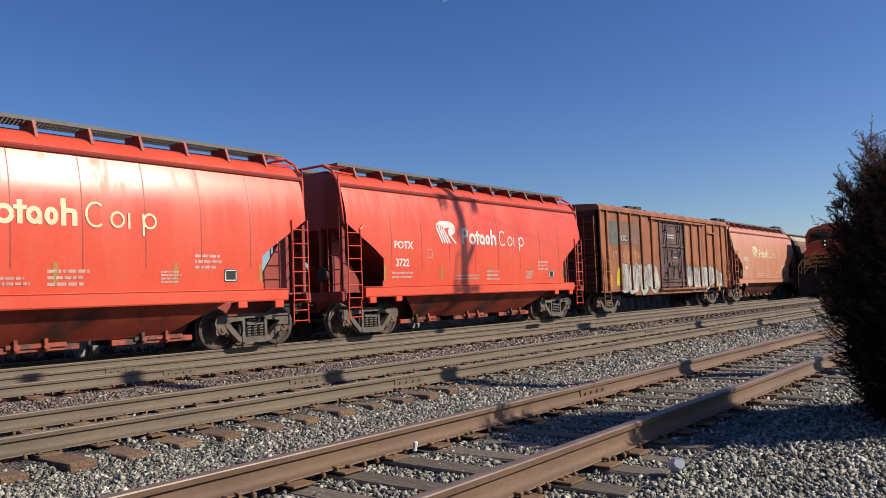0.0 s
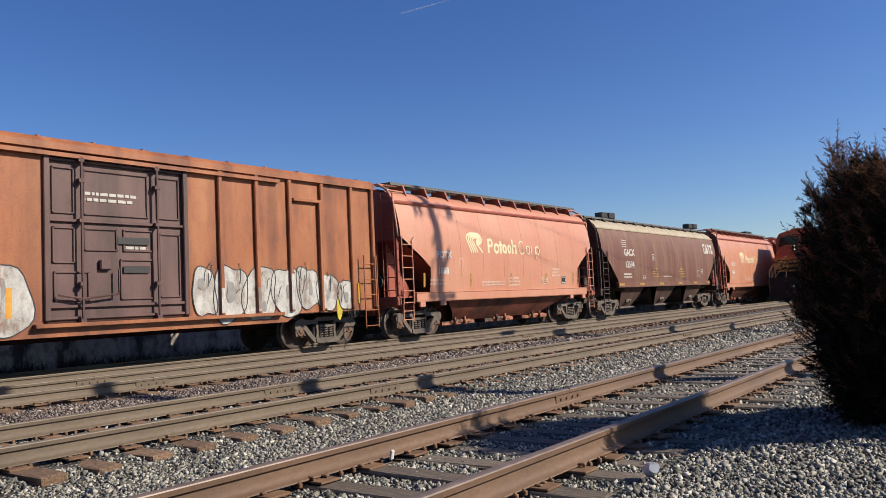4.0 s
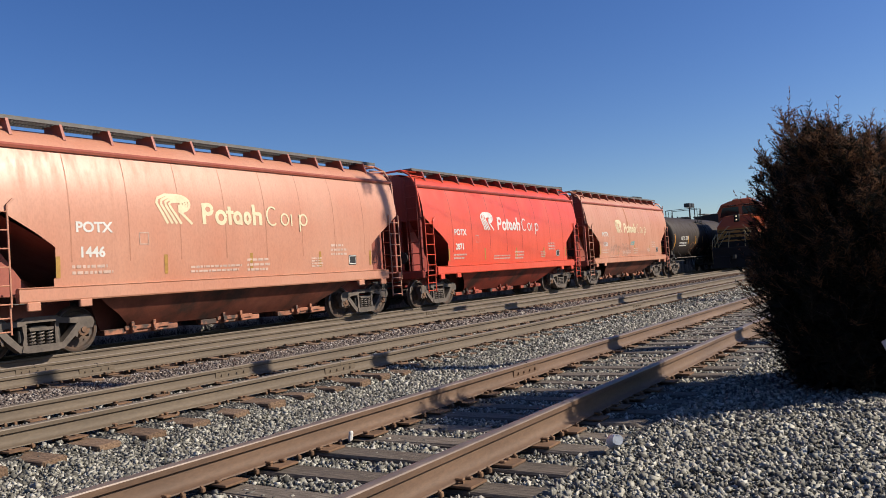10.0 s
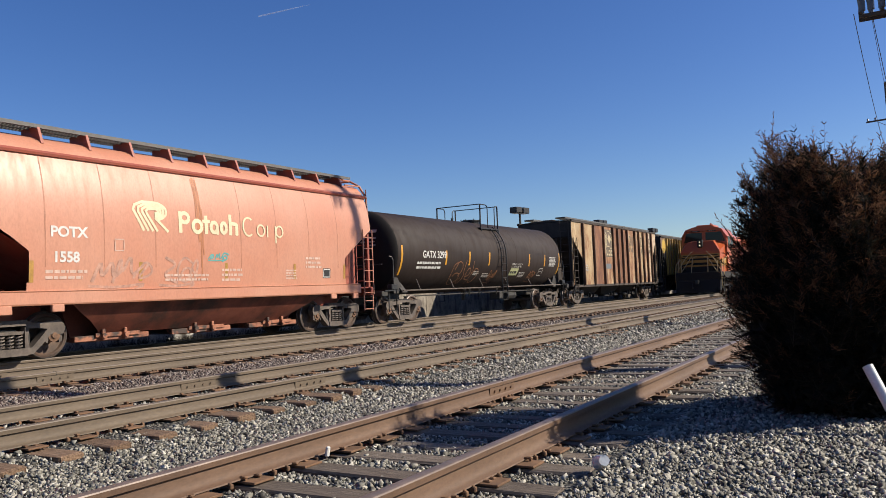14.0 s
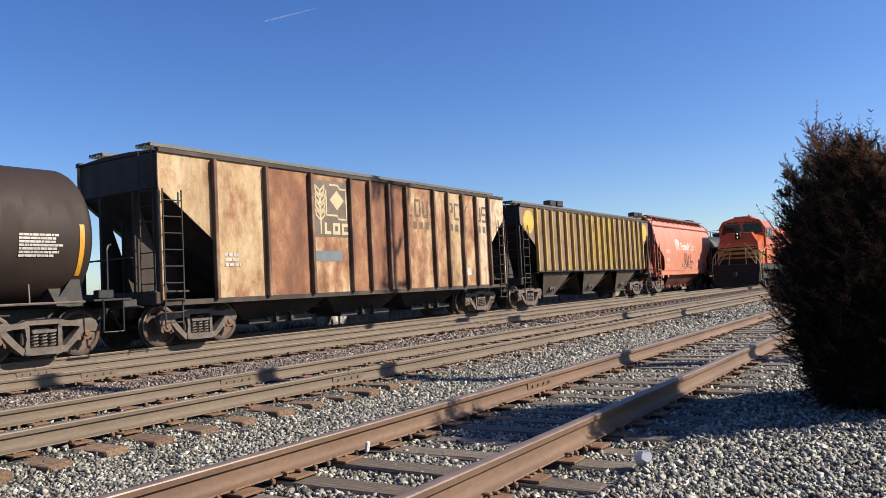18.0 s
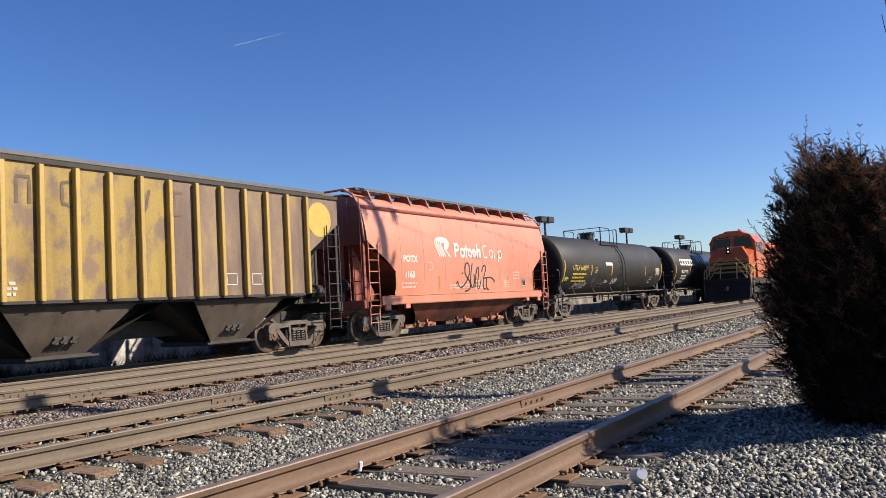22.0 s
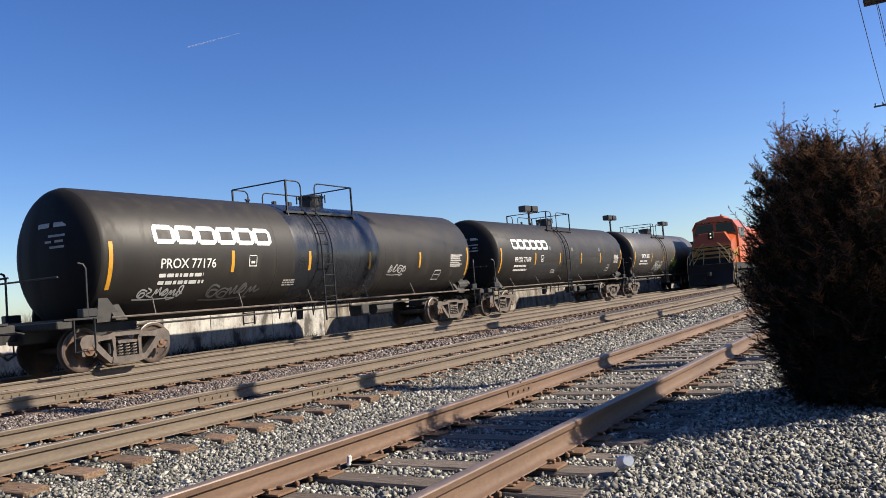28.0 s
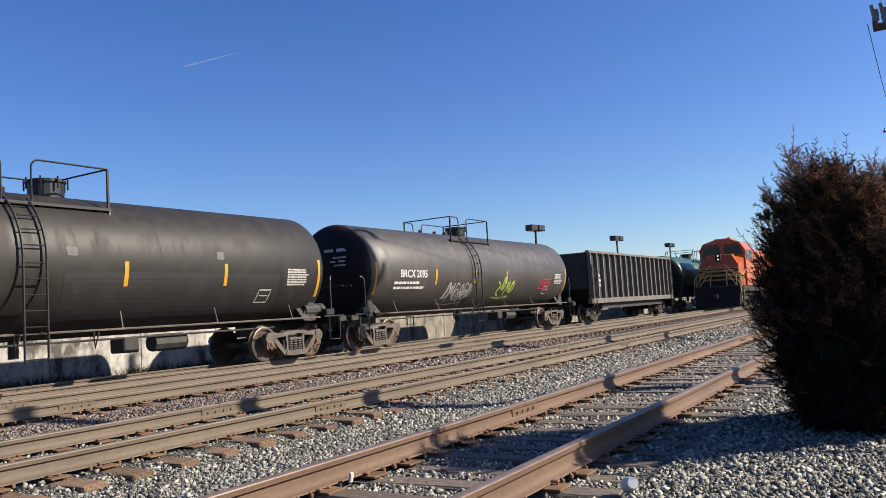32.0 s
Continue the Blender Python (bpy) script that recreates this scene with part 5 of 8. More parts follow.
    for x in (door[0] + 0.71, door[0] + 2.35):
        q = Mesh().tube([(x, -1.6, z0 + 0.08), (x, -1.6, z1 - 0.12)], 0.028, 6)
        for z in (1.0, 1.7, 2.92, 3.7, 4.1):
            q.box(x - 0.06, x + 0.06, -1.62, -1.5, z - 0.04, z + 0.04, 0.01)
        part("lock_rod", q, door_mat, d)
    q = Mesh().tube([(door[0] + 0.25, -1.58, 1.5), (door[0] + 0.71, -1.6, 1.42), (door[0] + 1.45, -1.6, 1.5), (door[0] + 1.45, -1.6, 2.0)], 0.022, 6)
    q.box(door[0] + 1.1, door[0] + 1.34, -1.56, -1.46, 1.98, 2.18, 0.02)
    part("lock_lever", q, door_mat, d)
    part("mark_panel", Mesh().box(door[0] + 1.5, door[0] + 2.2, -1.508, -1.5, 2.5, 2.64), M_BLACK, d, "small black stencil panel")
    part("mark_panel", Mesh().box(door[0] + 1.62, door[0] + 2.2, -1.508, -1.5, 1.92, 2.06), M_BLACK, d, "small black stencil panel")
    # angle iron that guards the door's rest
    q = Mesh().box(door[1] + 3.05, door[1] + 4.0, -1.6, -1.5, 3.72, 3.8, 0.01)
    q.box(door[1] + 3.92, door[1] + 4.0, -1.6, -1.5, 0.95, 3.72, 0.01)
    part("door_stop", q, body, car)
    m = Mesh()
    m.box(door[0] - 1.0, door[1] + 2.6, -1.62, -1.5, z1 - 0.16, z1 - 0.08)
    m.box(door[0] - 0.2, door[1] + 2.6, -1.64, -1.48, z0 - 0.02, z0 + 0.05)
    part("door_track", m, body, car)
    wide = lambda z: 1.502
    marks(car, [(letters(ch, 0.28, 0.95, 0.01), x - mid, 2.32) for ch, x in (("1", 23.6), ("7", 23.86), ("0", 24.62), ("1", 25.02), ("7", 25.7), ("8", 26.03))], wide, flat("faded tan stencil", (0.56, 0.36, 0.2), 0.7, 0, 0.3, 6))
    for q, col in (((0.92, 1.0, 23.33, 2.85), (0.13, 0.125, 0.115)), ((0.9, 0.95, 24.42, 2.9), (0.21, 0.11, 0.075)), ((0.75, 0.9, 25.5, 2.85), (0.22, 0.12, 0.085))):
        marks(car, [(blocks([(0, q[0], 0, q[1])]), q[2] - mid, q[3])], wide, flat("painted-over patch", col, 0.7, 0, 0.35, 3), "paint_patch", "dull painted-over patch")
    marks(car, [(blocks([(0, 0.62, 0, 0.3)]), 24.44 - mid, 3.02)], lambda z: 1.506, M_BLACK, "mark_panel")
    marks(car, [(letters("CIC", 0.22, 1.0, 0.02), 24.48 - mid, 3.06)], lambda z: 1.511, M_WHITE)
    grey, pale, yel, blk = flat("grey spray paint", (0.3, 0.29, 0.28), 0.55, 0, 0.2, 4), rusted("worn pale spray paint", (0.5, 0.49, 0.46), (0.27, 0.2, 0.16), (0.64, 0.63, 0.6), (0.36, 0.47, 0.6), 0.6, 3.0, (2.4, 2.4, 1.2), 0.5), flat("yellow spray paint", (0.62, 0.5, 0.03), 0.55, 0, 0.2, 4), M_BLACK
    def blob(w, h, seed, lean=0.0):
        """A rounded, uneven outline about its middle."""
        q = random.Random(seed)
        p1, p2, p3 = q.uniform(0, 6), q.uniform(0, 6), q.uniform(2.4, 4.0)
        out = []
        for i in range(26):
            t = 2 * math.pi * i / 26
            c, n = math.cos(t), math.sin(t)
            r = 1 / (abs(c) ** p3 + abs(n) ** p3) ** (1 / p3) * (1 + 0.07 * math.sin(3 * t + p1) + 0.05 * math.sin(5 * t + p2))
            out.append((w / 2 * r * c + lean * h / 2 * r * n, h / 2 * r * n))
        return out

    under, fills, lows, glow, lines = [], [], [], [], []
    rnd = random.Random(4)
    for k, (a, w, h, z) in enumerate(((24.72, 1.0, 1.25, 1.46), (25.5, 1.0, 1.25, 1.4), (26.0, 0.7, 1.0, 1.62), (26.55, 0.98, 1.3, 1.42), (27.15, 0.65, 1.05, 1.6), (27.72, 0.95, 1.3, 1.42),
                                      (31.95, 0.6, 1.05, 1.5), (32.65, 0.95, 1.25, 1.44), (33.5, 0.98, 1.25, 1.42), (34.35, 0.92, 1.15, 1.45), (35.05, 0.75, 1.0, 1.55), (35.75, 0.8, 0.9, 1.42), (36.4, 0.55, 0.75, 1.35))):
        pts = blob(w, h, k + 11, rnd.uniform(-0.12, 0.12))
        loop = pts + pts[:2]
        fills.append(((pts, [tuple(range(len(pts)))]), a - mid, z))
        under.append((ribbon(loop, 0.022), a - mid, z))
        hole = blob(w * rnd.uniform(0.14, 0.3), h * rnd.uniform(0.2, 0.42), k + 40)
        lows.append(((hole, [tuple(range(len(hole)))]), a - mid + rnd.uniform(-0.1, 0.12), z + rnd.uniform(-0.3, 0.22)))
        for n in range(3):
            x, dz = rnd.uniform(-w * 0.4, w * 0.3), rnd.uniform(-0.3, 0.25)
            lines.append((ribbon(smoothed([(0, 0), (rnd.uniform(-0.06, 0.1), 0.2), (rnd.uniform(0.0, 0.2), rnd.uniform(0.25, 0.5))], 2), 0.018), a - mid + x, z + dz))
        if k in (0, 2, 4, 5, 7, 10, 12):
            g = blob(rnd.uniform(0.12, 0.3), rnd.uniform(0.2, 0.6), k + 70)
            glow.append(((g, [tuple(range(len(g)))]), a - mid - w * 0.42, z + rnd.uniform(-0.45, 0.1)))
    g = blob(0.42, 0.75, 99, 0.2)
    glow.append(((g, [tuple(range(len(g)))]), 24.12 - mid, 1.52))
    # the paint runs over the posts and the sill too
    for r in (25.37, 26.47, 27.58, 32.4, 33.45, 34.5, 35.6):
        marks(car, [(blocks([(0, 0.1, 0, rnd.uniform(0.55, 0.9))]), r - mid - 0.05, 1.02)], lambda z: 1.583, pale, "spray_paint", "silver sprayed shapes")
    marks(car, lines, lambda z: 1.5155, blk, "spray_outline", "black sprayed outlines")
    marks(car, glow, lambda z: 1.5045, yel, "spray_paint", "yellow sprayed shapes")
    marks(car, under, lambda z: 1.5125, blk, "spray_outline", "black sprayed outlines")
    marks(car, fills, lambda z: 1.508, pale, "spray_paint", "silver sprayed shapes")
    marks(car, lows, lambda z: 1.5165, grey, "spray_paint", "grey sprayed shapes")
    marks(car, [(blocks([(0, 0.1, 0, 0.55)]), x - mid, 1.1) for x in (23.35, 25.55, 27.75, 33.4, 36.9)], lambda z: 1.514, M_BAR, "reflector_strips")
    marks(car, [(lines_of_bars(1.2, 2, 0.12, 0.06, 2), 29.2 - mid, 3.45), (lines_of_bars(0.6, 2, 0.1, 0.06, 8), 30.1 - mid, 2.5), (lines_of_bars(0.5, 3, 0.08, 0.04, 9), 23.4 - mid, 1.1)], lambda z: 1.475 if True else 0, M_WHITE_OLD, "small_print")
    for e in (-1, 1):
        bogie(car, e * (half - 1.55), 0)
    couplers(car, half)
    return car, mid


M_FITTING = flat("oily black steel", (0.012, 0.012, 0.013), 0.55, 0, 0.4, 5)
TANK_R, TANK_Z = 1.505, 2.455


def tank_shell(style):
    """Radius and height of the axis of a tank; the brown one is slimmer."""
    return (1.45, 2.4) if style == "gatx" else (TANK_R, TANK_Z)



def tank_car(bl, br, shell, head, label, code, style, seed, bars, mark_mat, rail, dome):
    """bl, br: the reflector bars near both ends of the shell; rail: corner, ladder gap from and to, corner of the railing; dome: place and height of the manway."""
    mid = (bl + br) / 2
    rad, axis = tank_shell(style)
    ra, rb, rc, rd = [u - mid for u in rail]
    LAD = (rb + rc) / 2
    half = (br - bl) / 2 + 0.12
    car = thing("tank_car", label, "freight car", "cars of the freight train")
    wide = lambda z: math.sqrt(max(0.05, rad ** 2 - (z - axis) ** 2))
    m = Mesh()
    prof = [(-half - d, q) for d, q in ((0.47, 0.02), (0.455, 0.24 * rad), (0.41, 0.47 * rad), (0.34, 0.67 * rad), (0.26, 0.814 * rad), (0.21, 0.876 * rad), (0.15, 0.938 * rad), (0.08, 0.979 * rad), (0.0, rad))]
    m.lathe(prof + [(-half + 2 * half * i / 6, rad) for i in range(1, 6)] + [(-a, r) for a, r in prof[::-1]], 48, "x", (0, 0, axis))
    tank = part("tank", m, shell, car, smooth=50)
    tank.data.materials.append(TANK_HEAD)
    for p in tank.data.polygons:
        if abs(p.center.x) > half + 0.1:
            p.material_index = 1
    for x in (-half * 0.34, half * 0.3):
        m = Mesh()
        m.lathe([(x - 0.02, rad), (x - 0.015, rad + 0.003), (x + 0.015, rad + 0.003), (x + 0.02, rad)], 48, "x", (0, 0, axis))
        part("weld_band", m, shell, tank)
    # manway, platform and railings
    top = axis + rad
    dx, tall = dome[0] - mid, dome[1]
    m = Mesh()
    m.lathe([(top - 0.15, 0.36), (top + tall - 0.05, 0.36), (top + tall - 0.05, 0.4), (top + tall, 0.4), (top + tall + 0.02, 0.34), (top + tall + 0.05, 0.05)], 20, "z", (dx, 0, 0))
    manway = part("manway", m, M_FITTING, car)
    for k in range(8):
        a = k * math.pi / 4
        q = (dx + 0.43 * math.cos(a), 0.43 * math.sin(a))
        part("eye_bolt", Mesh().tube([(*q, top + tall - 0.2), (*q, top + tall + 0.05)], 0.02, 5), M_FITTING, manway)
    for x, y, high, rr in ((ra - 0.35, 0.1, 0.14, 0.05), (LAD - 0.15, 0.15, 0.14, 0.07), (LAD + 0.2, -0.1, 0.1, 0.09)):
        v = Mesh().tube([(x, y, top - 0.1), (x, y, top + high)], rr, 8)
        v.tube([(x - 0.09, y, top + high * 0.8), (x + 0.09, y, top + high * 0.8)], 0.025, 5)
        part("valve", v, M_FITTING, car)
    for s in (-1, 1):
        m = Mesh()
        m.box(ra - 0.08, rd + 0.06, min(s * 0.62, s * 1.06), max(s * 0.62, s * 1.06), top - 0.35, top - 0.31, 0.008)
        m.box(ra - 0.08, rd + 0.06, min(s * 1.05, s * 1.07), max(s * 1.05, s * 1.07), top - 0.37, top - 0.31)
        platform = part("platform", m, M_FITTING, car)
        for x in (ra, rd):
            part("bracket", Mesh().prism([(s * 1.06, top - 0.35), (s * 0.9, top - 0.35), (s * 1.1, top - 0.56)], x - 0.02, x + 0.02, "x"), M_FITTING, platform)
    # railing: two bent pipes on each side with the ladder's gap between, a cross pipe at each end
    foot, hand = top - 0.33, 4.5
    for s in (-1, 1):
        y = s * 1.02
        for far, near, e in ((ra, rb, 1), (rd, rc, -1)):
            m = Mesh()
            m.box(far - 0.024, far + 0.024, y - 0.024, y + 0.024, foot, hand, 0.004)
            reach = min(0.16, abs(near - far) * 0.6)
            bend = [(near - e * reach * (1 - math.sin(a)), y, hand - reach * (1 - math.cos(a))) for a in (0, 0.4, 0.8, 1.2, math.pi / 2)]
            m.tube([(far, y, hand)] + bend + [(near, y, foot)], 0.02, 7)
            part("railing", m, M_FITTING, car)
    for x in (ra, rd):
        part("cross_rail", Mesh().tube([(x, -1.02, hand), (x, 1.02, hand)], 0.02, 7), M_FITTING, car)
    # side ladder: bent round the upper shell, then straight down
    for s in (-1, 1):
        m = Mesh()
        out = rad + 0.09
        arc = [(s * out * math.cos(radians(a)), axis + out * math.sin(radians(a))) for a in range(52, -1, -6)]
        for dx in (-0.23, 0.23):
            m.tube([(LAD + dx, y, z) for y, z in arc] + [(LAD + dx, s * out, 0.55)], 0.024, 6)
            m.tube([(LAD + dx, s * out, 1.1), (LAD + dx, s * 1.2, 1.12)], 0.016, 5)
        side_ladder = part("side_ladder", m, M_FITTING, car)
        steps = [(s * out * math.cos(a), axis + out * math.sin(a)) for a in (0.78, 0.58, 0.38, 0.18)] + [(s * out, axis - 0.05 - 0.3 * i) for i in range(7) if axis - 0.05 - 0.3 * i > 0.55]
        for y, z in steps:
            part("rung", Mesh().tube([(LAD - 0.23, y, z), (LAD + 0.23, y, z)], 0.014, 6), M_FITTING, side_ladder)
    # stub sills, saddles, side rail, steps
    for e in (-1, 1):
        m = Mesh()
        m.box(min(e * (half - 1.6), e * (half + 1.1)), max(e * (half - 1.6), e * (half + 1.1)), -0.3, 0.3, 0.66, 1.02, 0.03)
        m.box(min(e * (half + 0.75), e * (half + 1.1)), max(e * (half + 0.75), e * (half + 1.1)), -1.42, 1.42, 0.92, 1.08, 0.02)
        m.prism([(-1.3, 1.02), (1.3, 1.02), (1.0, 1.38), (0.5, 1.12), (-0.5, 1.12), (-1.0, 1.38)], e * (half - 0.45) - 0.14, e * (half - 0.45) + 0.14, "x")
        m.prism([(e * (half + 0.05), 1.0), (e * (half - 0.6), 1.0), (e * (half - 0.05), 1.75)], -1.16, -1.1)
        m.prism([(e * (half + 0.05), 1.0), (e * (half - 0.6), 1.0), (e * (half - 0.05), 1.75)], 1.1, 1.16)
        part("stub_sill", m, M_TRUCK_DARK, car)
        m = Mesh()
        m.box(min(e * (half + 0.1), e * (half + 0.95)), max(e * (half + 0.1), e * (half + 0.95)), -1.44, 1.44, 1.08, 1.12)
        for s in (-1, 1):
            m.tube([(e * (half + 0.42), s * 1.42, 1.1), (e * (half + 0.42), s * 1.42, 2.1), (e * (half + 0.46), s * 1.4, 2.19), (e * (half + 0.55), s * 1.36, 2.22)], 0.024, 6)
            m.box(min(e * (half + 0.2), e * (half + 0.55)), max(e * (half + 0.2), e * (half + 0.55)), min(s * 1.25, s * 1.44), max(s * 1.25, s * 1.44), 1.12, 1.3, 0.02)
            m.tube([(e * (half + 0.75), s * 1.44, 1.1), (e * (half + 0.75), s * 1.44, 0.45), (e * (half + 0.3), s * 1.44, 0.45), (e * (half + 0.3), s * 1.44, 1.1)], 0.02, 6)
        m.tube([(e * (half + 1.02), -1.4, 1.95), (e * (half + 1.02), 1.4, 1.95)], 0.02, 6)
        part("end_platform", m, M_FITTING, car)
        bogie(car, e * (half - 0.72), 0)
    m = Mesh()
    for s in (-1, 1):
        m.tube([(-half + 0.1, s * 1.44, 1.08), (half - 0.1, s * 1.44, 1.08)], 0.025, 6)
        for x in [-half + 1.2 + (2 * half - 2.4) * i / 5 for i in range(6)]:
            m.tube([(x, s * 1.44, 1.08), (x + 0.12, s * 1.2, 1.45)], 0.018, 6)
    part("side_rail", m, M_TRUCK, car)
    part("brake_reservoir", Mesh().tube([(half * 0.35, -0.55, 0.72), (half * 0.35 + 0.9, -0.55, 0.72)], 0.2, 10), M_TRUCK_DARK, car)
    part("bottom_outlet", Mesh().tube([(-0.2, 0, 0.95), (-0.2, 0, 0.6)], 0.1, 10), M_TRUCK_DARK, car)
    part("brake_pipe", Mesh().tube([(-half + 1.2, -0.75, 0.88), (half - 1.2, -0.75, 0.88)], 0.025, 6), M_TRUCK_DARK, car)
    part("valve_box", Mesh().box(half * 0.35 - 0.9, half * 0.35 - 0.5, -0.8, -0.3, 0.55, 0.9, 0.03), M_TRUCK_DARK, car)
    for x in (-half * 0.28, -half * 0.22, -half * 0.1, half * 0.12):
        part("hanger", Mesh().tube([(x, -1.0, 1.05), (x + 0.06, -0.95, 0.72), (x + 0.12, -1.0, 1.05)], 0.02, 5), M_TRUCK_DARK, car)
    if style == "procor":
        m = Mesh()
        m.tube([(half - 0.35, -1.0, 1.28), (half + 0.45, -1.0, 1.28)], 0.2, 12)
        part("air_tank", m, M_TRUCK_DARK, car)
    # marks
    for b in bars:
        marks(car, [(blocks([(-0.05, 0.05, 0, 0.52)]), b - mid, 1.96)], wide, M_BAR, "reflector_strip")
    for b in (bl, br):
        marks(car, [(ribbon([(0, z) for z in (-0.55, -0.35, -0.15, 0.05, 0.25, 0.45)], 0.1), b - mid, axis - 0.25)], wide, M_BAR, "reflector_strip")
    L = bl - mid
    if style == "procor":
        frames = [ribbon([(0.07, 0.055), (0.5, 0.055), (0.55, 0.1), (0.55, 0.33), (0.5, 0.385), (0.07, 0.385), (0.055, 0.33), (0.055, 0.1), (0.07, 0.055)], 0.115)] * 6
        marks(car, [(q, L + 1.1 + 0.615 * i, 2.62) for i, q in enumerate(frames)], wide, mark_mat, "wordmark", "white name drawn as six plain frames")
        marks(car, [(letters(code, 0.21, 0.98, 0.012), L + 1.25, 2.08), (lines_of_bars(1.45, 2, 0.16, 0.08, seed), L + 1.25, 1.88)], wide, mark_mat)
    else:
        marks(car, [(letters(code, 0.24, 0.95, 0.014), L + (0.95 if style == "utlx" else 1.3), 2.2), (lines_of_bars(1.9, 3 if style == "utlx" else 2, 0.16, 0.08, seed), L + 1.0, 1.98)], wide, mark_mat)
    white = M_WHITE_OLD
    if style in ("utlx", "procor"):
        marks(car, [(ribbon([(0, 0), (0.25, 0), (0.25, 0.26), (0, 0.26), (0, 0)], 0.025), L + (3.78 if style == "utlx" else 3.95), 2.1), (blocks([(0.06, 0.19, 0.06, 0.12)]), L + (3.78 if style == "utlx" else 3.95), 2.1)], wide, mark_mat, "small_print")
    R = br - mid
    marks(car, [(lines_of_bars(0.85, 7, 0.065, 0.045, seed + 3, 0.1), R - 1.25, 2.35), (ribbon([(0, 0), (0.42, 0), (0.48, 0.3), (0.06, 0.3), (0, 0)], 0.03), R - 2.25, 1.55),
                (ribbon([(0.1, 0.16), (0.4, 0.16)], 0.025), R - 2.25, 1.55), 
                (lines_of_bars(0.5, 3, 0.06, 0.035, seed + 5), L + 5.3, 1.7)], wide, white, "small_print")
    if style != "plain":
        m = Mesh()
        for (x0, x1, z0, z1) in ((-0.75, -0.42, 3.05, 3.15), (-0.3, 0.06, 3.05, 3.15), (-0.75, -0.3, 2.84, 2.89), (-0.72, -0.5, 2.72, 2.77), (-0.4, -0.2, 2.72, 2.77), (-0.75, -0.35, 2.6, 2.65)):
            off = lambda y, z: -half - 0.475 + 0.37 * (max(0.0, (math.hypot(y, z - axis) - 0.3)) / 1.1) ** 2
            m.add([(off(x0, z0) - 0.012, x0, z0), (off(x1, z0) - 0.012, x1, z0), (off(x1, z1) - 0.012, x1, z1), (off(x0, z1) - 0.012, x0, z1)], [(0, 1, 2, 3)])
        part("head_print", m, M_WHITE_OLD, car, "small white stencil bars")["kind"] = "stuff"
    couplers(car, half + 1.05)
    return car, mid


def gondola(u0, u1, body, rib_mat, dark, label):
    half, mid = (u1 - u0) / 2, (u0 + u1) / 2
    car = thing("gondola_car", label, "freight car", "cars of the freight train")
    z0, z1 = 1.1, 3.55
    m = Mesh()
    for s in (-1, 1):
        m.box(-half, half, min(s * 1.38, s * 1.43), max(s * 1.38, s * 1.43), z0, z1)
    part("side_wall", m, body, car)
    for s in (-1, 1):
        for i in range(17):
            x = -half + 0.1 + (2 * half - 0.2) * i / 16
            r = Mesh()
            r.prism([(x - 0.075, s * 1.43), (x - 0.06, s * 1.6), (x + 0.06, s * 1.6), (x + 0.075, s * 1.43)], z0 + 0.1, z1 - 0.05, "z")
            part("side_post", r, rib_mat, car)
    m = Mesh()
    for s in (-1, 1):
        m.box(-half - 0.05, half + 0.05, min(s * 1.36, s * 1.58), max(s * 1.36, s * 1.58), z1 - 0.06, z1 + 0.08, 0.02)
        m.box(-half - 0.05, half + 0.05, min(s * 1.36, s * 1.58), max(s * 1.36, s * 1.58), z0 - 0.16, z0 + 0.1, 0.02)
    part("chord", m, rib_mat, car)
    for e in (-1, 1):
        m = Mesh()
        m.box(min(e * half, e * (half - 0.06)), max(e * half, e * (half - 0.06)), -1.4, 1.4, z0 + 0.6, z1)
        m.add([(e * half, -1.38, z0 + 0.9), (e * half, 1.38, z0 + 0.9), (e * (half - 1.9), 1.38, 0.7), (e * (half - 1.9), -1.38, 0.7)], [(0, 1, 2, 3)])
        part("end_wall", m, dark, car)
        ladder(car, e * (half - 0.3), -1.62, 0.5, 2.9, 0.45, dark, 7)
        bogie(car, e * (half - 1.4), 1)
    m = Mesh()
    m.box(-half + 1.9, half - 1.9, -1.36, 1.36, 0.65, z0)
    m.box(-half, half, -0.3, 0.3, 0.66, 1.0)
    part("underframe", m, dark, car)
    marks(car, [(lines_of_bars(0.5, 3, 0.25, 0.16, 5), -half + 1.25, 2.3)], lambda z: 1.44, M_WHITE_OLD, "small_print")
    couplers(car, half)
    return car, mid


# paints of the train
SMALL_RED = flat("worn white print on red", (0.66, 0.42, 0.36), 0.6, 0, 0.3, 7)
SMALL_PINK = flat("worn white print on salmon", (0.74, 0.52, 0.42), 0.6, 0, 0.3, 7)
SEAM_RED = flat("grimy red weld seam", (0.44, 0.05, 0.026), 0.5, 0, 0.3, 4)
SEAM_PINK = flat("grimy salmon weld seam", (0.55, 0.235, 0.14), 0.6, 0, 0.35, 4)
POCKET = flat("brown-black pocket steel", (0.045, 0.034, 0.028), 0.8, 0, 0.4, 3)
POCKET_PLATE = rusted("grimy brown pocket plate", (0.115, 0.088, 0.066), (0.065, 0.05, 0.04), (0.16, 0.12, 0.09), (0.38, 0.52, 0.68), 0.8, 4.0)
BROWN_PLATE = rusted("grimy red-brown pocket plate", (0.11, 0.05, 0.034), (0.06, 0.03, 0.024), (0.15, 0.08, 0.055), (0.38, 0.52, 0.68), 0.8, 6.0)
# grime, plus the shade under the car put into the colour
POCKET_RED = rusted("grimy red pocket steel darkened for shade", (0.16, 0.036, 0.023), (0.05, 0.026, 0.02), (0.22, 0.06, 0.038), (0.36, 0.52, 0.7), 0.75, 3.0)
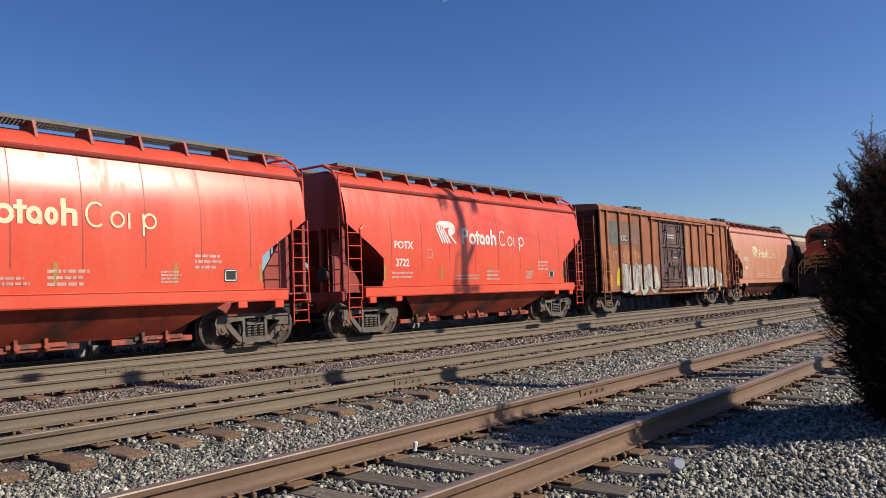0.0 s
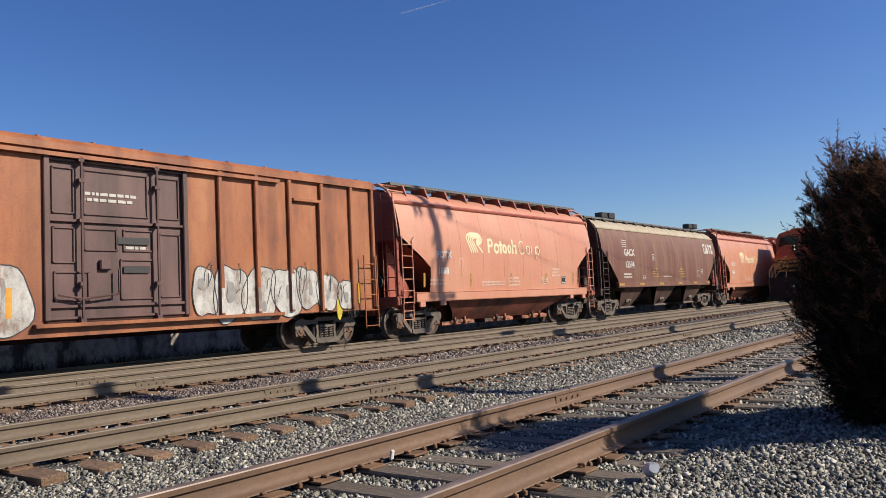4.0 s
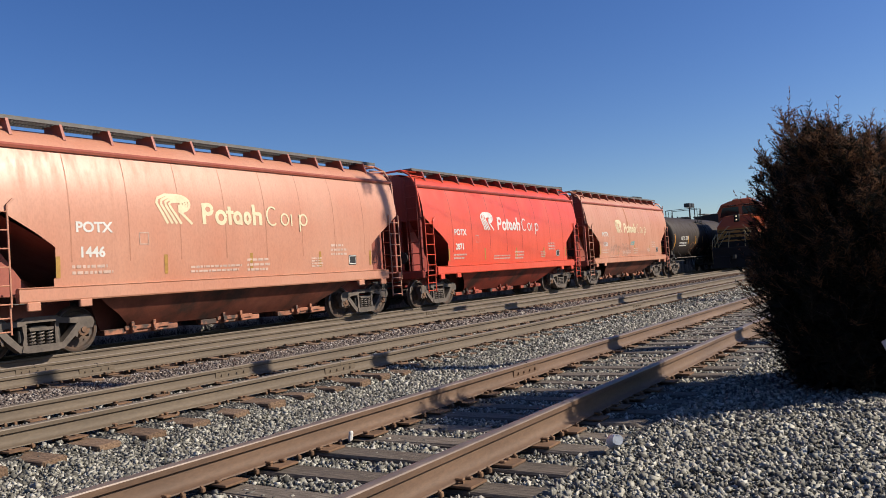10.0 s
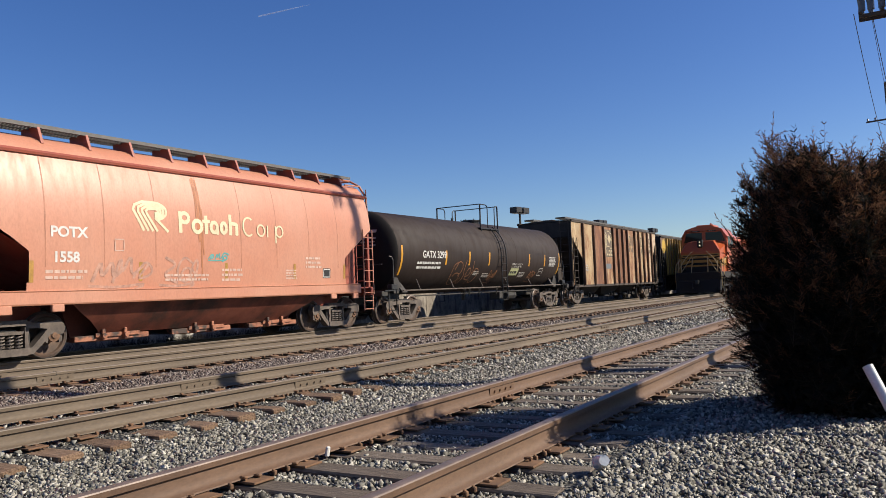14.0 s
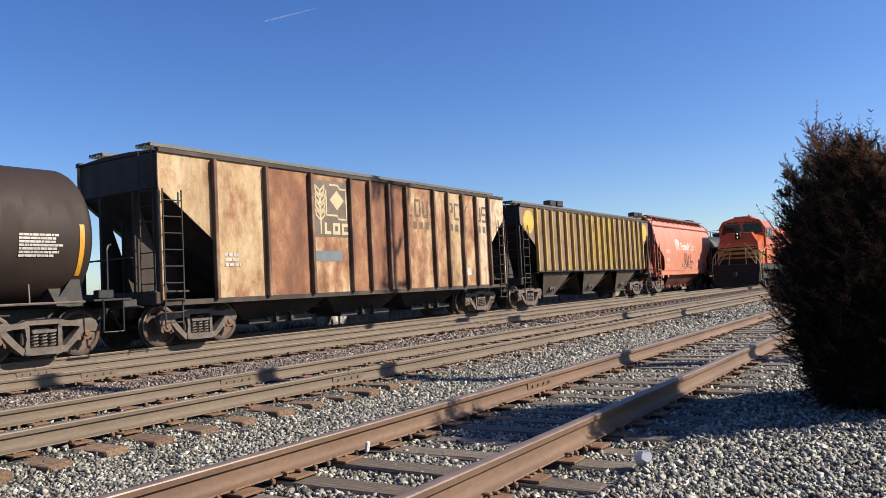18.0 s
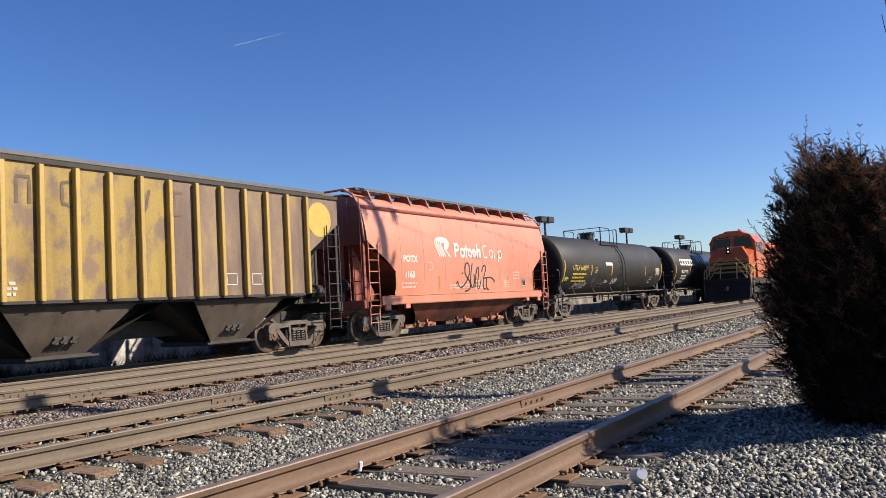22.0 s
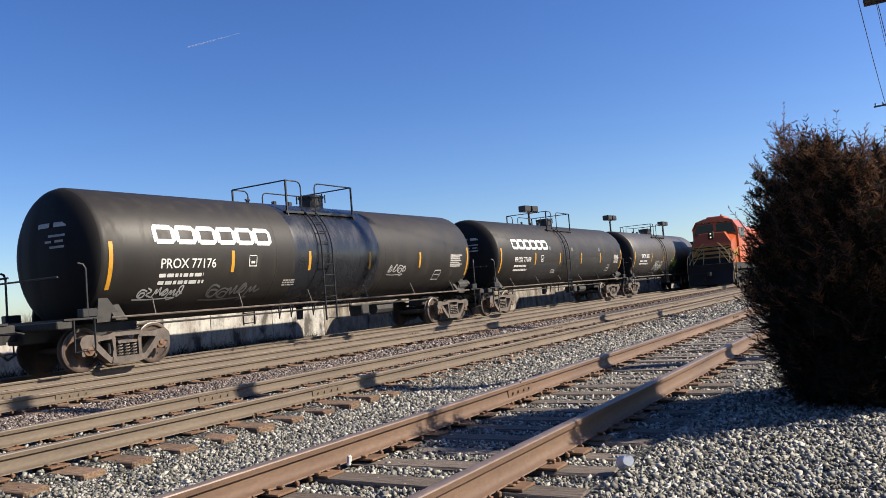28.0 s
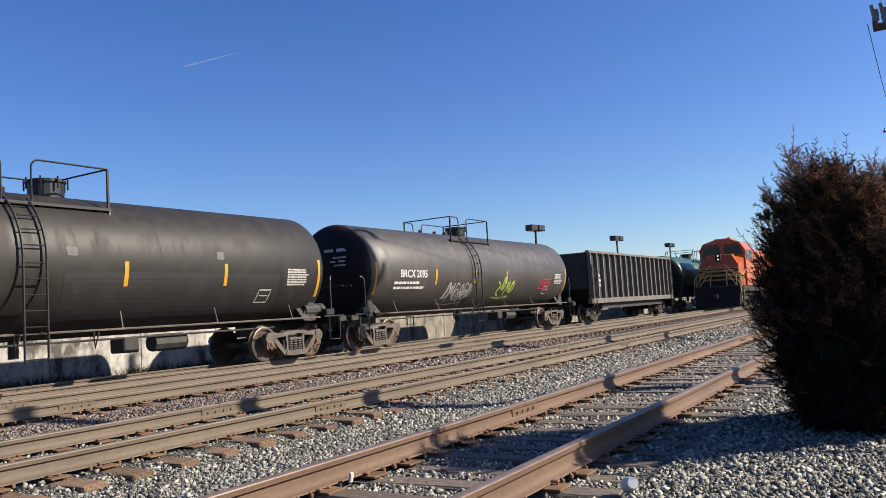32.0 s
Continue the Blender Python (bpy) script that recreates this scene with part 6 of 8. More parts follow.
# belly tones: grimy body paint with the underside's shade painted in
BELLY_RED = rusted("grimy red belly paint with shade in it", (0.44, 0.062, 0.034), (0.12, 0.04, 0.028), (0.52, 0.085, 0.045), (0.36, 0.48, 0.66), 0.6, 3.0)
BELLY_PINK = rusted("grimy brick belly paint with shade in it", (0.3, 0.085, 0.05), (0.09, 0.045, 0.034), (0.4, 0.13, 0.078), (0.38, 0.52, 0.68), 0.65, 5.0)
GATE_RED = rusted("oily red gate steel", (0.42, 0.07, 0.035), (0.07, 0.045, 0.035), (0.5, 0.1, 0.05), (0.42, 0.5, 0.66), 0.6, 1.0, (1.5, 1.5, 1.5))
GATE_PINK = rusted("oily salmon gate steel", (0.45, 0.17, 0.09), (0.07, 0.045, 0.035), (0.52, 0.22, 0.13), (0.42, 0.5, 0.66), 0.6, 2.0, (1.5, 1.5, 1.5))
# near-black heads: the shade on the tank's ends is put into the paint
TANK_HEAD = paint("tank head paint darkened for shade", (0.013, 0.012, 0.012), (0.02, 0.018, 0.017), (0.03, 0.027, 0.025), 0.7, 0.4, 0.4, 0.0, 4.0)
TANK_HEAD.node_tree.nodes["Principled BSDF"].inputs["Specular IOR Level"].default_value = 0.2
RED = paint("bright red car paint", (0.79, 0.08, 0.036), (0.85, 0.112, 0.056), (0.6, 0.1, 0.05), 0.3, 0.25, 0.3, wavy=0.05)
# trim red that also puts the shade of the recessed ends into paint
RED_IN = paint("dark red trim and shaded-end paint", (0.3, 0.035, 0.022), (0.36, 0.05, 0.03), (0.15, 0.04, 0.03), 0.5, 0.4)
PINK = paint("faded salmon car paint", (0.61, 0.247, 0.148), (0.66, 0.33, 0.218), (0.5, 0.215, 0.13), 0.41, 0.4, 0.4, 0.0, 5.0, wavy=0.05)
PINK_B = paint("faded coral car paint", (0.66, 0.225, 0.135), (0.69, 0.3, 0.2), (0.51, 0.2, 0.125), 0.4, 0.3, 0.4, 0.0, 9.0, wavy=0.05)
# brick trim; on the recessed ends it is salmon with shade painted in
PINK_IN = paint("dull brick trim and shaded-end paint", (0.36, 0.075, 0.045), (0.42, 0.12, 0.075), (0.2, 0.06, 0.045), 0.5, 0.4)
BROWN = paint("grimy brown car paint", (0.148, 0.038, 0.023), (0.18, 0.076, 0.046), (0.28, 0.185, 0.115), 0.62, 0.65, 0.4, 0.0, 2.0, wet=0.46)
BROWN_TOP = paint("bleached tan car paint", (0.42, 0.35, 0.24), (0.5, 0.43, 0.31), (0.26, 0.18, 0.12), 0.6, 0.5)
# for ends and end frames, with their shade put into the brown
BROWN_DARK = paint("brown car paint darkened for shade", (0.055, 0.032, 0.025), (0.09, 0.056, 0.045), (0.045, 0.034, 0.028), 0.75, 0.4)
BOX = rusted("rust-orange boxcar paint", (0.39, 0.125, 0.042), (0.27, 0.085, 0.034), (0.47, 0.18, 0.07), (0.4, 0.5, 0.68), 0.6, 0.0, (0.7, 0.7, 0.3), 0.35)
# boxcar rust made darker: the end walls' shade is part of this colour
BOX_END = rusted("rust boxcar end paint darkened for shade", (0.11, 0.032, 0.02), (0.07, 0.024, 0.016), (0.14, 0.044, 0.026), (0.4, 0.5, 0.68), 0.7)
DOOR = rusted("maroon door paint", (0.13, 0.065, 0.06), (0.09, 0.045, 0.04), (0.17, 0.09, 0.08), (0.4, 0.5, 0.66), 0.6)
RUST_A = rusted("rust-eaten cream paint", (0.43, 0.23, 0.11), (0.22, 0.085, 0.042), (0.6, 0.44, 0.26), (0.36, 0.5, 0.62), 0.75, 1.0, (1.5, 1.5, 0.8), 0.4, 7.0)
RUST_B = rusted("deep rust", (0.29, 0.12, 0.056), (0.17, 0.068, 0.036), (0.42, 0.22, 0.11), (0.34, 0.5, 0.68), 0.8, 4.0, (1.5, 1.5, 0.8), 0.5, 7.0)
RUST_D = rusted("bleached cream paint with rust", (0.6, 0.45, 0.29), (0.3, 0.13, 0.06), (0.7, 0.55, 0.38), (0.26, 0.38, 0.6), 0.75, 11.0, (1.9, 1.9, 0.5), 0.6, 7.0)
RUST_C = rusted("cream paint with rust", (0.49, 0.33, 0.17), (0.3, 0.13, 0.06), (0.62, 0.47, 0.28), (0.34, 0.47, 0.64), 0.75, 7.0, (1.5, 1.5, 0.8), 0.45, 7.0)
RIB_RUST = rusted("rusty brown rib", (0.2, 0.105, 0.06), (0.1, 0.05, 0.03), (0.36, 0.23, 0.13), (0.4, 0.54, 0.66), 0.75, 3.0, (1.0, 1.0, 0.6))
GRIME = rusted("grimy brown end steel", (0.06, 0.044, 0.035), (0.035, 0.026, 0.021), (0.1, 0.072, 0.055), (0.36, 0.5, 0.66), 0.85, 2.0)
SOOT = flat("sooty black-brown steel", (0.045, 0.036, 0.03), 0.75, 0, 0.45, 3)
YEL_A = rusted("brown-stained ochre paint", (0.255, 0.165, 0.11), (0.195, 0.125, 0.085), (0.34, 0.235, 0.09), (0.42, 0.55, 0.7), 0.65, 2.0, (1.4, 1.4, 0.5))
YEL_B = rusted("worn yellow paint", (0.28, 0.183, 0.118), (0.22, 0.142, 0.095), (0.38, 0.265, 0.095), (0.38, 0.52, 0.66), 0.65, 6.0, (1.4, 1.4, 0.5))
YEL_C = rusted("brown paint with yellow overspray", (0.39, 0.258, 0.055), (0.24, 0.153, 0.09), (0.42, 0.28, 0.056), (0.4, 0.5, 0.62), 0.65, 9.0, (1.6, 1.6, 1.0))
YEL_RIB = paint("yellow rib paint", (0.56, 0.36, 0.07), (0.48, 0.32, 0.09), (0.26, 0.175, 0.07), 0.5, 0.5)
TANK_BLACK = paint("dusty black tank paint", (0.026, 0.023, 0.02), (0.038, 0.033, 0.028), (0.056, 0.047, 0.039), 0.5, 0.4, 0.4, 0.0, 1.0)
TANK_BROWN = paint("brown-black tank paint", (0.026, 0.0155, 0.0118), (0.036, 0.022, 0.017), (0.047, 0.032, 0.025), 0.65, 0.35, 0.4, 0.0, 6.0)
for m in (TANK_BLACK, TANK_BROWN):
    m.node_tree.nodes["Principled BSDF"].inputs["Specular IOR Level"].default_value = 0.3
TANK_GREY = paint("grey-black tank paint", (0.05, 0.044, 0.039), (0.078, 0.069, 0.06), (0.11, 0.094, 0.08), 0.45, 0.45, 0.4, 0.0, 8.0)
TANK_GREEN = paint("dark green tank paint", (0.02, 0.09, 0.055), (0.03, 0.11, 0.07), (0.05, 0.07, 0.05), 0.35, 0.4)
# side sheets near black: the shadow between the posts is in the colour
GON = paint("gondola paint darkened for shade between posts", (0.02, 0.019, 0.018), (0.03, 0.028, 0.026), (0.05, 0.045, 0.04), 0.75, 0.5)
GON_RIB = paint("grey-brown gondola post paint", (0.16, 0.14, 0.125), (0.22, 0.19, 0.17), (0.1, 0.085, 0.075), 0.6, 0.5)

TRAIN = []
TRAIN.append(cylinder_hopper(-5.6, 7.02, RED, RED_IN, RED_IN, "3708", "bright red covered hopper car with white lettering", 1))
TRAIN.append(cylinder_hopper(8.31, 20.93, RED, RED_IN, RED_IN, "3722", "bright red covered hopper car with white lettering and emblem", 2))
TRAIN.append(boxcar(22.43, 37.63, BOX, DOOR, flat("dark red-brown steel", (0.055, 0.019, 0.012), 0.95, 0, 0.45, 3), "rust-orange boxcar with a maroon door and sprayed lettering shapes"))
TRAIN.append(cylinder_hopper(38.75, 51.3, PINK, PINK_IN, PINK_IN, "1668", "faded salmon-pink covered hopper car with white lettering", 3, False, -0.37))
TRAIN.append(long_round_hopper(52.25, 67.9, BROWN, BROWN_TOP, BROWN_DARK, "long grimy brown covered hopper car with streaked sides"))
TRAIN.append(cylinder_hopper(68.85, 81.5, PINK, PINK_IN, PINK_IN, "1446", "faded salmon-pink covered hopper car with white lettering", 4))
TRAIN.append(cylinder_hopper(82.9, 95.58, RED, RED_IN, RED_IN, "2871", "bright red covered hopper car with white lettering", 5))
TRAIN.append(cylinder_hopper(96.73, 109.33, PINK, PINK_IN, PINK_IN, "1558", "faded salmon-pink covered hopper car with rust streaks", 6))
TRAIN.append(tank_car(111.14, 125.02, TANK_BROWN, TANK_BROWN, "brown-black tank car with amber strips and sprayed scrawls", "GATX 3299", "gatx", 7, (114.1, 115.9, 117.58, 121.52, 123.26), M_WHITE, (117.72, 118.38, 119.02, 119.3), (118.8, 0.1)))
c10_ribs = [128.3, 129.95, 131.59, 133.24, 134.11, 135.05, 135.97, 137.55, 138.42, 139.38, 140.32, 141.24]
c10 = ribbed_hopper(126.8, 142.5, [RUST_C, RUST_C, RUST_B, RUST_A, RUST_B, RUST_B, RUST_B, RUST_A, RUST_A, RUST_C, RUST_A, RUST_D, RUST_D], RIB_RUST, GRIME, "rusty cream covered hopper car with dark ribs and a wheat emblem", c10_ribs, 1.03, 4.28, 3, 8, M_GRATE, "rust")
TRAIN.append(c10)
c11_ribs = [145.27 + (158.56 - 145.27) * i / 18 for i in range(19)]
c11 = ribbed_hopper(143.9, 159.92, [YEL_B, YEL_A, YEL_B, YEL_A, YEL_A, YEL_B, YEL_A, YEL_B, YEL_C, YEL_C, YEL_C, YEL_C, YEL_C, YEL_A, YEL_B, YEL_A, YEL_A, YEL_B, YEL_A, YEL_A], YEL_RIB, SOOT, "brown and yellow ribbed covered hopper car with yellow discs", c11_ribs, 1.5, 4.12, 3, 9, M_GRATE, "yellow")
TRAIN.append(c11)
TRAIN.append(cylinder_hopper(161.15, 173.75, PINK_B, PINK_IN, PINK_IN, "1163", "faded coral covered hopper car with a black sprayed scrawl", 10, True))
TRAIN.append(tank_car(175.85, 190.7, TANK_BLACK, TANK_BLACK, "dusty black tank car with yellow lettering and scrawls", "UTLX 666697", "utlx", 11, (179.15, 182.0, 187.57), flat("yellow stencil paint", (0.7, 0.5, 0.05), 0.6, 0, 0.2, 5), (181.87, 183.23, 183.81, 184.34), (182.54, 0.34)))
TRAIN.append(tank_car(193.95, 209.05, TANK_BLACK, TANK_BLACK, "dusty black tank car with a white name and sprayed scrawls", "PROX 77176", "procor", 12, (197.35, 200.19, 202.97, 205.8), M_WHITE, (199.92, 200.53, 201.13, 202.85), (202.16, 0.34)))
TRAIN.append(tank_car(211.86, 226.88, TANK_BLACK, TANK_BLACK, "dusty black tank car with a white name", "PROX 77109", "procor", 13, (215.2, 218.0, 220.75, 223.5), M_WHITE, (217.8, 218.4, 219.0, 220.69), (219.93, 0.34)))
TRAIN.append(tank_car(229.56, 244.4, TANK_GREY, TANK_GREY, "grey-black tank car with coloured sprayed scrawls", "BRCX 2095", "brcx", 14, (233.05, 235.8, 238.4), M_WHITE, (234.95, 235.55, 236.15, 237.83), (237.1, 0.34)))
TRAIN.append(gondola(247.5, 262.27, GON, GON_RIB, SOOT, "black open gondola car with grey-brown side posts"))
TRAIN.append(tank_car(265.7, 279.2, TANK_GREEN, TANK_GREEN, "dark green tank car", "", "plain", 15, (268.7, 272.2), M_WHITE, (270.8, 271.4, 272.0, 273.7), (272.9, 0.34)))
TRAIN.append(tank_car(283.1, 296.7, TANK_BLACK, TANK_BLACK, "dusty black tank car", "", "plain", 16, (287.0, 291.0), M_WHITE, (288.2, 288.8, 289.4, 291.1), (290.3, 0.34)))

# marks that single cars carry
c10w = lambda z: 1.476
X = lambda u: u - 134.65
EMB = flat("dark emblem panel", (0.17, 0.125, 0.09), 0.7, 0, 0.4, 3)
CREAM = flat("cream emblem paint", (0.62, 0.5, 0.3), 0.7, 0, 0.25, 4)
car = c10[0]
marks(car, [(blocks([(0, 1.5, 0, 1.55)]), X(131.68), 2.55)], c10w, EMB, "emblem_panel", "dark worn emblem panel")
marks(car, [(([(0.3, 0), (0.6, 0.28), (0.3, 0.56), (0.0, 0.28)], [(0, 1, 2, 3)]), X(132.4), 3.3), (ribbon([(0, 0.9), (0, 0.2), (0.45, 0.2), (0.5, 0.1), (0.85, 0.1), (0.85, 0.95), (0.6, 0.95), (0.5, 1.05), (0.15, 1.05)], 0.05), X(132.25), 2.95),
            (blocks([(0.0, 0.05, 0, 0.75)]), X(131.98), 2.62), *[(ribbon([(0, 0), (s * 0.17, 0.14), (s * 0.19, 0.3), (0.02 * s, 0.16), (0, 0.0)], 0.045), X(132.0), 3.0 + 0.22 * k) for k in range(4) for s in (-1, 1)],
            (blocks([(0, 0.09, 0, 0.32), (0.09, 0.26, 0, 0.09), (0.34, 0.64, 0, 0.09), (0.34, 0.64, 0.23, 0.32), (0.34, 0.43, 0.09, 0.23), (0.55, 0.64, 0.09, 0.23), (0.72, 1.0, 0, 0.09), (0.72, 0.81, 0.09, 0.23), (0.72, 1.0, 0.23, 0.32)]), X(132.15), 2.62)], lambda z: 1.48, CREAM, "emblem", "cream wheat-ear and diamond emblem")
marks(car, [(blocks([(0, 1.1, 0, 0.28)]), X(131.75), 1.88)], c10w, flat("blue-grey patch", (0.16, 0.19, 0.22), 0.7, 0, 0.2, 3), "paint_patch", "blue-grey painted-out patch")
old = flat("ghost of old lettering", (0.17, 0.12, 0.08), 0.8, 0, 0.3, 4)
GHOSTS = [(136.1, ((0, 0.5), (0, 0), (0.25, 0))), (136.55, ((0, 0), (0, 0.5), (0.26, 0.5), (0.26, 0), (0, 0))), (137.0, ((0, 0.5), (0, 0), (0.26, 0), (0.26, 0.5))),
          (138.55, ((0, 0), (0, 0.5), (0.25, 0.5), (0.25, 0.25), (0, 0.25))), (138.95, ((0.25, 0), (0, 0), (0, 0.5), (0.25, 0.5))), (139.5, ((0, 0.5), (0.13, 0.25), (0.26, 0.5))),
          (140.45, ((0, 0.5), (0, 0), (0.26, 0), (0.26, 0.5))), (140.85, ((0, 0), (0.26, 0), (0.26, 0.25), (0, 0.25), (0, 0.5), (0.26, 0.5)))]
marks(car, [(ribbon(list(q), 0.09), X(u), 3.35) for u, q in GHOSTS] + [(blocks([(0, 0.2, 0, 0.24)]), X(u), 2.92) for u in (136.4, 136.75, 137.1, 138.6, 138.95, 139.5, 140.5, 140.85)],
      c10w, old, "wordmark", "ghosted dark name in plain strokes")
marks(car, [(blocks([(0, 0.34, 0, 0.26)]), X(139.55), 1.4), (lines_of_bars(0.5, 3, 0.12, 0.07, 4), X(128.6), 2.0)], lambda z: 1.48, M_WHITE_OLD, "small_print")
car = c11[0]
disc = [(0.48 * math.cos(2 * math.pi * i / 28), 0.48 * math.sin(2 * math.pi * i / 28)) for i in range(28)]
marks(car, [((disc, [tuple(range(28))]), 159.15 - 151.91, 3.5), ((disc, [tuple(range(28))]), 144.66 - 151.91, 3.5)], lambda z: 1.477, flat("yellow disc paint", (0.66, 0.44, 0.08), 0.6, 0, 0.15, 4), "disc", "plain yellow disc")
for u, q in ((150.75, ((0, 0), (0, 0.5), (0.25, 0.5), (0.25, 0))), (151.65, ((0.27, 0.42), (0.2, 0.5), (0, 0.45), (0, 0.05), (0.26, 0), (0.26, 0.22))), (152.65, ((0, 0), (0, 0.5))), (153.4, ((0, 0.5), (0.12, 0), (0.25, 0.5))), (154.3, ((0.22, 0), (0, 0), (0, 0.5), (0.22, 0.5)))):
    marks(car, [(ribbon(list(q), 0.07), u - 151.91, 3.32)], lambda z: 1.477, old, "ghost_mark", "ghosted dark stroke")
marks(car, [(ribbon([(0, 0), (0.32, 0), (0.32, 0.26), (0, 0.26), (0, 0)], 0.03), u - 151.91, 1.75) for u in (155.75, 156.57)] + [(lines_of_bars(0.5, 3, 0.1, 0.06, 3), 150.3 - 151.91, 1.8)], lambda z: 1.478, M_WHITE_OLD, "small_print")

gw = lambda z: math.sqrt(max(0.05, 1.45 ** 2 - (z - 2.4) ** 2)) + 0.004
tw = lambda z: math.sqrt(max(0.05, TANK_R ** 2 - (z - TANK_Z) ** 2)) + 0.004
SILVER = flat("silver sprayed paint", (0.5, 0.5, 0.48), 0.6, 0, 0.2, 6)
ORANGE_T = flat("rusty orange sprayed paint", (0.3, 0.13, 0.055), 0.6, 0, 0.3, 6)
GHOST = flat("ghost-grey sprayed paint", (0.13, 0.125, 0.12), 0.6, 0, 0.2, 6)
LIME = flat("lime sprayed paint", (0.45, 0.6, 0.1), 0.6, 0, 0.2, 6)
MAGENTA = flat("red-pink sprayed paint", (0.5, 0.05, 0.08), 0.6, 0, 0.2, 6)


def scrawls(k, pieces):
    car, mid = TRAIN[k]
    for mat, lab, u, z, w, h, n, sw, seed in pieces:
        marks(car, [(q, u - mid, z) for q in scrawl(w, h, n, sw, seed)], gw if k == 8 else tw, mat, "spray_scrawl", lab)


BUBBLES = [((0.15, 0.92), (0.02, 0.78), (0.0, 0.4), (0.05, 0.06), (0.2, 0.02), (0.34, 0.2), (0.31, 0.46), (0.15, 0.5), (0.09, 0.34)), ((0.09, 0.6), (0.18, 0.97), (0.33, 0.9), (0.36, 0.58), (0.27, 0.36)),
           ((0.46, 1.0), (0.41, 0.62), (0.5, 0.32), (0.44, 0.06), (0.34, 0.1), (0.4, 0.3)), ((0.55, 0.34), (0.67, 0.38), (0.69, 0.62), (0.6, 0.72), (0.53, 0.5), (0.57, 0.22), (0.71, 0.22)),
           ((0.73, 0.98), (0.76, 0.5), (0.7, 0.04)), ((0.76, 0.45), (0.86, 0.72), (0.99, 0.6), (0.97, 0.22), (0.83, 0.04), (0.78, 0.2))]
car, mid = TRAIN[8]
marks(car, [(ribbon(smoothed([(2.15 * x, 0.92 * z) for x, z in q], 3), 0.035), 114.7 - mid, 1.22) for q in BUBBLES], gw, ORANGE_T, "spray_scrawl", "rusty orange sprayed outline of rounded loops")
marks(car, [(lines_of_bars(0.6, 3, 0.06, 0.035, 4), 117.25 - mid, 1.62), (lines_of_bars(0.62, 4, 0.06, 0.035, 6), 120.72 - mid, 1.66), (letters("FIBERGLASS INSULATION", 0.075, 0.9, 0.006), 119.76 - mid, 1.99), (letters("DO NOT EXCEED 400F", 0.075, 0.9, 0.006), 119.76 - mid, 1.89)], gw, M_WHITE_OLD, "small_print")
marks(car, [(blocks([(0, 0.8, 0, 0.3)]), 119.74 - mid, 1.56)], gw, flat("yellow-green placard", (0.5, 0.52, 0.28), 0.7, 0, 0.25, 6), "placard", "pale yellow-green placard")
marks(car, [(lines_of_bars(0.7, 1, 0.1, 0.1, 9), 119.79 - mid, 1.64)], lambda z: gw(z) + 0.003, M_BLACK, "small_print")
scrawls(8, [(ORANGE_T, "rusty orange sprayed scrawl", 117.8, 1.33, 0.65, 0.5, 4, 0.03, 5), (ORANGE_T, "rusty orange sprayed scrawl", 121.77, 1.34, 0.7, 0.5, 4, 0.03, 7)])
scrawls(12, [(SILVER, "white sprayed scrawl", 177.3, 1.4, 1.6, 0.26, 6, 0.03, 2), (GHOST, "faint grey sprayed scrawl", 180.0, 1.43, 1.3, 0.36, 4, 0.04, 4), (SILVER, "white sprayed scrawl", 182.15, 1.58, 0.8, 0.24, 3, 0.045, 6), (LIME, "lime sprayed tag", 175.93, 1.76, 0.42, 0.18, 3, 0.03, 9), (GHOST, "faint grey sprayed scrawl", 179.45, 1.45, 0.35, 0.42, 2, 0.03, 11)])
car, mid = TRAIN[12]
marks(car, [(blocks([(0.04, 0.99, 0, 0.12)]), 181.06 - mid, 2.5), (ribbon([(0, 0.03), (1.0, 0.03), (1.05, 0.09), (1.0, 0.15), (0, 0.15)], 0.02), 181.06 - mid, 2.44)], tw, M_WHITE, "name_panel", "white name drawn as a plain bar")
scrawls(13, [(SILVER, "pale sprayed scrawl", 194.73, 1.44, 1.25, 0.26, 6, 0.032, 3), (GHOST, "faint grey sprayed scrawl", 196.65, 1.36, 1.7, 0.36, 5, 0.045, 5), (SILVER, "white sprayed scrawl", 203.97, 1.78, 1.0, 0.34, 4, 0.03, 7)])
car, mid = TRAIN[13]
FRESH = paint("fresh black band", (0.018, 0.02, 0.026), (0.025, 0.028, 0.034), (0.03, 0.03, 0.032), 0.25, 0.2)
m = Mesh()
m.lathe([(199.6 - mid, TANK_R), (199.65 - mid, TANK_R + 0.003), (203.4 - mid, TANK_R + 0.003), (203.45 - mid, TANK_R)], 48, "x", (0, 0, TANK_Z))
part("painted_band", m, FRESH, car, "band of fresh glossy black paint", smooth=50)
# repainted patches on the third black tank
car, mid = TRAIN[14]
OVERPAINT = paint("matt black overpaint", (0.02, 0.019, 0.018), (0.028, 0.026, 0.024), (0.045, 0.04, 0.035), 0.6, 0.3)
PRIMER = flat("grey primer patch", (0.16, 0.155, 0.15), 0.7, 0, 0.3, 5)
for u, w, z, h in ((214.6, 3.25, 1.3, 0.76), (219.35, 6.0, 1.3, 0.96)):
    marks(car, [(blocks([(0, w, 0, h)]), u - mid, z)], lambda z: tw(z) - 0.007, OVERPAINT, "paint_patch", "dull black overpainted patch")
for u, w, z, h in ((216.75, 0.2, 2.6, 0.18), (219.4, 0.24, 2.57, 0.18), (223.23, 0.22, 2.58, 0.19)):
    marks(car, [(blocks([(0, w, 0, h)]), u - mid, z)], lambda z: tw(z) - 0.005, PRIMER, "paint_patch", "grey primer patch")
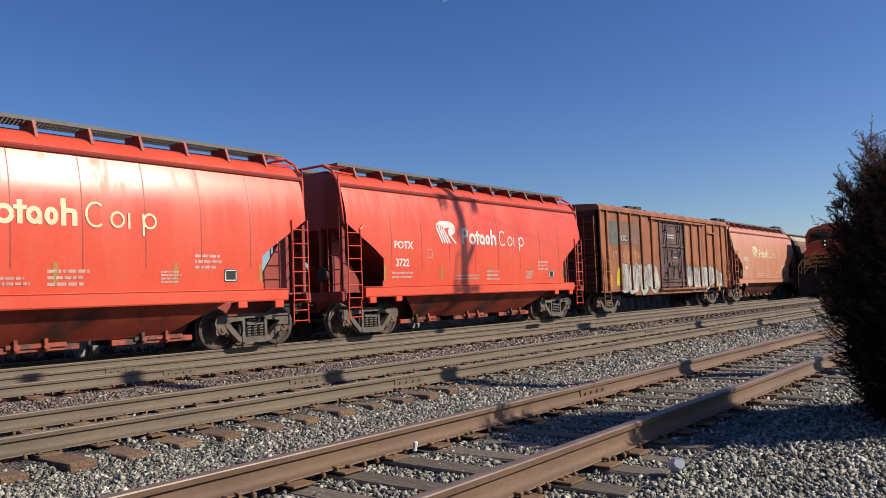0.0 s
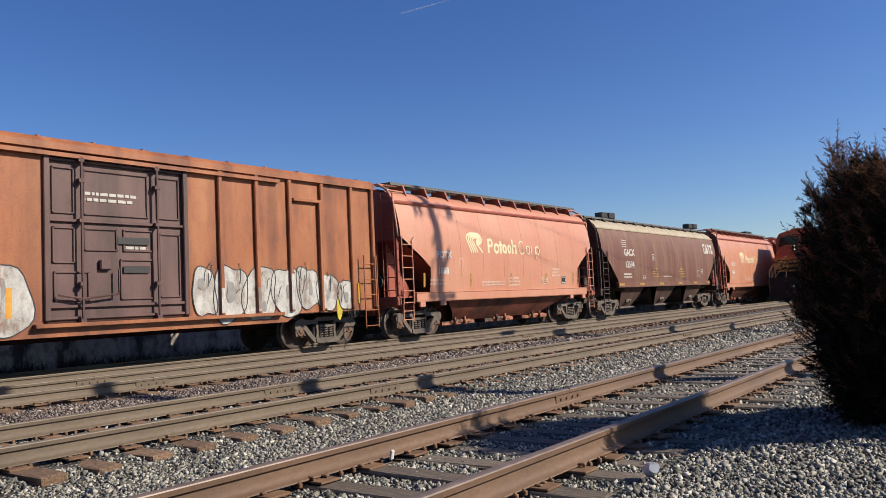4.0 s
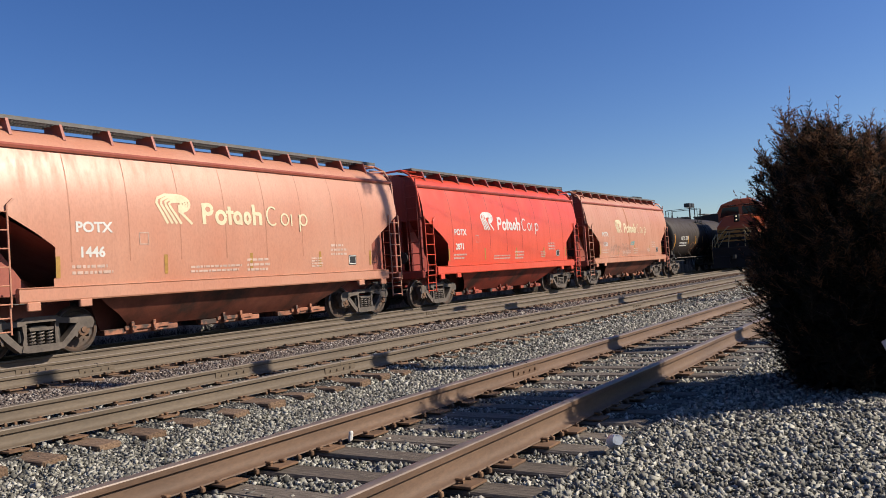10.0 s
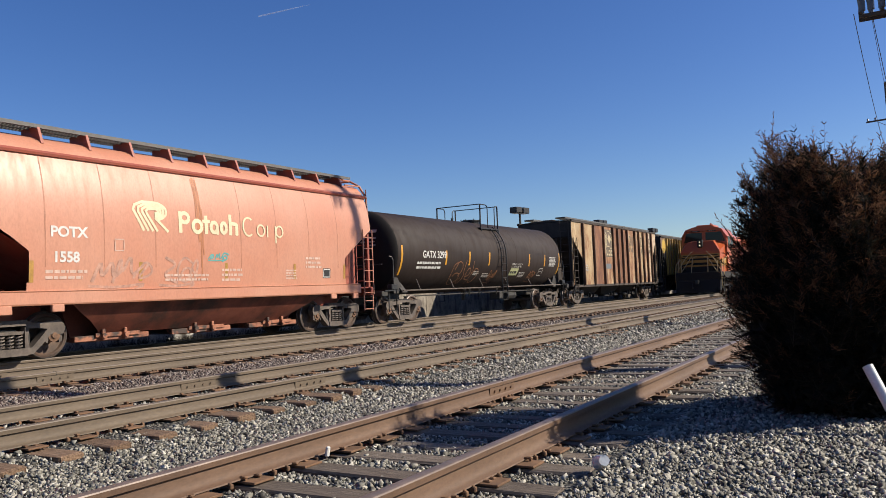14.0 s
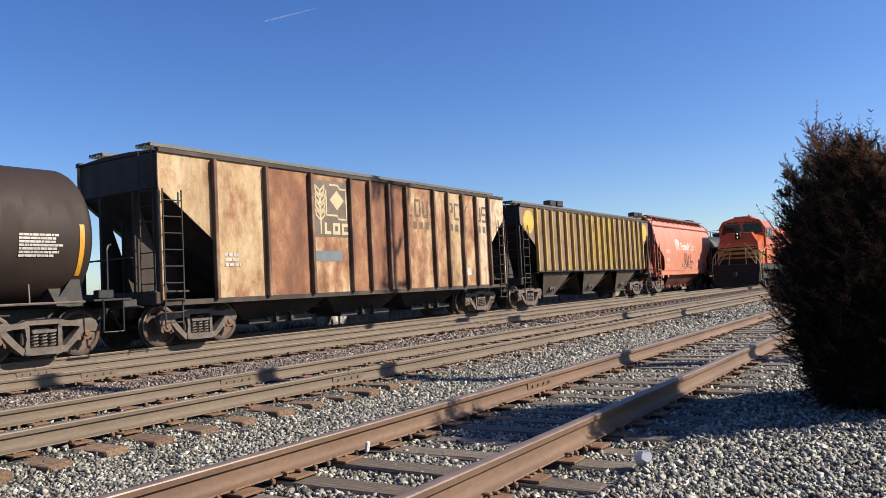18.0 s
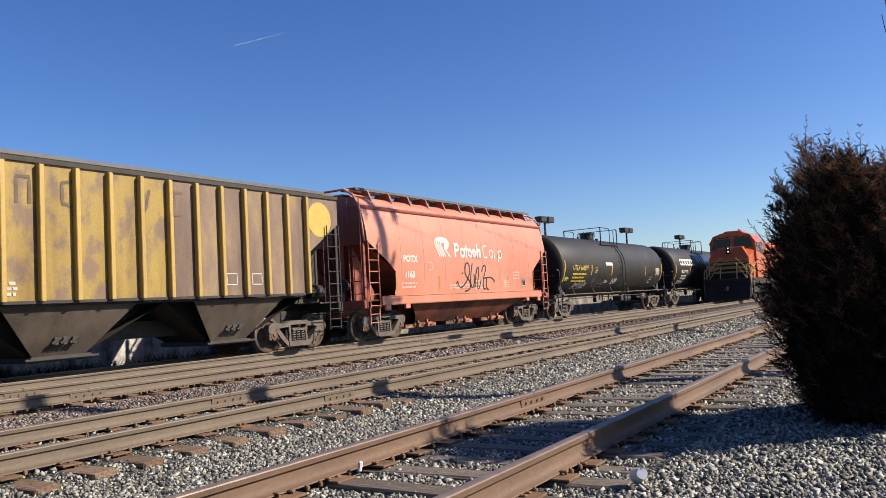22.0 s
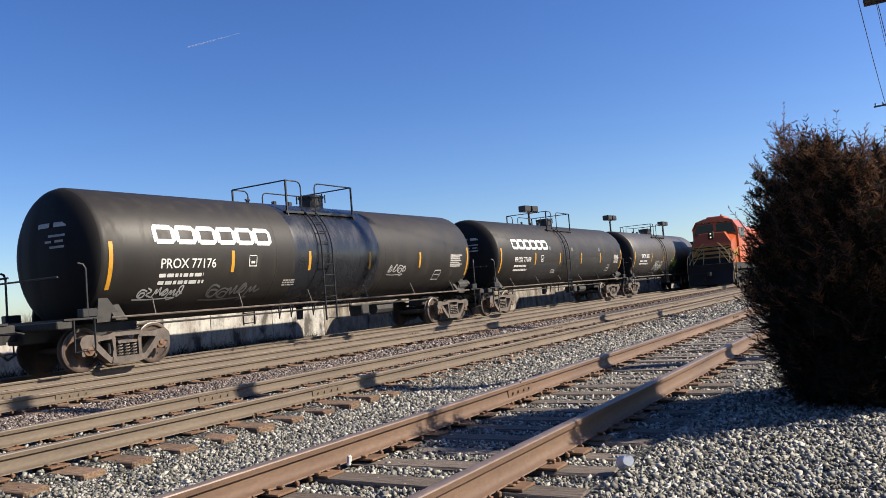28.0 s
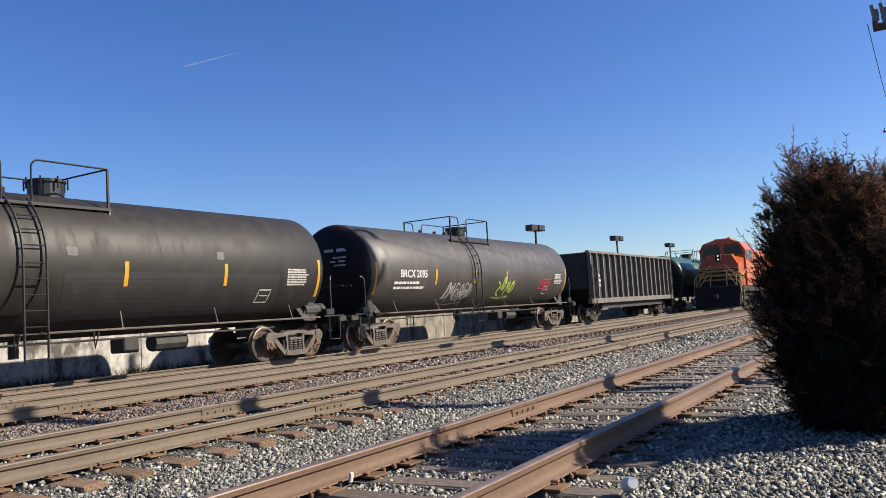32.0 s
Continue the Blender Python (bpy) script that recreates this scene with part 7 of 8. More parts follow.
scrawls(15, [(SILVER, "white sprayed scrawl", 233.7, 1.35, 1.9, 0.8, 6, 0.045, 2), (LIME, "lime sprayed scrawl", 237.6, 1.5, 1.5, 0.8, 4, 0.06, 4), (MAGENTA, "red-pink sprayed scrawl", 241.5, 1.8, 1.2, 0.45, 4, 0.05, 6)])


# rust run, ghosted scrawl and a teal tag on the third salmon car
car, mid = TRAIN[7]
RUN_OFF = flat("orange rust run", (0.53, 0.2, 0.085), 0.6, 0, 0.2, 5)
for dx, w, z0, z1 in ((0.0, 0.07, 2.4, 3.95), (0.07, 0.04, 1.6, 3.9), (-0.06, 0.03, 2.7, 3.9), (0.12, 0.03, 2.1, 3.2)):
    marks(car, [(ribbon(smoothed([(0.0, z1), (0.03, 0.6 * z1 + 0.4 * z0), (0.01, 0.3 * z1 + 0.7 * z0), (0.04, z0)], 2), w), 102.31 + dx - mid, 0.0)], lambda z: round_wide(z) - 0.001, RUN_OFF, "rust_run", "orange rust run down the side")
PALE = flat("faded pale spray paint", (0.6, 0.33, 0.24), 0.7, 0, 0.4, 8)
for u, w, seed in ((99.46, 1.5, 21), (101.21, 1.1, 24)):
    marks(car, [(q, u - mid, 1.45) for q in scrawl(w, 0.68, 3, 0.07, seed)], lambda z: round_wide(z) - 0.0005, PALE, "spray_scrawl", "faded pale sprayed scrawl")
marks(car, [(q, 102.60 - mid, 1.99) for q in scrawl(0.60, 0.2, 3, 0.035, 31)], round_wide, flat("teal spray paint", (0.12, 0.42, 0.4), 0.6, 0, 0.2, 6), "spray_scrawl", "small teal sprayed tag")


# ---- juniper bush ----
def leaf_material(name, a, b, c):
    m, nt, bsdf, node, link = nodes_of(name)
    g = node("ShaderNodeNewGeometry")
    col = ramp(nt, g.outputs["Random Per Island"], [(0.0, a), (0.6, b), (1.0, c)])
    big = ramp(nt, noise_of(nt, 1.6, 3), [(0.35, (0.7, 0.7, 0.7)), (0.7, (1.15, 1.1, 1.0))])
    link(mixed(nt, 1.0, col, big, "MULTIPLY"), bsdf.inputs["Base Color"])
    bsdf.inputs["Roughness"].default_value = 0.85
    bsdf.inputs["Specular IOR Level"].default_value = 0.15
    through_leaf, both = node("ShaderNodeBsdfTranslucent"), node("ShaderNodeMixShader")
    link(mixed(nt, 1.0, col, big, "MULTIPLY"), through_leaf.inputs[0])
    both.inputs[0].default_value = 0.35
    link(bsdf.outputs[0], both.inputs[1])
    link(through_leaf.outputs[0], both.inputs[2])
    link(both.outputs[0], nt.nodes["Material Output"].inputs[0])
    return m


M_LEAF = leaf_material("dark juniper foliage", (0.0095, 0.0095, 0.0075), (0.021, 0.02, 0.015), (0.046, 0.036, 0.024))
M_LEAF_RUST_LIT = leaf_material("russet and sunlit-toned juniper tips", (0.07, 0.036, 0.022), (0.165, 0.085, 0.05), (0.29, 0.165, 0.1))
M_BARK = timber("juniper bark", (0.014, 0.01, 0.008), (0.03, 0.022, 0.016), (0.055, 0.042, 0.03))
BUSH = Vector((1.95, -1.92, -0.2))


def bush_radius(h, a):
    """Half width of the crown at a share h of its height and a turn a."""
    k = 0.85 * math.sin(math.pi * min(1.0, (h * 0.62 + 0.25))) ** 0.5
    lumps = noise.noise((2.2 * math.cos(a), 2.2 * math.sin(a), 4.0 * h)) * 0.2 + noise.noise((6 * math.cos(a), 6 * math.sin(a), 9.0 * h)) * 0.12
    return k * (1 + lumps + 0.05 * math.sin(3 * a + 5 * h))


def lean_in(y):
    """The crown is shallower on the side away from the tracks."""
    return y * 0.86 if y < 0 else y


def skirt(x, h):
    """The upper boughs lean out along the tracks."""
    return x * (1.0 + 0.56 * h * h) if x < 0 else x


def crest(h, y, out):
    """The crown rounds off towards its rim, less so on the side of the tracks."""
    return -0.2 * h * h * out ** 3 if y < 0 else -h * h * (0.02 + 0.1 * out ** 3)


def plume(vs, fs, wood, start, way, long, gen2, dense=1.0):
    """A feathery branch that curves upward, with twigs to both sides and scale leaves on them."""
    way = way.normalized()
    side = way.cross(Vector((0, 0, 1)))
    side = side.normalized() if side.length > 0.05 else Vector((1, 0, 0))
    n = max(8, int(long * 60 * dense))
    bend = Vector(gen2.normal(0, 0.22, 3))
    pts = []
    for k in range(n + 1):
        u = k / n
        pts.append(start + way * long * u + Vector((0, 0, 0.3 * long * u * u)) + bend * (long * u * u))
    wood.tube([pts[0], pts[n // 2], pts[-1]], [0.0045, 0.003, 0.001], 3, False)
    for k in range(1, n + 1):
        u = k / n
        d0 = (pts[k] - pts[k - 1]).normalized()
        for s in (-1, 1):
            if gen2.random() < 0.12:
                continue
            d = (d0 * 0.8 + side * s * 0.75 + Vector(gen2.normal(0, 0.28, 3))).normalized()
            L = (0.035 + 0.075 * (1 - u)) * gen2.uniform(0.5, 1.25)
            w = d.cross(Vector(gen2.normal(0, 1, 3))).normalized() * 0.0042
            p = pts[k]
            b = len(vs)
            t = d.cross(w).normalized()
            vs += [tuple(p - w), tuple(p + w), tuple(p + d * L)]
            fs.append((b, b + 1, b + 2))
            for j in (0.3, 0.55, 0.8):
                q = p + d * L * j
                e = (d + t * gen2.choice((-1, 1)) * 0.9 + Vector(gen2.normal(0, 0.3, 3))).normalized() * 0.02 * gen2.uniform(0.7, 1.4)
                b = len(vs)
                ww = w * 0.8
                vs += [tuple(q - ww), tuple(q + ww), tuple(q + e)]
                fs.append((b, b + 1, b + 2))


def juniper():
    bush = thing("juniper_bush", "dark upright juniper bush with russet feathery tips", "bush", m=Matrix.Translation(BUSH))
    r = random.Random(12)
    gen2 = np.random.default_rng(3)
    H = 2.25
    m = Mesh()
    m.tube([(0, 0, -0.1), (0.02, 0.01, 0.5), (0.0, 0.03, 1.2), (0.03, 0.0, 2.0), (0.02, 0.02, 2.3)], [0.09, 0.075, 0.055, 0.03, 0.01], 8)
    part("trunk", m, M_BARK, bush)
    wood = Mesh()
    vs, fs = {0: [], 1: []}, {0: [], 1: []}
    for i in range(4300):
        h = r.random() ** 0.85
        a = r.uniform(0, 2 * math.pi)
        rad = bush_radius(h, a)
        inner = r.uniform(0.4, 0.88) if r.random() < 0.9 else r.uniform(0.9, 1.02)
        start = Vector((skirt(rad * inner * math.cos(a), h), lean_in(rad * inner * math.sin(a)), 0.03 + H * h * 0.88))
        start.z *= 1 + 0.26 * h * noise.noise((start.x * 3.0, start.y * 3.0, 7.0)) + crest(h, start.y, inner)
        lift = r.uniform(-0.2, 1.0) + 0.9 * h
        b = a + r.uniform(-1.0, 1.0)
        way = Vector((math.cos(b), math.sin(b), lift))
        long = r.uniform(0.14, 0.27) * (1.1 if h > 0.6 else 0.9)
        # russet gathers at the top and sunward side, where it also paints in sunlight
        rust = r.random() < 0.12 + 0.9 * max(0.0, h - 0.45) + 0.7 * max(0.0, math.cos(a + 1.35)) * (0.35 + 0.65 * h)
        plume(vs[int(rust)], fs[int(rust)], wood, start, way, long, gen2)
    tops = ((-0.22, 0.46, 2.58), (-0.3, 0.6, 2.2), (-0.45, 0.45, 2.4), (-0.35, 0.2, 2.12), (0.1, -0.1, 2.42), (0.3, 0.2, 2.36), (0.0, 0.3, 2.28), (-0.3, -0.25, 2.22), (0.5, -0.2, 2.3), (0.2, -0.45, 2.32), (-0.1, -0.4, 2.3), (0.42, 0.1, 2.44), (0.55, -0.5, 2.2), (-0.15, 0.05, 2.3))
    for x, y, z in tops:
        end = Vector((x * 1.15, y * 1.15, z - 0.12))
        base = Vector((x * 0.72, y * 0.72, z - 0.75))
        wood.tube([base, base.lerp(end, 0.6), end], [0.009, 0.006, 0.002], 4, False)
        for k in range(16):
            a = r.uniform(0, 6.3)
            u = 0.15 + 0.052 * k
            plume(vs[1], fs[1], wood, base.lerp(end, u), Vector((0.8 * math.cos(a), 0.8 * math.sin(a), 1.0)), 0.3 * (1.3 - u), gen2)
        plume(vs[1], fs[1], wood, base.lerp(end, 0.65), end - base, 0.3, gen2)
    # loose sprays that stand out of the crown
    for i in range(260):
        h = r.uniform(0.3, 1.0) ** 0.8
        a = r.uniform(0, 2 * math.pi)
        rad = bush_radius(h, a) * r.uniform(0.78, 1.0)
        start = Vector((skirt(rad * math.cos(a), h), lean_in(rad * math.sin(a)), 0.05 + H * h * 0.88))
        b = a + r.uniform(-0.5, 0.5)
        way = Vector((math.cos(b), math.sin(b), 0.4 + 1.4 * h * r.uniform(0.6, 1.4))).normalized()
        long = r.uniform(0.2, 0.36)
        plume(vs[1], fs[1], wood, start, way, long, gen2, 0.7)
        for k in range(5):
            u = r.uniform(0.2, 0.8)
            off = Vector((r.gauss(0, 0.6), r.gauss(0, 0.6), r.gauss(0.2, 0.4)))
            plume(vs[k % 2], fs[k % 2], wood, start + way * long * u, way + off, 0.13 * (1.2 - u), gen2, 0.8)
    part("bare_wood", wood, M_BARK, bush)["kind"] = "stuff"
    for s, mat, lab in ((0, M_LEAF, "dense dark green foliage"), (1, M_LEAF_RUST_LIT, "russet and sunlit-toned feathery foliage")):
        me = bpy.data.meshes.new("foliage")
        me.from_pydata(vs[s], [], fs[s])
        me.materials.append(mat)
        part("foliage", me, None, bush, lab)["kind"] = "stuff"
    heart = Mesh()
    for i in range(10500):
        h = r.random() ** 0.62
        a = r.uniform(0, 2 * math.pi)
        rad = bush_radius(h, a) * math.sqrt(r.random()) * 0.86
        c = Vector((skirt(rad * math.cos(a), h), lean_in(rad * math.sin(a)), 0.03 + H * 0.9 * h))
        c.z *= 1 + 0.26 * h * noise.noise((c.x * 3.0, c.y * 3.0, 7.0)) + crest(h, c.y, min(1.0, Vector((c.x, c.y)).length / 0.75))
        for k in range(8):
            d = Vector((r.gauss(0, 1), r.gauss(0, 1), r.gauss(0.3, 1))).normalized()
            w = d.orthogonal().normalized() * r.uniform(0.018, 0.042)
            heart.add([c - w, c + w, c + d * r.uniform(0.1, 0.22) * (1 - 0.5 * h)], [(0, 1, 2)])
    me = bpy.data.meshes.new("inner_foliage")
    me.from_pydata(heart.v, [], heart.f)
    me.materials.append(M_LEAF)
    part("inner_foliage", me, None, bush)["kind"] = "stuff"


juniper()

# dry grass at the bush's foot
gm = Mesh()
r = random.Random(9)
for i in range(900):
    x, y = r.gauss(1.0, 0.55), r.gauss(-2.85, 0.22)
    h, a = r.uniform(0.05, 0.2), r.uniform(0, 6.3)
    w = Vector((math.cos(a), math.sin(a), 0)) * 0.004
    p = Vector((x, y, -0.21))
    q = p + Vector((r.gauss(0, 0.06), r.gauss(0, 0.06), h))
    gm.add([p - w, p + w, q], [(0, 1, 2)])
me = bpy.data.meshes.new("dry_grass")
me.from_pydata(gm.v, [], gm.f)
me.materials.append(flat("straw-coloured grass", (0.4, 0.3, 0.16), 0.9, 0, 0.3, 4))
lone("dry_grass", me, None, "straw-coloured dry grass on sandy dirt", "grass", kind="stuff")

# white pipe, chips of litter
pipe = Mesh()
a, b = Vector((0.69, -2.36, -0.25)), Vector((0.888, -2.113, 0.3))
ax = (b - a).normalized()
pipe.tube([a, b, b - ax * 0.002, a + ax * 0.1], [0.04, 0.04, 0.034, 0.034], 20, False)
lone("white_pipe", pipe, flat("white plastic pipe", (0.8, 0.8, 0.8), 0.4, 0, 0.08, 5), "leaning white plastic pipe stuck in the gravel", "pipe", smooth=40)
cup = Mesh()
cup.lathe([(-0.05, 0.035), (0.0, 0.045), (0.05, 0.05), (0.055, 0.03), (0.05, 0.02)], 14, "x")
cup.v = [(x + 0.01 * noise.noise((x * 40, y * 40, z * 40)), y, z) for x, y, z in cup.v]
lone("plastic_cup", cup, flat("cloudy plastic", (0.72, 0.76, 0.78), 0.25, 0, 0.1, 8), "crushed clear plastic cup lying on the ballast", "litter", smooth=50, m=pose(-1.03, -0.64, -0.13, 0, 20, 40))
chip = Mesh()
chip.box(-0.02, 0.02, -0.015, 0.015, -0.02, 0.06, 0.01)
lone("white_chip", chip, flat("white stone", (0.8, 0.78, 0.72), 0.7, 0, 0.1, 8), "white chip of stone standing on a tie", "litter", m=pose(-1.33, 1.36, -0.16, 8, 6, 20))


# ---- utility poles ----
def insulator(parent, x, y, z, mat):
    m = Mesh()
    m.lathe([(0, 0.02), (0.06, 0.02), (0.07, 0.06), (0.1, 0.05), (0.12, 0.075), (0.16, 0.06), (0.2, 0.065), (0.24, 0.03)], 10, "z", (x, y, z))
    part("insulator", m, mat, parent)


M_PORC = flat("brown-grey porcelain", (0.16, 0.15, 0.15), 0.3, 0, 0.2, 9)
M_WIRE = flat("weathered cable", (0.05, 0.05, 0.055), 0.6, 0.3, 0.2, 5)


def utility_pole(base, top, r0, r1, label, arms, extras=()):
    """arms: (height, half length, turn in degrees)."""
    base, top = Vector(base), Vector(top)
    pole = thing("utility_pole", label, "utility pole", "poles beside the tracks", m=Matrix.Translation(base))
    d = top - base
    m = Mesh()
    m.tube([d * (i / 6) - (Vector((0, 0, 0.4)) if i == 0 else Vector()) for i in range(7)], [r0 + (r1 - r0) * i / 6 for i in range(7)], 14)
    part("shaft", m, M_POLE, pole, smooth=50)
    for h, L, turn in arms:
        c = d * (h / d.z)
        ca, sa = math.cos(radians(turn)), math.sin(radians(turn))
        m = Mesh()
        m.box(-L, L, -0.05, 0.05, -0.06, 0.06, 0.01)
        m.v = [(c.x + x * ca - (y + r1 + 0.05) * sa, c.y + x * sa + (y + r1 + 0.05) * ca, c.z + z) for x, y, z in m.v]
        arm = part("crossarm", m, M_POLE, pole)
        k = [-0.95, -0.6, 0.6, 0.95] if L < 1.6 else [-0.96, -0.75, -0.4, 0.4, 0.75, 0.96]
        for s in k:
            insulator(arm, c.x + s * L * ca, c.y + s * L * sa, c.z + 0.06, M_PORC)
        m = Mesh()
        for s in (-1, 1):
            m.tube([(c.x + s * L * 0.5 * ca, c.y + s * L * 0.5 * sa, c.z - 0.05), (c.x, c.y, c.z - 0.55)], 0.02, 6)
        part("brace", m, M_POLE, arm)
    return pole, d


p1, d1 = utility_pole((7.05, -2.95, -0.2), (7.2, -3.0, 13.5), 0.2, 0.14, "thick dark wooden utility pole beside the tracks", [(12.8, 1.3, 90)])
# its crossarms stand out of view, for the shadow they throw on the train
p2, d2 = utility_pole((21.88, -3.0, -0.2), (21.83, -2.95, 16.9), 0.25, 0.15, "tall wooden utility pole with an equipment platform", [(15.75, 0.95, 0), (12.7, 0.62, 0)])
# the platform with cutouts part-way up
plat = Mesh()
for s in (-0.22, 0.22):
    plat.box(-1.25, 0.7, s - 0.05, s + 0.05, 9.12, 9.24, 0.01)
for x in (-1.2, -0.6, 0.0, 0.6):
    plat.box(x - 0.05, x + 0.05, -0.35, 0.35, 9.24, 9.3)
turned = Mesh()
turned.v, turned.f = [(0.9 * y - 0.2 + 0.0 * x, -1.0 * x + 0.35 * y * 0, z) for x, y, z in plat.v], plat.f
part("equipment_platform", turned, M_POLE, p2, "weathered timber platform")
for i, y in enumerate((1.15, 0.9, 0.6)):
    m = Mesh()
    m.tube([(-0.2, y, 9.3), (-0.25, y + 0.08, 9.9)], [0.07, 0.06], 8)
    m.tube([(-0.2, y, 9.4), (-0.2, y, 9.75)], 0.1, 8)
    part("cutout", m, M_PORC, p2)
for y in (0.2, -0.15):
    m = Mesh()
    m.lathe([(9.3, 0.26), (9.35, 0.28), (10.05, 0.28), (10.1, 0.22), (10.25, 0.06)], 14, "z", (-0.2, y, 0))
    part("transformer", m, flat("grey transformer tank", (0.2, 0.2, 0.21), 0.5, 0.2, 0.2, 5), p2)
# unseen fittings near the pole's head, shaped for their shadow on the train: hanging cutouts, a lamp bracket, a riser
# on standoffs and an arrester
for x in (-0.9, -0.66, 0.74, 0.92):
    m = Mesh()
    m.tube([(x, 0.12, 15.85), (x + 0.03, 0.12, 15.6), (x - 0.06, 0.12, 15.3)], [0.05, 0.085, 0.04], 8)
    part("cutout", m, M_PORC, p2)
m = Mesh()
m.tube([(0.0, 0, 13.75), (0.22, 0, 13.85), (0.42, 0, 14.2), (0.5, 0, 14.42)], [0.07, 0.11, 0.1, 0.03], 8)
part("arrester", m, M_PORC, p2)
m = Mesh()
m.tube([(-0.1, 0, 14.02), (-0.42, 0, 13.98), (-0.46, 0, 13.4), (-0.5, 0, 12.6)], 0.045, 6)
m.tube([(-0.1, 0, 13.2), (-0.48, 0, 13.15)], 0.04, 6)
part("riser", m, M_WIRE, p2)
m = Mesh()
m.tube([(-0.1, 0, 14.85), (-0.3, 0, 14.7), (-0.34, 0, 14.35)], [0.05, 0.06, 0.03], 6)
part("bracket", m, M_PORC, p2)
m = Mesh()
m.box(-0.26, -0.2, -0.1, 0.1, 7.6, 9.1, 0.01)
part("riser_board", m, flat("pale new wood", (0.4, 0.3, 0.18), 0.8, 0, 0.2, 5), p2)
utility_pole((62.0, -2.5, -0.2), (60.9, -2.3, 15.2), 0.17, 0.11, "distant wooden utility pole with two crossarms", [(12.6, 1.5, 75), (9.2, 1.5, 75)])


def wire(points, sag, r=0.012):
    m = Mesh()
    (a, b) = [Vector(p) for p in points]
    m.tube([a.lerp(b, i / 14) - Vector((0, 0, sag * 4 * (i / 14) * (1 - i / 14))) for i in range(15)], r, 5)
    lone("overhead_wire", m, M_WIRE, "thin dark overhead wire between poles", "wire", "wires on the poles")


wire(((22.2, -1.6, 9.3), (61.4, -2.5, 8.9)), 1.3)
wire(((22.2, -2.1, 9.3), (61.4, -3.6, 8.9)), 1.3)
wire(((22.2, -1.6, 15.5), (61.0, -2.6, 12.7)), 1.5)
wire(((22.4, -3.2, 15.5), (61.0, -4.6, 12.7)), 1.5)

# ---- floodlights behind the train ----
M_LAMPHEAD = flat("dark bronze lamp housing", (0.035, 0.033, 0.032), 0.5, 0.3, 0.2, 5)


def floodlight(x, y, top, turn):
    t = thing("floodlight_post", "dark floodlight post with two box heads", "street lamp", "row of floodlights", m=pose(x, y, -0.5, 0, 0, turn))
    m = Mesh()
    m.tube([(0, 0, 0), (0, 0, top + 0.2)], [0.14, 0.09], 8)
    part("post", m, M_LAMPHEAD, t)
    for s in (-1, 1):
        m = Mesh()
        m.box(min(s * 0.08, s * 0.98), max(s * 0.08, s * 0.98), -0.35, 0.35, top + 0.12, top + 0.62, 0.05)
        h = part("lamp_head", m, M_LAMPHEAD, t)
        g = Mesh()
        g.box(min(s * 0.15, s * 0.9), max(s * 0.15, s * 0.9), -0.28, 0.28, top + 0.1, top + 0.125)
        part("lens", g, flat("frosted lens", (0.3, 0.3, 0.32), 0.3, 0, 0.1, 5), h)


for i in range(6):
    floodlight(54.3 + 20.6 * i, 25.0, 7.62 + 0.1 * i, -10 + 3 * i)

# ---- low concrete wall and scrub beyond the tracks ----
M_CONC = rusted("stained concrete", (0.3, 0.265, 0.22), (0.12, 0.1, 0.085), (0.42, 0.385, 0.33), (0.36, 0.48, 0.64), 0.9, 2.0, (1.5, 1.5, 0.9), 0.6)
M_CONC_WHITE = rusted("flaking white wall paint", (0.56, 0.54, 0.5), (0.12, 0.11, 0.1), (0.68, 0.66, 0.61), (0.38, 0.48, 0.6), 0.9, 5.0, (1.2, 1.2, 0.7), 0.5)
r = random.Random(2)
x = -14.0
while x < 90:
    m = Mesh()
    h = 1.0 + r.uniform(-0.03, 0.03)
    m.prism([(18.45, -0.8), (18.45, h - 0.05), (18.5, h), (18.75, h), (18.8, h - 0.05), (18.8, -0.8)], x + 0.015, x + 2.985, "x")
    lone("concrete_barrier", m, M_CONC if x > 18 else M_CONC_WHITE, "stained low concrete barrier block beyond the train" if x > 18 else "low concrete barrier block with flaking white paint", "barrier", "row of concrete barriers")
    x += 3.0
M_SCRUB = leaf_material("bare winter scrub", (0.06, 0.05, 0.045), (0.12, 0.1, 0.085), (0.2, 0.17, 0.14))


def scrub(name, label, x0, x1, y0, y1, n, h0, h1, seed):
    r = random.Random(seed)
    m = Mesh()
    for i in range(n):
        x, y = r.uniform(x0, x1), r.uniform(y0, y1)
        h = r.uniform(h0, h1)
        base = Vector((x, y, -0.6))
        for k in range(16):
            a = r.uniform(0, 6.3)
            p = base + Vector((math.cos(a) * h * 0.08, math.sin(a) * h * 0.08, h * r.uniform(0, 0.5)))
            q = p + Vector((math.cos(a) * h * r.uniform(0.1, 0.4), math.sin(a) * h * 0.2, h * r.uniform(0.2, 0.5)))
            w = Vector((0.02, 0.005, 0)) * h * 0.5
            m.add([p - w, p + w, q], [(0, 1, 2)])
    me = bpy.data.meshes.new(name)
    me.from_pydata(m.v, [], m.f)
    me.materials.append(M_SCRUB)
    lone(name, me, None, label, "bushes", kind="stuff")


scrub("distant_trees", "far line of bare winter trees", -300, 900, 260, 330, 900, 5, 11, 3)
scrub("trackside_weeds", "dry weeds along the concrete barriers", 18, 80, 17.8, 18.3, 500, 0.25, 0.6, 4)
# this dark growth is added to stand in for shade on the barrier's foot
scrub("dark_weeds", "dark weeds added as shade along the foot of the white barrier", -14, 18, 17.8, 18.35, 1200, 0.45, 0.85, 6)
bpy.data.objects["dark_weeds"].data.materials[0] = leaf_material("near-black weeds standing in for shade", (0.012, 0.011, 0.01), (0.03, 0.026, 0.021), (0.07, 0.058, 0.045))


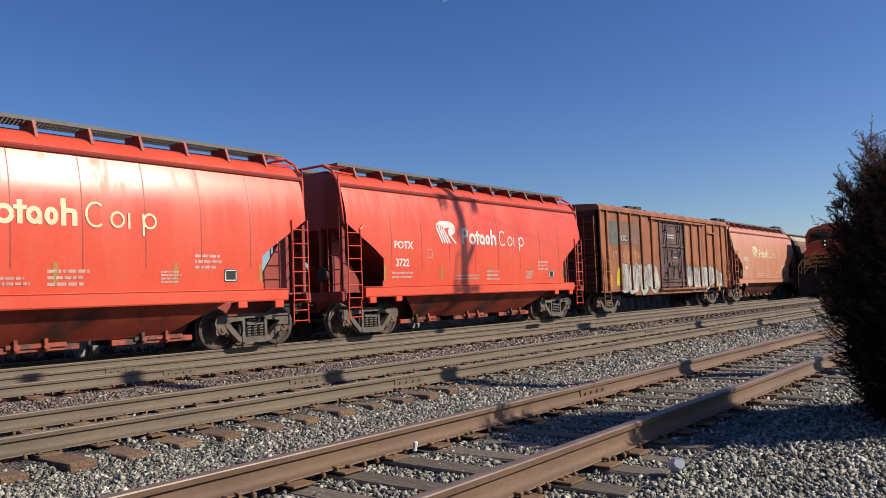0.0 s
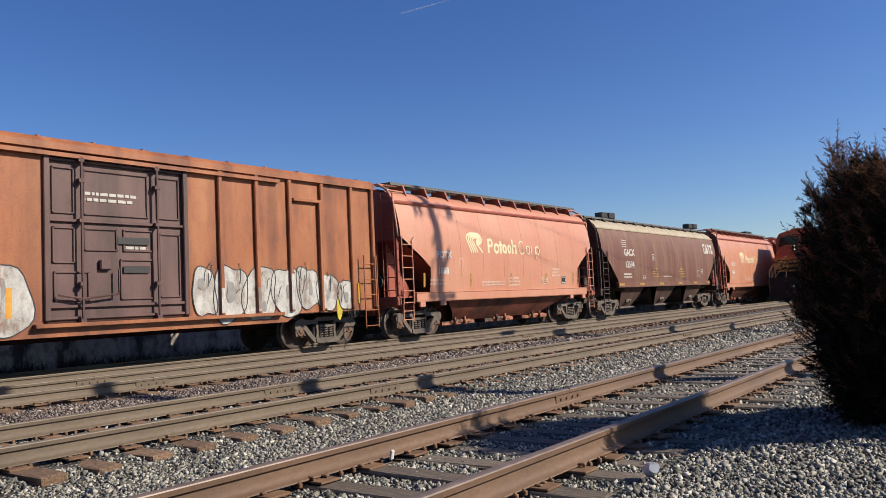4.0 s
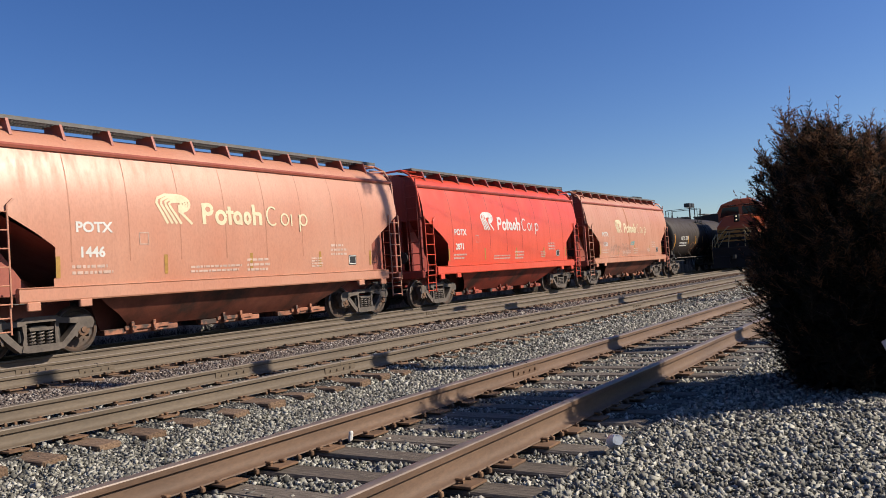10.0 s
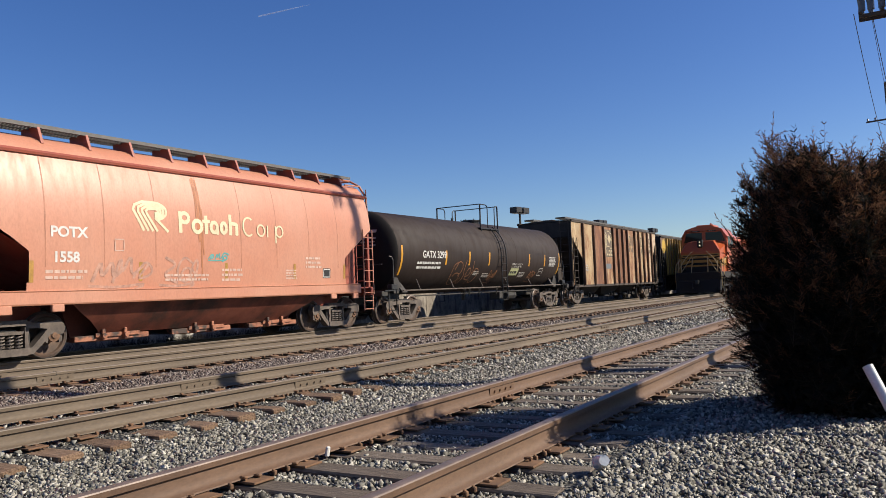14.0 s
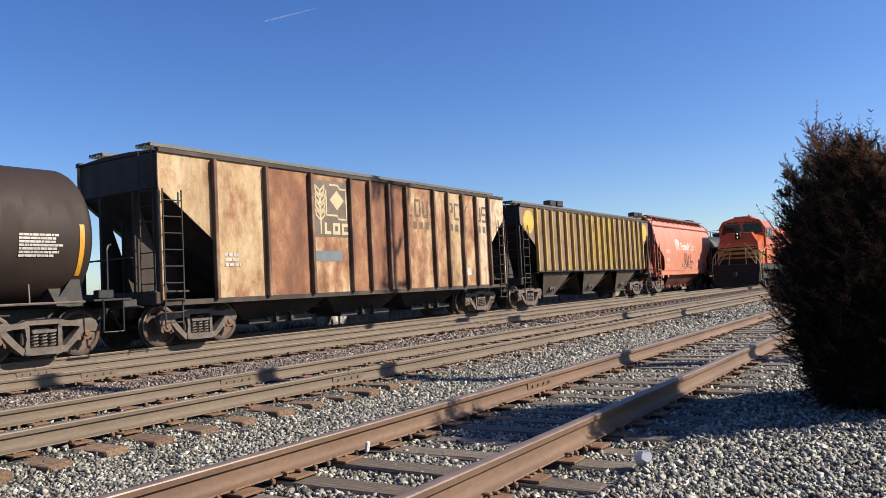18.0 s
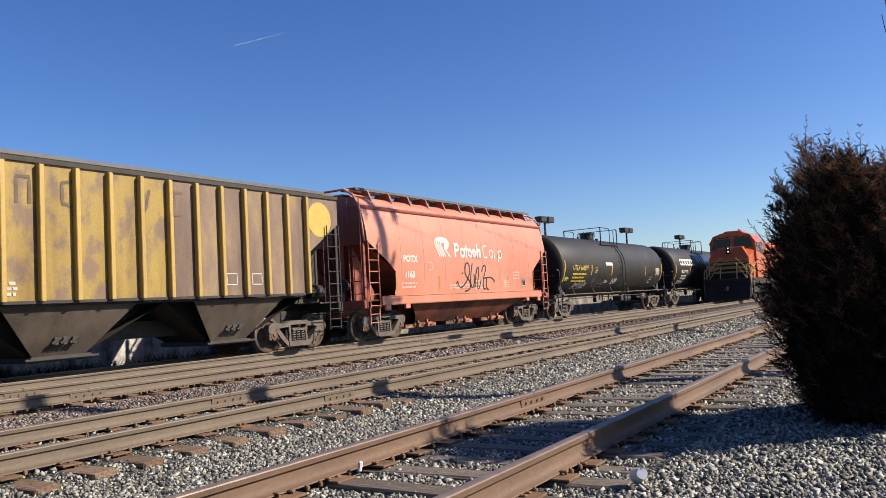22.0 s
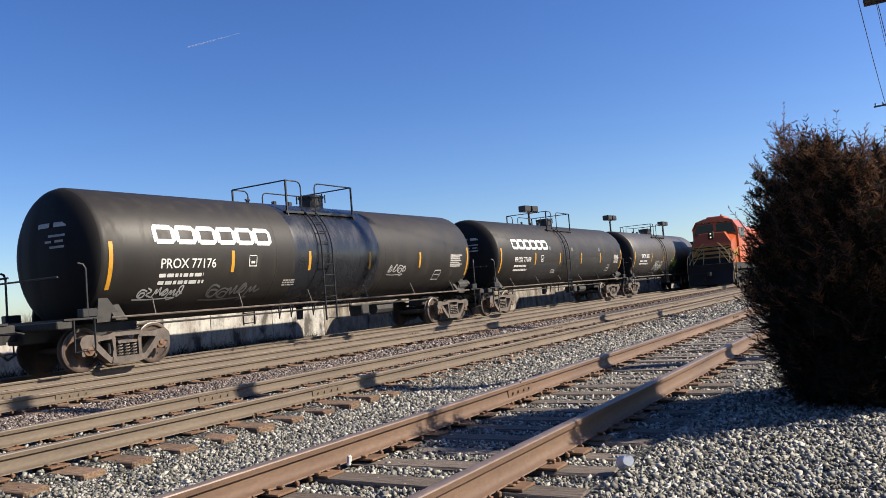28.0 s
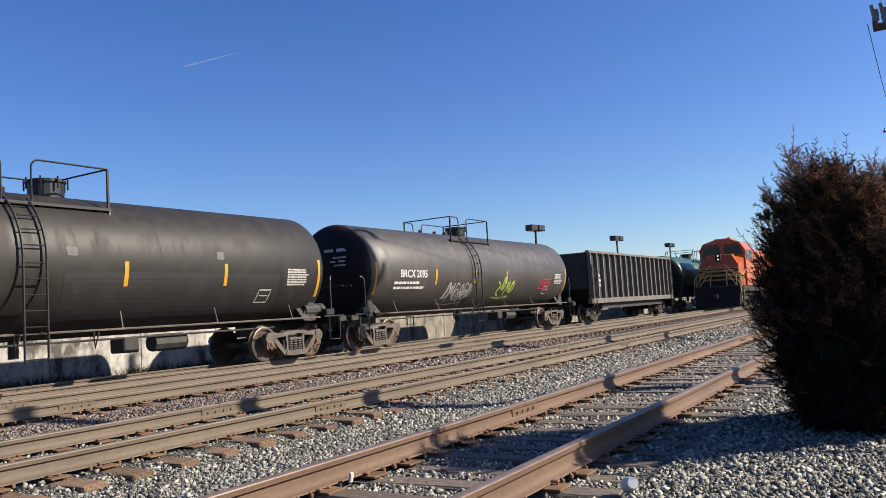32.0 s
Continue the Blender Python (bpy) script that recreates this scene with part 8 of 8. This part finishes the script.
# ---- locomotive that waits on the third track ----
ORANGE = paint("orange locomotive paint", (0.56, 0.092, 0.016), (0.6, 0.12, 0.024), (0.4, 0.09, 0.025), 0.35, 0.25)
LOCO_BLACK = flat("black locomotive paint", (0.012, 0.0095, 0.0075), 0.85, 0, 0.3, 4)
LOCO_YEL = paint("yellow locomotive paint", (0.52, 0.25, 0.03), (0.48, 0.24, 0.04), (0.25, 0.12, 0.03), 0.45, 0.4)
HANDRAIL = flat("pale yellow handrail paint", (0.62, 0.45, 0.22), 0.5, 0, 0.15, 5)
m_glass, nt_, bsdf_, _, _ = nodes_of("dark cab glass")
bsdf_.inputs["Base Color"].default_value = (0.008, 0.009, 0.01, 1)
bsdf_.inputs["Roughness"].default_value = 0.06
bsdf_.inputs["Specular IOR Level"].default_value = 0.25
m_glow, nt_, bsdf_, _, _ = nodes_of("lit headlight")
bsdf_.inputs["Base Color"].default_value = (0.4, 0.36, 0.28, 1)
bsdf_.inputs["Emission Color"].default_value = (1, 0.84, 0.55, 1)
bsdf_.inputs["Emission Strength"].default_value = 0.6
LX, LY = 48.6, 8.69 + GAUGE / 2


def locomotive():
    loco = thing("locomotive", "orange, black and yellow diesel locomotive waiting with lit headlights", "locomotive", m=pose(LX, LY, 0.04))
    P = lambda name, m, mat, label="", smooth=None, parent=None: part(name, m, mat, parent or loco, label, smooth)
    m = Mesh()
    m.box(0.5, 21.8, -1.5, 1.5, 1.05, 1.5, 0.04)
    P("frame", m, LOCO_BLACK)
    # snow plough
    m = Mesh()
    m.prism([(-0.35, 0.12), (0.1, 0.12), (0.25, 1.0), (-0.05, 1.0)], -1.45, 1.45)
    m.box(-0.05, 0.5, -1.5, 1.5, 0.95, 1.5, 0.03)
    P("snow_plough", m, LOCO_BLACK)
    # nose
    m = Mesh()
    m.add([(0.95, -1.3, 1.5), (0.95, 1.3, 1.5), (0.95, 1.3, 2.9), (0.95, -1.3, 2.9), (1.3, -0.85, 3.62), (1.3, 0.85, 3.62), (2.5, -1.4, 1.5), (2.5, 1.4, 1.5), (2.5, 1.4, 3.4), (2.5, -1.4, 3.4), (2.5, 0.8, 3.74), (2.5, -0.8, 3.74)],
          [(0, 1, 2, 3), (3, 2, 5, 4), (4, 5, 10, 11), (0, 3, 9, 6), (3, 4, 11, 9), (1, 7, 8, 2), (2, 8, 10, 5)])
    nose = P("nose", m, ORANGE, "orange nose with a yellow band")
    m = Mesh()
    m.add([(0.945, -1.29, 1.9), (0.945, 1.29, 1.9), (0.945, 1.29, 2.75), (0.945, -1.29, 2.75)], [(0, 1, 2, 3)])
    m.box(0.95, 2.5, -1.42, -1.405, 1.9, 2.4)
    P("nose_band", m, LOCO_YEL, parent=nose)
    m = Mesh()
    m.prism([(-0.95, 2.28), (-0.8, 2.46), (0.8, 2.46), (0.95, 2.28), (0.7, 2.34), (-0.7, 2.34)], 0.925, 0.935, "x")
    m.prism([(-1.2, 2.62), (1.2, 2.62), (1.15, 2.68), (-1.15, 2.68)], 0.925, 0.935, "x")
    m.prism([(-0.55, 2.0), (0.55, 2.0), (0.45, 2.16), (-0.45, 2.16)], 0.925, 0.935, "x")
    m.box(0.925, 0.935, -1.29, 1.29, 1.5, 1.89)
    for s in (-1, 1):
        m.prism([(s * 1.28, 1.92), (s * 1.28, 2.02), (s * 0.6, 2.2), (s * 0.6, 2.08)], 0.925, 0.935, "x")
        m.prism([(s * 1.28, 2.5), (s * 1.28, 2.58), (s * 0.9, 2.5), (s * 0.9, 2.42)], 0.925, 0.935, "x")
    P("nose_emblem", m, LOCO_BLACK, "dark emblem drawn as plain bars", parent=nose)
    m = Mesh()
    m.box(1.0, 1.4, -0.17, 0.17, 3.2, 3.72, 0.03)
    P("headlight_box", m, LOCO_BLACK, parent=nose)
    for z in (3.34, 3.58):
        m = Mesh()
        m.lathe([(0.97, 0.015), (0.98, 0.046), (1.01, 0.055)], 14, "x", (0, 0, z))
        P("headlight", m, m_glow, "lit round headlight", parent=nose)
    for y in (-1.0, 1.0):
        m = Mesh()
        m.lathe([(0.42, 0.02), (0.43, 0.1), (0.5, 0.1)], 12, "x", (0, y, 1.72))
        P("ditch_light", m, m_glass, "ditch light")
    # cab
    m = Mesh()
    m.prism([(-1.53, 1.5), (1.53, 1.5), (1.53, 3.95), (1.2, 4.5), (0.6, 4.68), (-0.6, 4.68), (-1.2, 4.5), (-1.53, 3.95)], 2.5, 5.3, "x")
    cab = P("cab", m, ORANGE)
    m = Mesh()
    m.prism([(-1.56, 3.96), (-1.23, 4.52), (-0.62, 4.71), (0.62, 4.71), (1.23, 4.52), (1.56, 3.96), (1.15, 4.44), (-1.15, 4.44)], 2.3, 5.4, "x")
    m.box(2.9, 4.8, -0.6, 0.6, 4.66, 4.86, 0.05)
    m.tube([(3.6, -0.3, 4.8), (3.6, -0.3, 5.0)], 0.06, 6)
    P("cab_roof", m, ORANGE)
    for y0, y1 in ((-1.4, -0.12), (0.12, 1.4)):
        m = Mesh()
        m.prism([(y0, 3.62 if y0 < 0 else 3.76), (y1, 3.76 if y0 < 0 else 3.62), (y1 - (0.22 if y1 > 1 else 0), 4.3), (y0 + (0.22 if y0 < -1 else 0), 4.3)], 2.47, 2.51, "x")
        P("windscreen", m, m_glass, "dark windscreen pane", parent=cab)
    for x0, x1 in ((2.8, 3.7), (3.9, 4.8)):
        for s in (-1, 1):
            m = Mesh()
            m.box(x0, x1, s * 1.54 - 0.015, s * 1.54 + 0.015, 3.3, 3.95)
            P("side_window", m, m_glass, parent=cab)
    for y in (0.25, -0.85):
        P("number_board", Mesh().box(2.42, 2.5, y, y + 0.6, 4.36, 4.54, 0.02), LOCO_BLACK, "number board with plain bars", parent=cab)
    m = Mesh()
    for y in (-0.7, -0.57, -0.44, 0.44, 0.57, 0.7):
        m.box(2.405, 2.418, y - 0.04, y + 0.04, 4.4, 4.5)
    P("number_bars", m, M_WHITE, parent=cab)["kind"] = "stuff"
    # long hood
    m = Mesh()
    m.prism([(-0.95, 1.5), (0.95, 1.5), (0.95, 4.05), (0.75, 4.3), (-0.75, 4.3), (-0.95, 4.05)], 5.3, 20.8, "x")
    hood = P("hood", m, ORANGE)
    for i in range(14):
        x = 5.6 + i * 1.08
        for s in (-1, 1):
            m = Mesh().box(x, x + 0.98, min(s * 0.95, s * 0.975), max(s * 0.95, s * 0.975), 1.65, 3.3 if i % 3 else 3.8, 0.01)
            P("hood_door", m, ORANGE, parent=hood)
    m = Mesh()
    m.box(5.3, 20.8, -0.97, -0.96, 1.5, 2.1)
    P("hood_band", m, LOCO_YEL, parent=hood)
    m = Mesh()
    m.box(14.5, 18.8, -1.5, 1.5, 3.7, 4.35, 0.08)
    P("radiator", m, ORANGE)
    P("fan", Mesh().lathe([(4.3, 0.6), (4.5, 0.6)], 16, "z", (16.0, 0, 0)), LOCO_BLACK)
    P("exhaust_stack", Mesh().box(9.5, 10.6, -0.35, 0.35, 4.3, 4.6, 0.04), LOCO_BLACK)
    # fuel tank, bogies, wheels
    m = Mesh()
    m.prism([(-1.4, 0.5), (-1.1, 0.28), (1.1, 0.28), (1.4, 0.5), (1.4, 1.05), (-1.4, 1.05)], 8.2, 13.4, "x")
    P("fuel_tank", m, LOCO_BLACK)
    for c in (4.6, 17.4):
        m = Mesh()
        m.box(c - 2.6, c + 2.6, -1.2, 1.2, 0.75, 1.0, 0.04)
        for s in (-1, 1):
            m.prism([(c - 2.7, 0.5), (c + 2.7, 0.5), (c + 2.5, 0.95), (c - 2.5, 0.95)], min(s * 1.1, s * 1.28), max(s * 1.1, s * 1.28))
        b = P("bogie_frame", m, LOCO_BLACK)
        for dx in (-1.9, 0, 1.9):
            m = Mesh()
            for s in (-1, 1):
                m.lathe([(s * 0.68, 0.56), (s * 0.71, 0.53), (s * 0.82, 0.53), (s * 0.82, 0.1)], 22, "y", (c + dx, 0, 0.53))
            m.tube([(c + dx, -1.05, 0.53), (c + dx, 1.05, 0.53)], 0.1, 8)
            P("wheelset", m, M_TRUCK_DARK, parent=b)
    # steps and handrails
    for s in (-1, 1):
        m = Mesh()
        m.box(0.15, 0.95, min(s * 1.15, s * 1.5), max(s * 1.15, s * 1.5), 0.35, 0.4)
        m.box(0.25, 0.95, min(s * 1.15, s * 1.5), max(s * 1.15, s * 1.5), 0.72, 0.77)
        m.box(0.35, 0.95, min(s * 1.15, s * 1.5), max(s * 1.15, s * 1.5), 1.1, 1.15)
        P("step", m, LOCO_BLACK)
        m = Mesh()
        m.tube([(0.12, s * 1.52, 0.4), (0.0, s * 1.52, 1.2), (0.2, s * 1.5, 2.0), (0.55, s * 1.3, 2.45)], 0.026, 6)
        m.tube([(0.95, s * 1.52, 0.6), (0.95, s * 1.52, 2.2), (2.4, s * 1.52, 2.6)], 0.028, 6)
        m.tube([(0.45, s * 1.2, 1.5), (0.45, s * 1.2, 2.4)], 0.025, 6)
        m.tube([(0.5, s * 0.55, 1.5), (0.85, s * 0.5, 2.5), (0.9, s * 0.2, 2.6)], 0.025, 6)
        m.tube([(0.3, s * 1.46, 1.55), (0.55, s * 0.95, 2.45), (0.62, s * 0.5, 2.9), (0.8, s * 0.45, 2.92)], 0.022, 6)
        m.tube([(0.3, s * 1.2, 1.5), (0.5, s * 0.75, 2.2), (0.62, s * 0.5, 2.6)], 0.02, 6)
        m.tube([(5.4, s * 1.5, 2.6), (21.0, s * 1.5, 2.6)], 0.022, 6)
        for i in range(9):
            m.tube([(5.4 + i * 1.9, s * 1.5, 1.5), (5.4 + i * 1.9, s * 1.5, 2.6)], 0.02, 6)
        P("handrail", m, HANDRAIL, "pale yellow handrails")
    part("coupler", ME_COUPLER, None, loco, at=pose(-0.1, 0, 0, 0, 0, 180))


locomotive()

# ---- vapour trail ----
m_trail, nt_, bsdf_, _, _ = nodes_of("white vapour")
bsdf_.inputs["Base Color"].default_value = (0.95, 0.95, 0.95, 1)
bsdf_.inputs["Roughness"].default_value = 1.0
bsdf_.inputs["Alpha"].default_value = 0.16
tm = Mesh()
tm.tube([(0, 0, 0), (30, 0, 0), (120, 0, 0), (260, 0, 0)], [3.2, 3.6, 3.0, 0.6], 8)
TRAIL = lone("vapour_trail", tm, m_trail, "thin white vapour trail in the blue sky", "vapour trail")


# ---- what moves ----
def motions():
    """The train runs past; its wheels turn; the vapour trail drifts."""
    times = [i * 0.5 for i in range(65)]
    for car, mid in TRAIN:
        walk(car, [(t, pose(mid + run_at(t), TRAIN_Y, -0.01)) for t in times])
    for s, sets in WHEELSETS.items():
        first = sets[0]
        walk(first, [(k / 15, pose(s * 0.89, 0, WHEEL_R, 0, math.degrees(run_at(min(32.0, k / 15)) / WHEEL_R), 0)) for k in range(481)])
        ad = first.animation_data
        for w in sets[1:]:
            w.rotation_mode = "QUATERNION"
            w.animation_data_create()
            w.animation_data.action = ad.action
            w.animation_data.action_slot = ad.action_slot
    walk(TRAIL, TRAIL_ROWS)


TRAIL_ROWS = [(t, pose(x, y, z, 0, -15, -48)) for t, x, y, z in ((0.0, 2960, 2290, 1432), (6.0, 2892, 2381, 1404), (19.0, 2662, 2685, 1306), (32.0, 2489, 2879, 1229))]
motions()
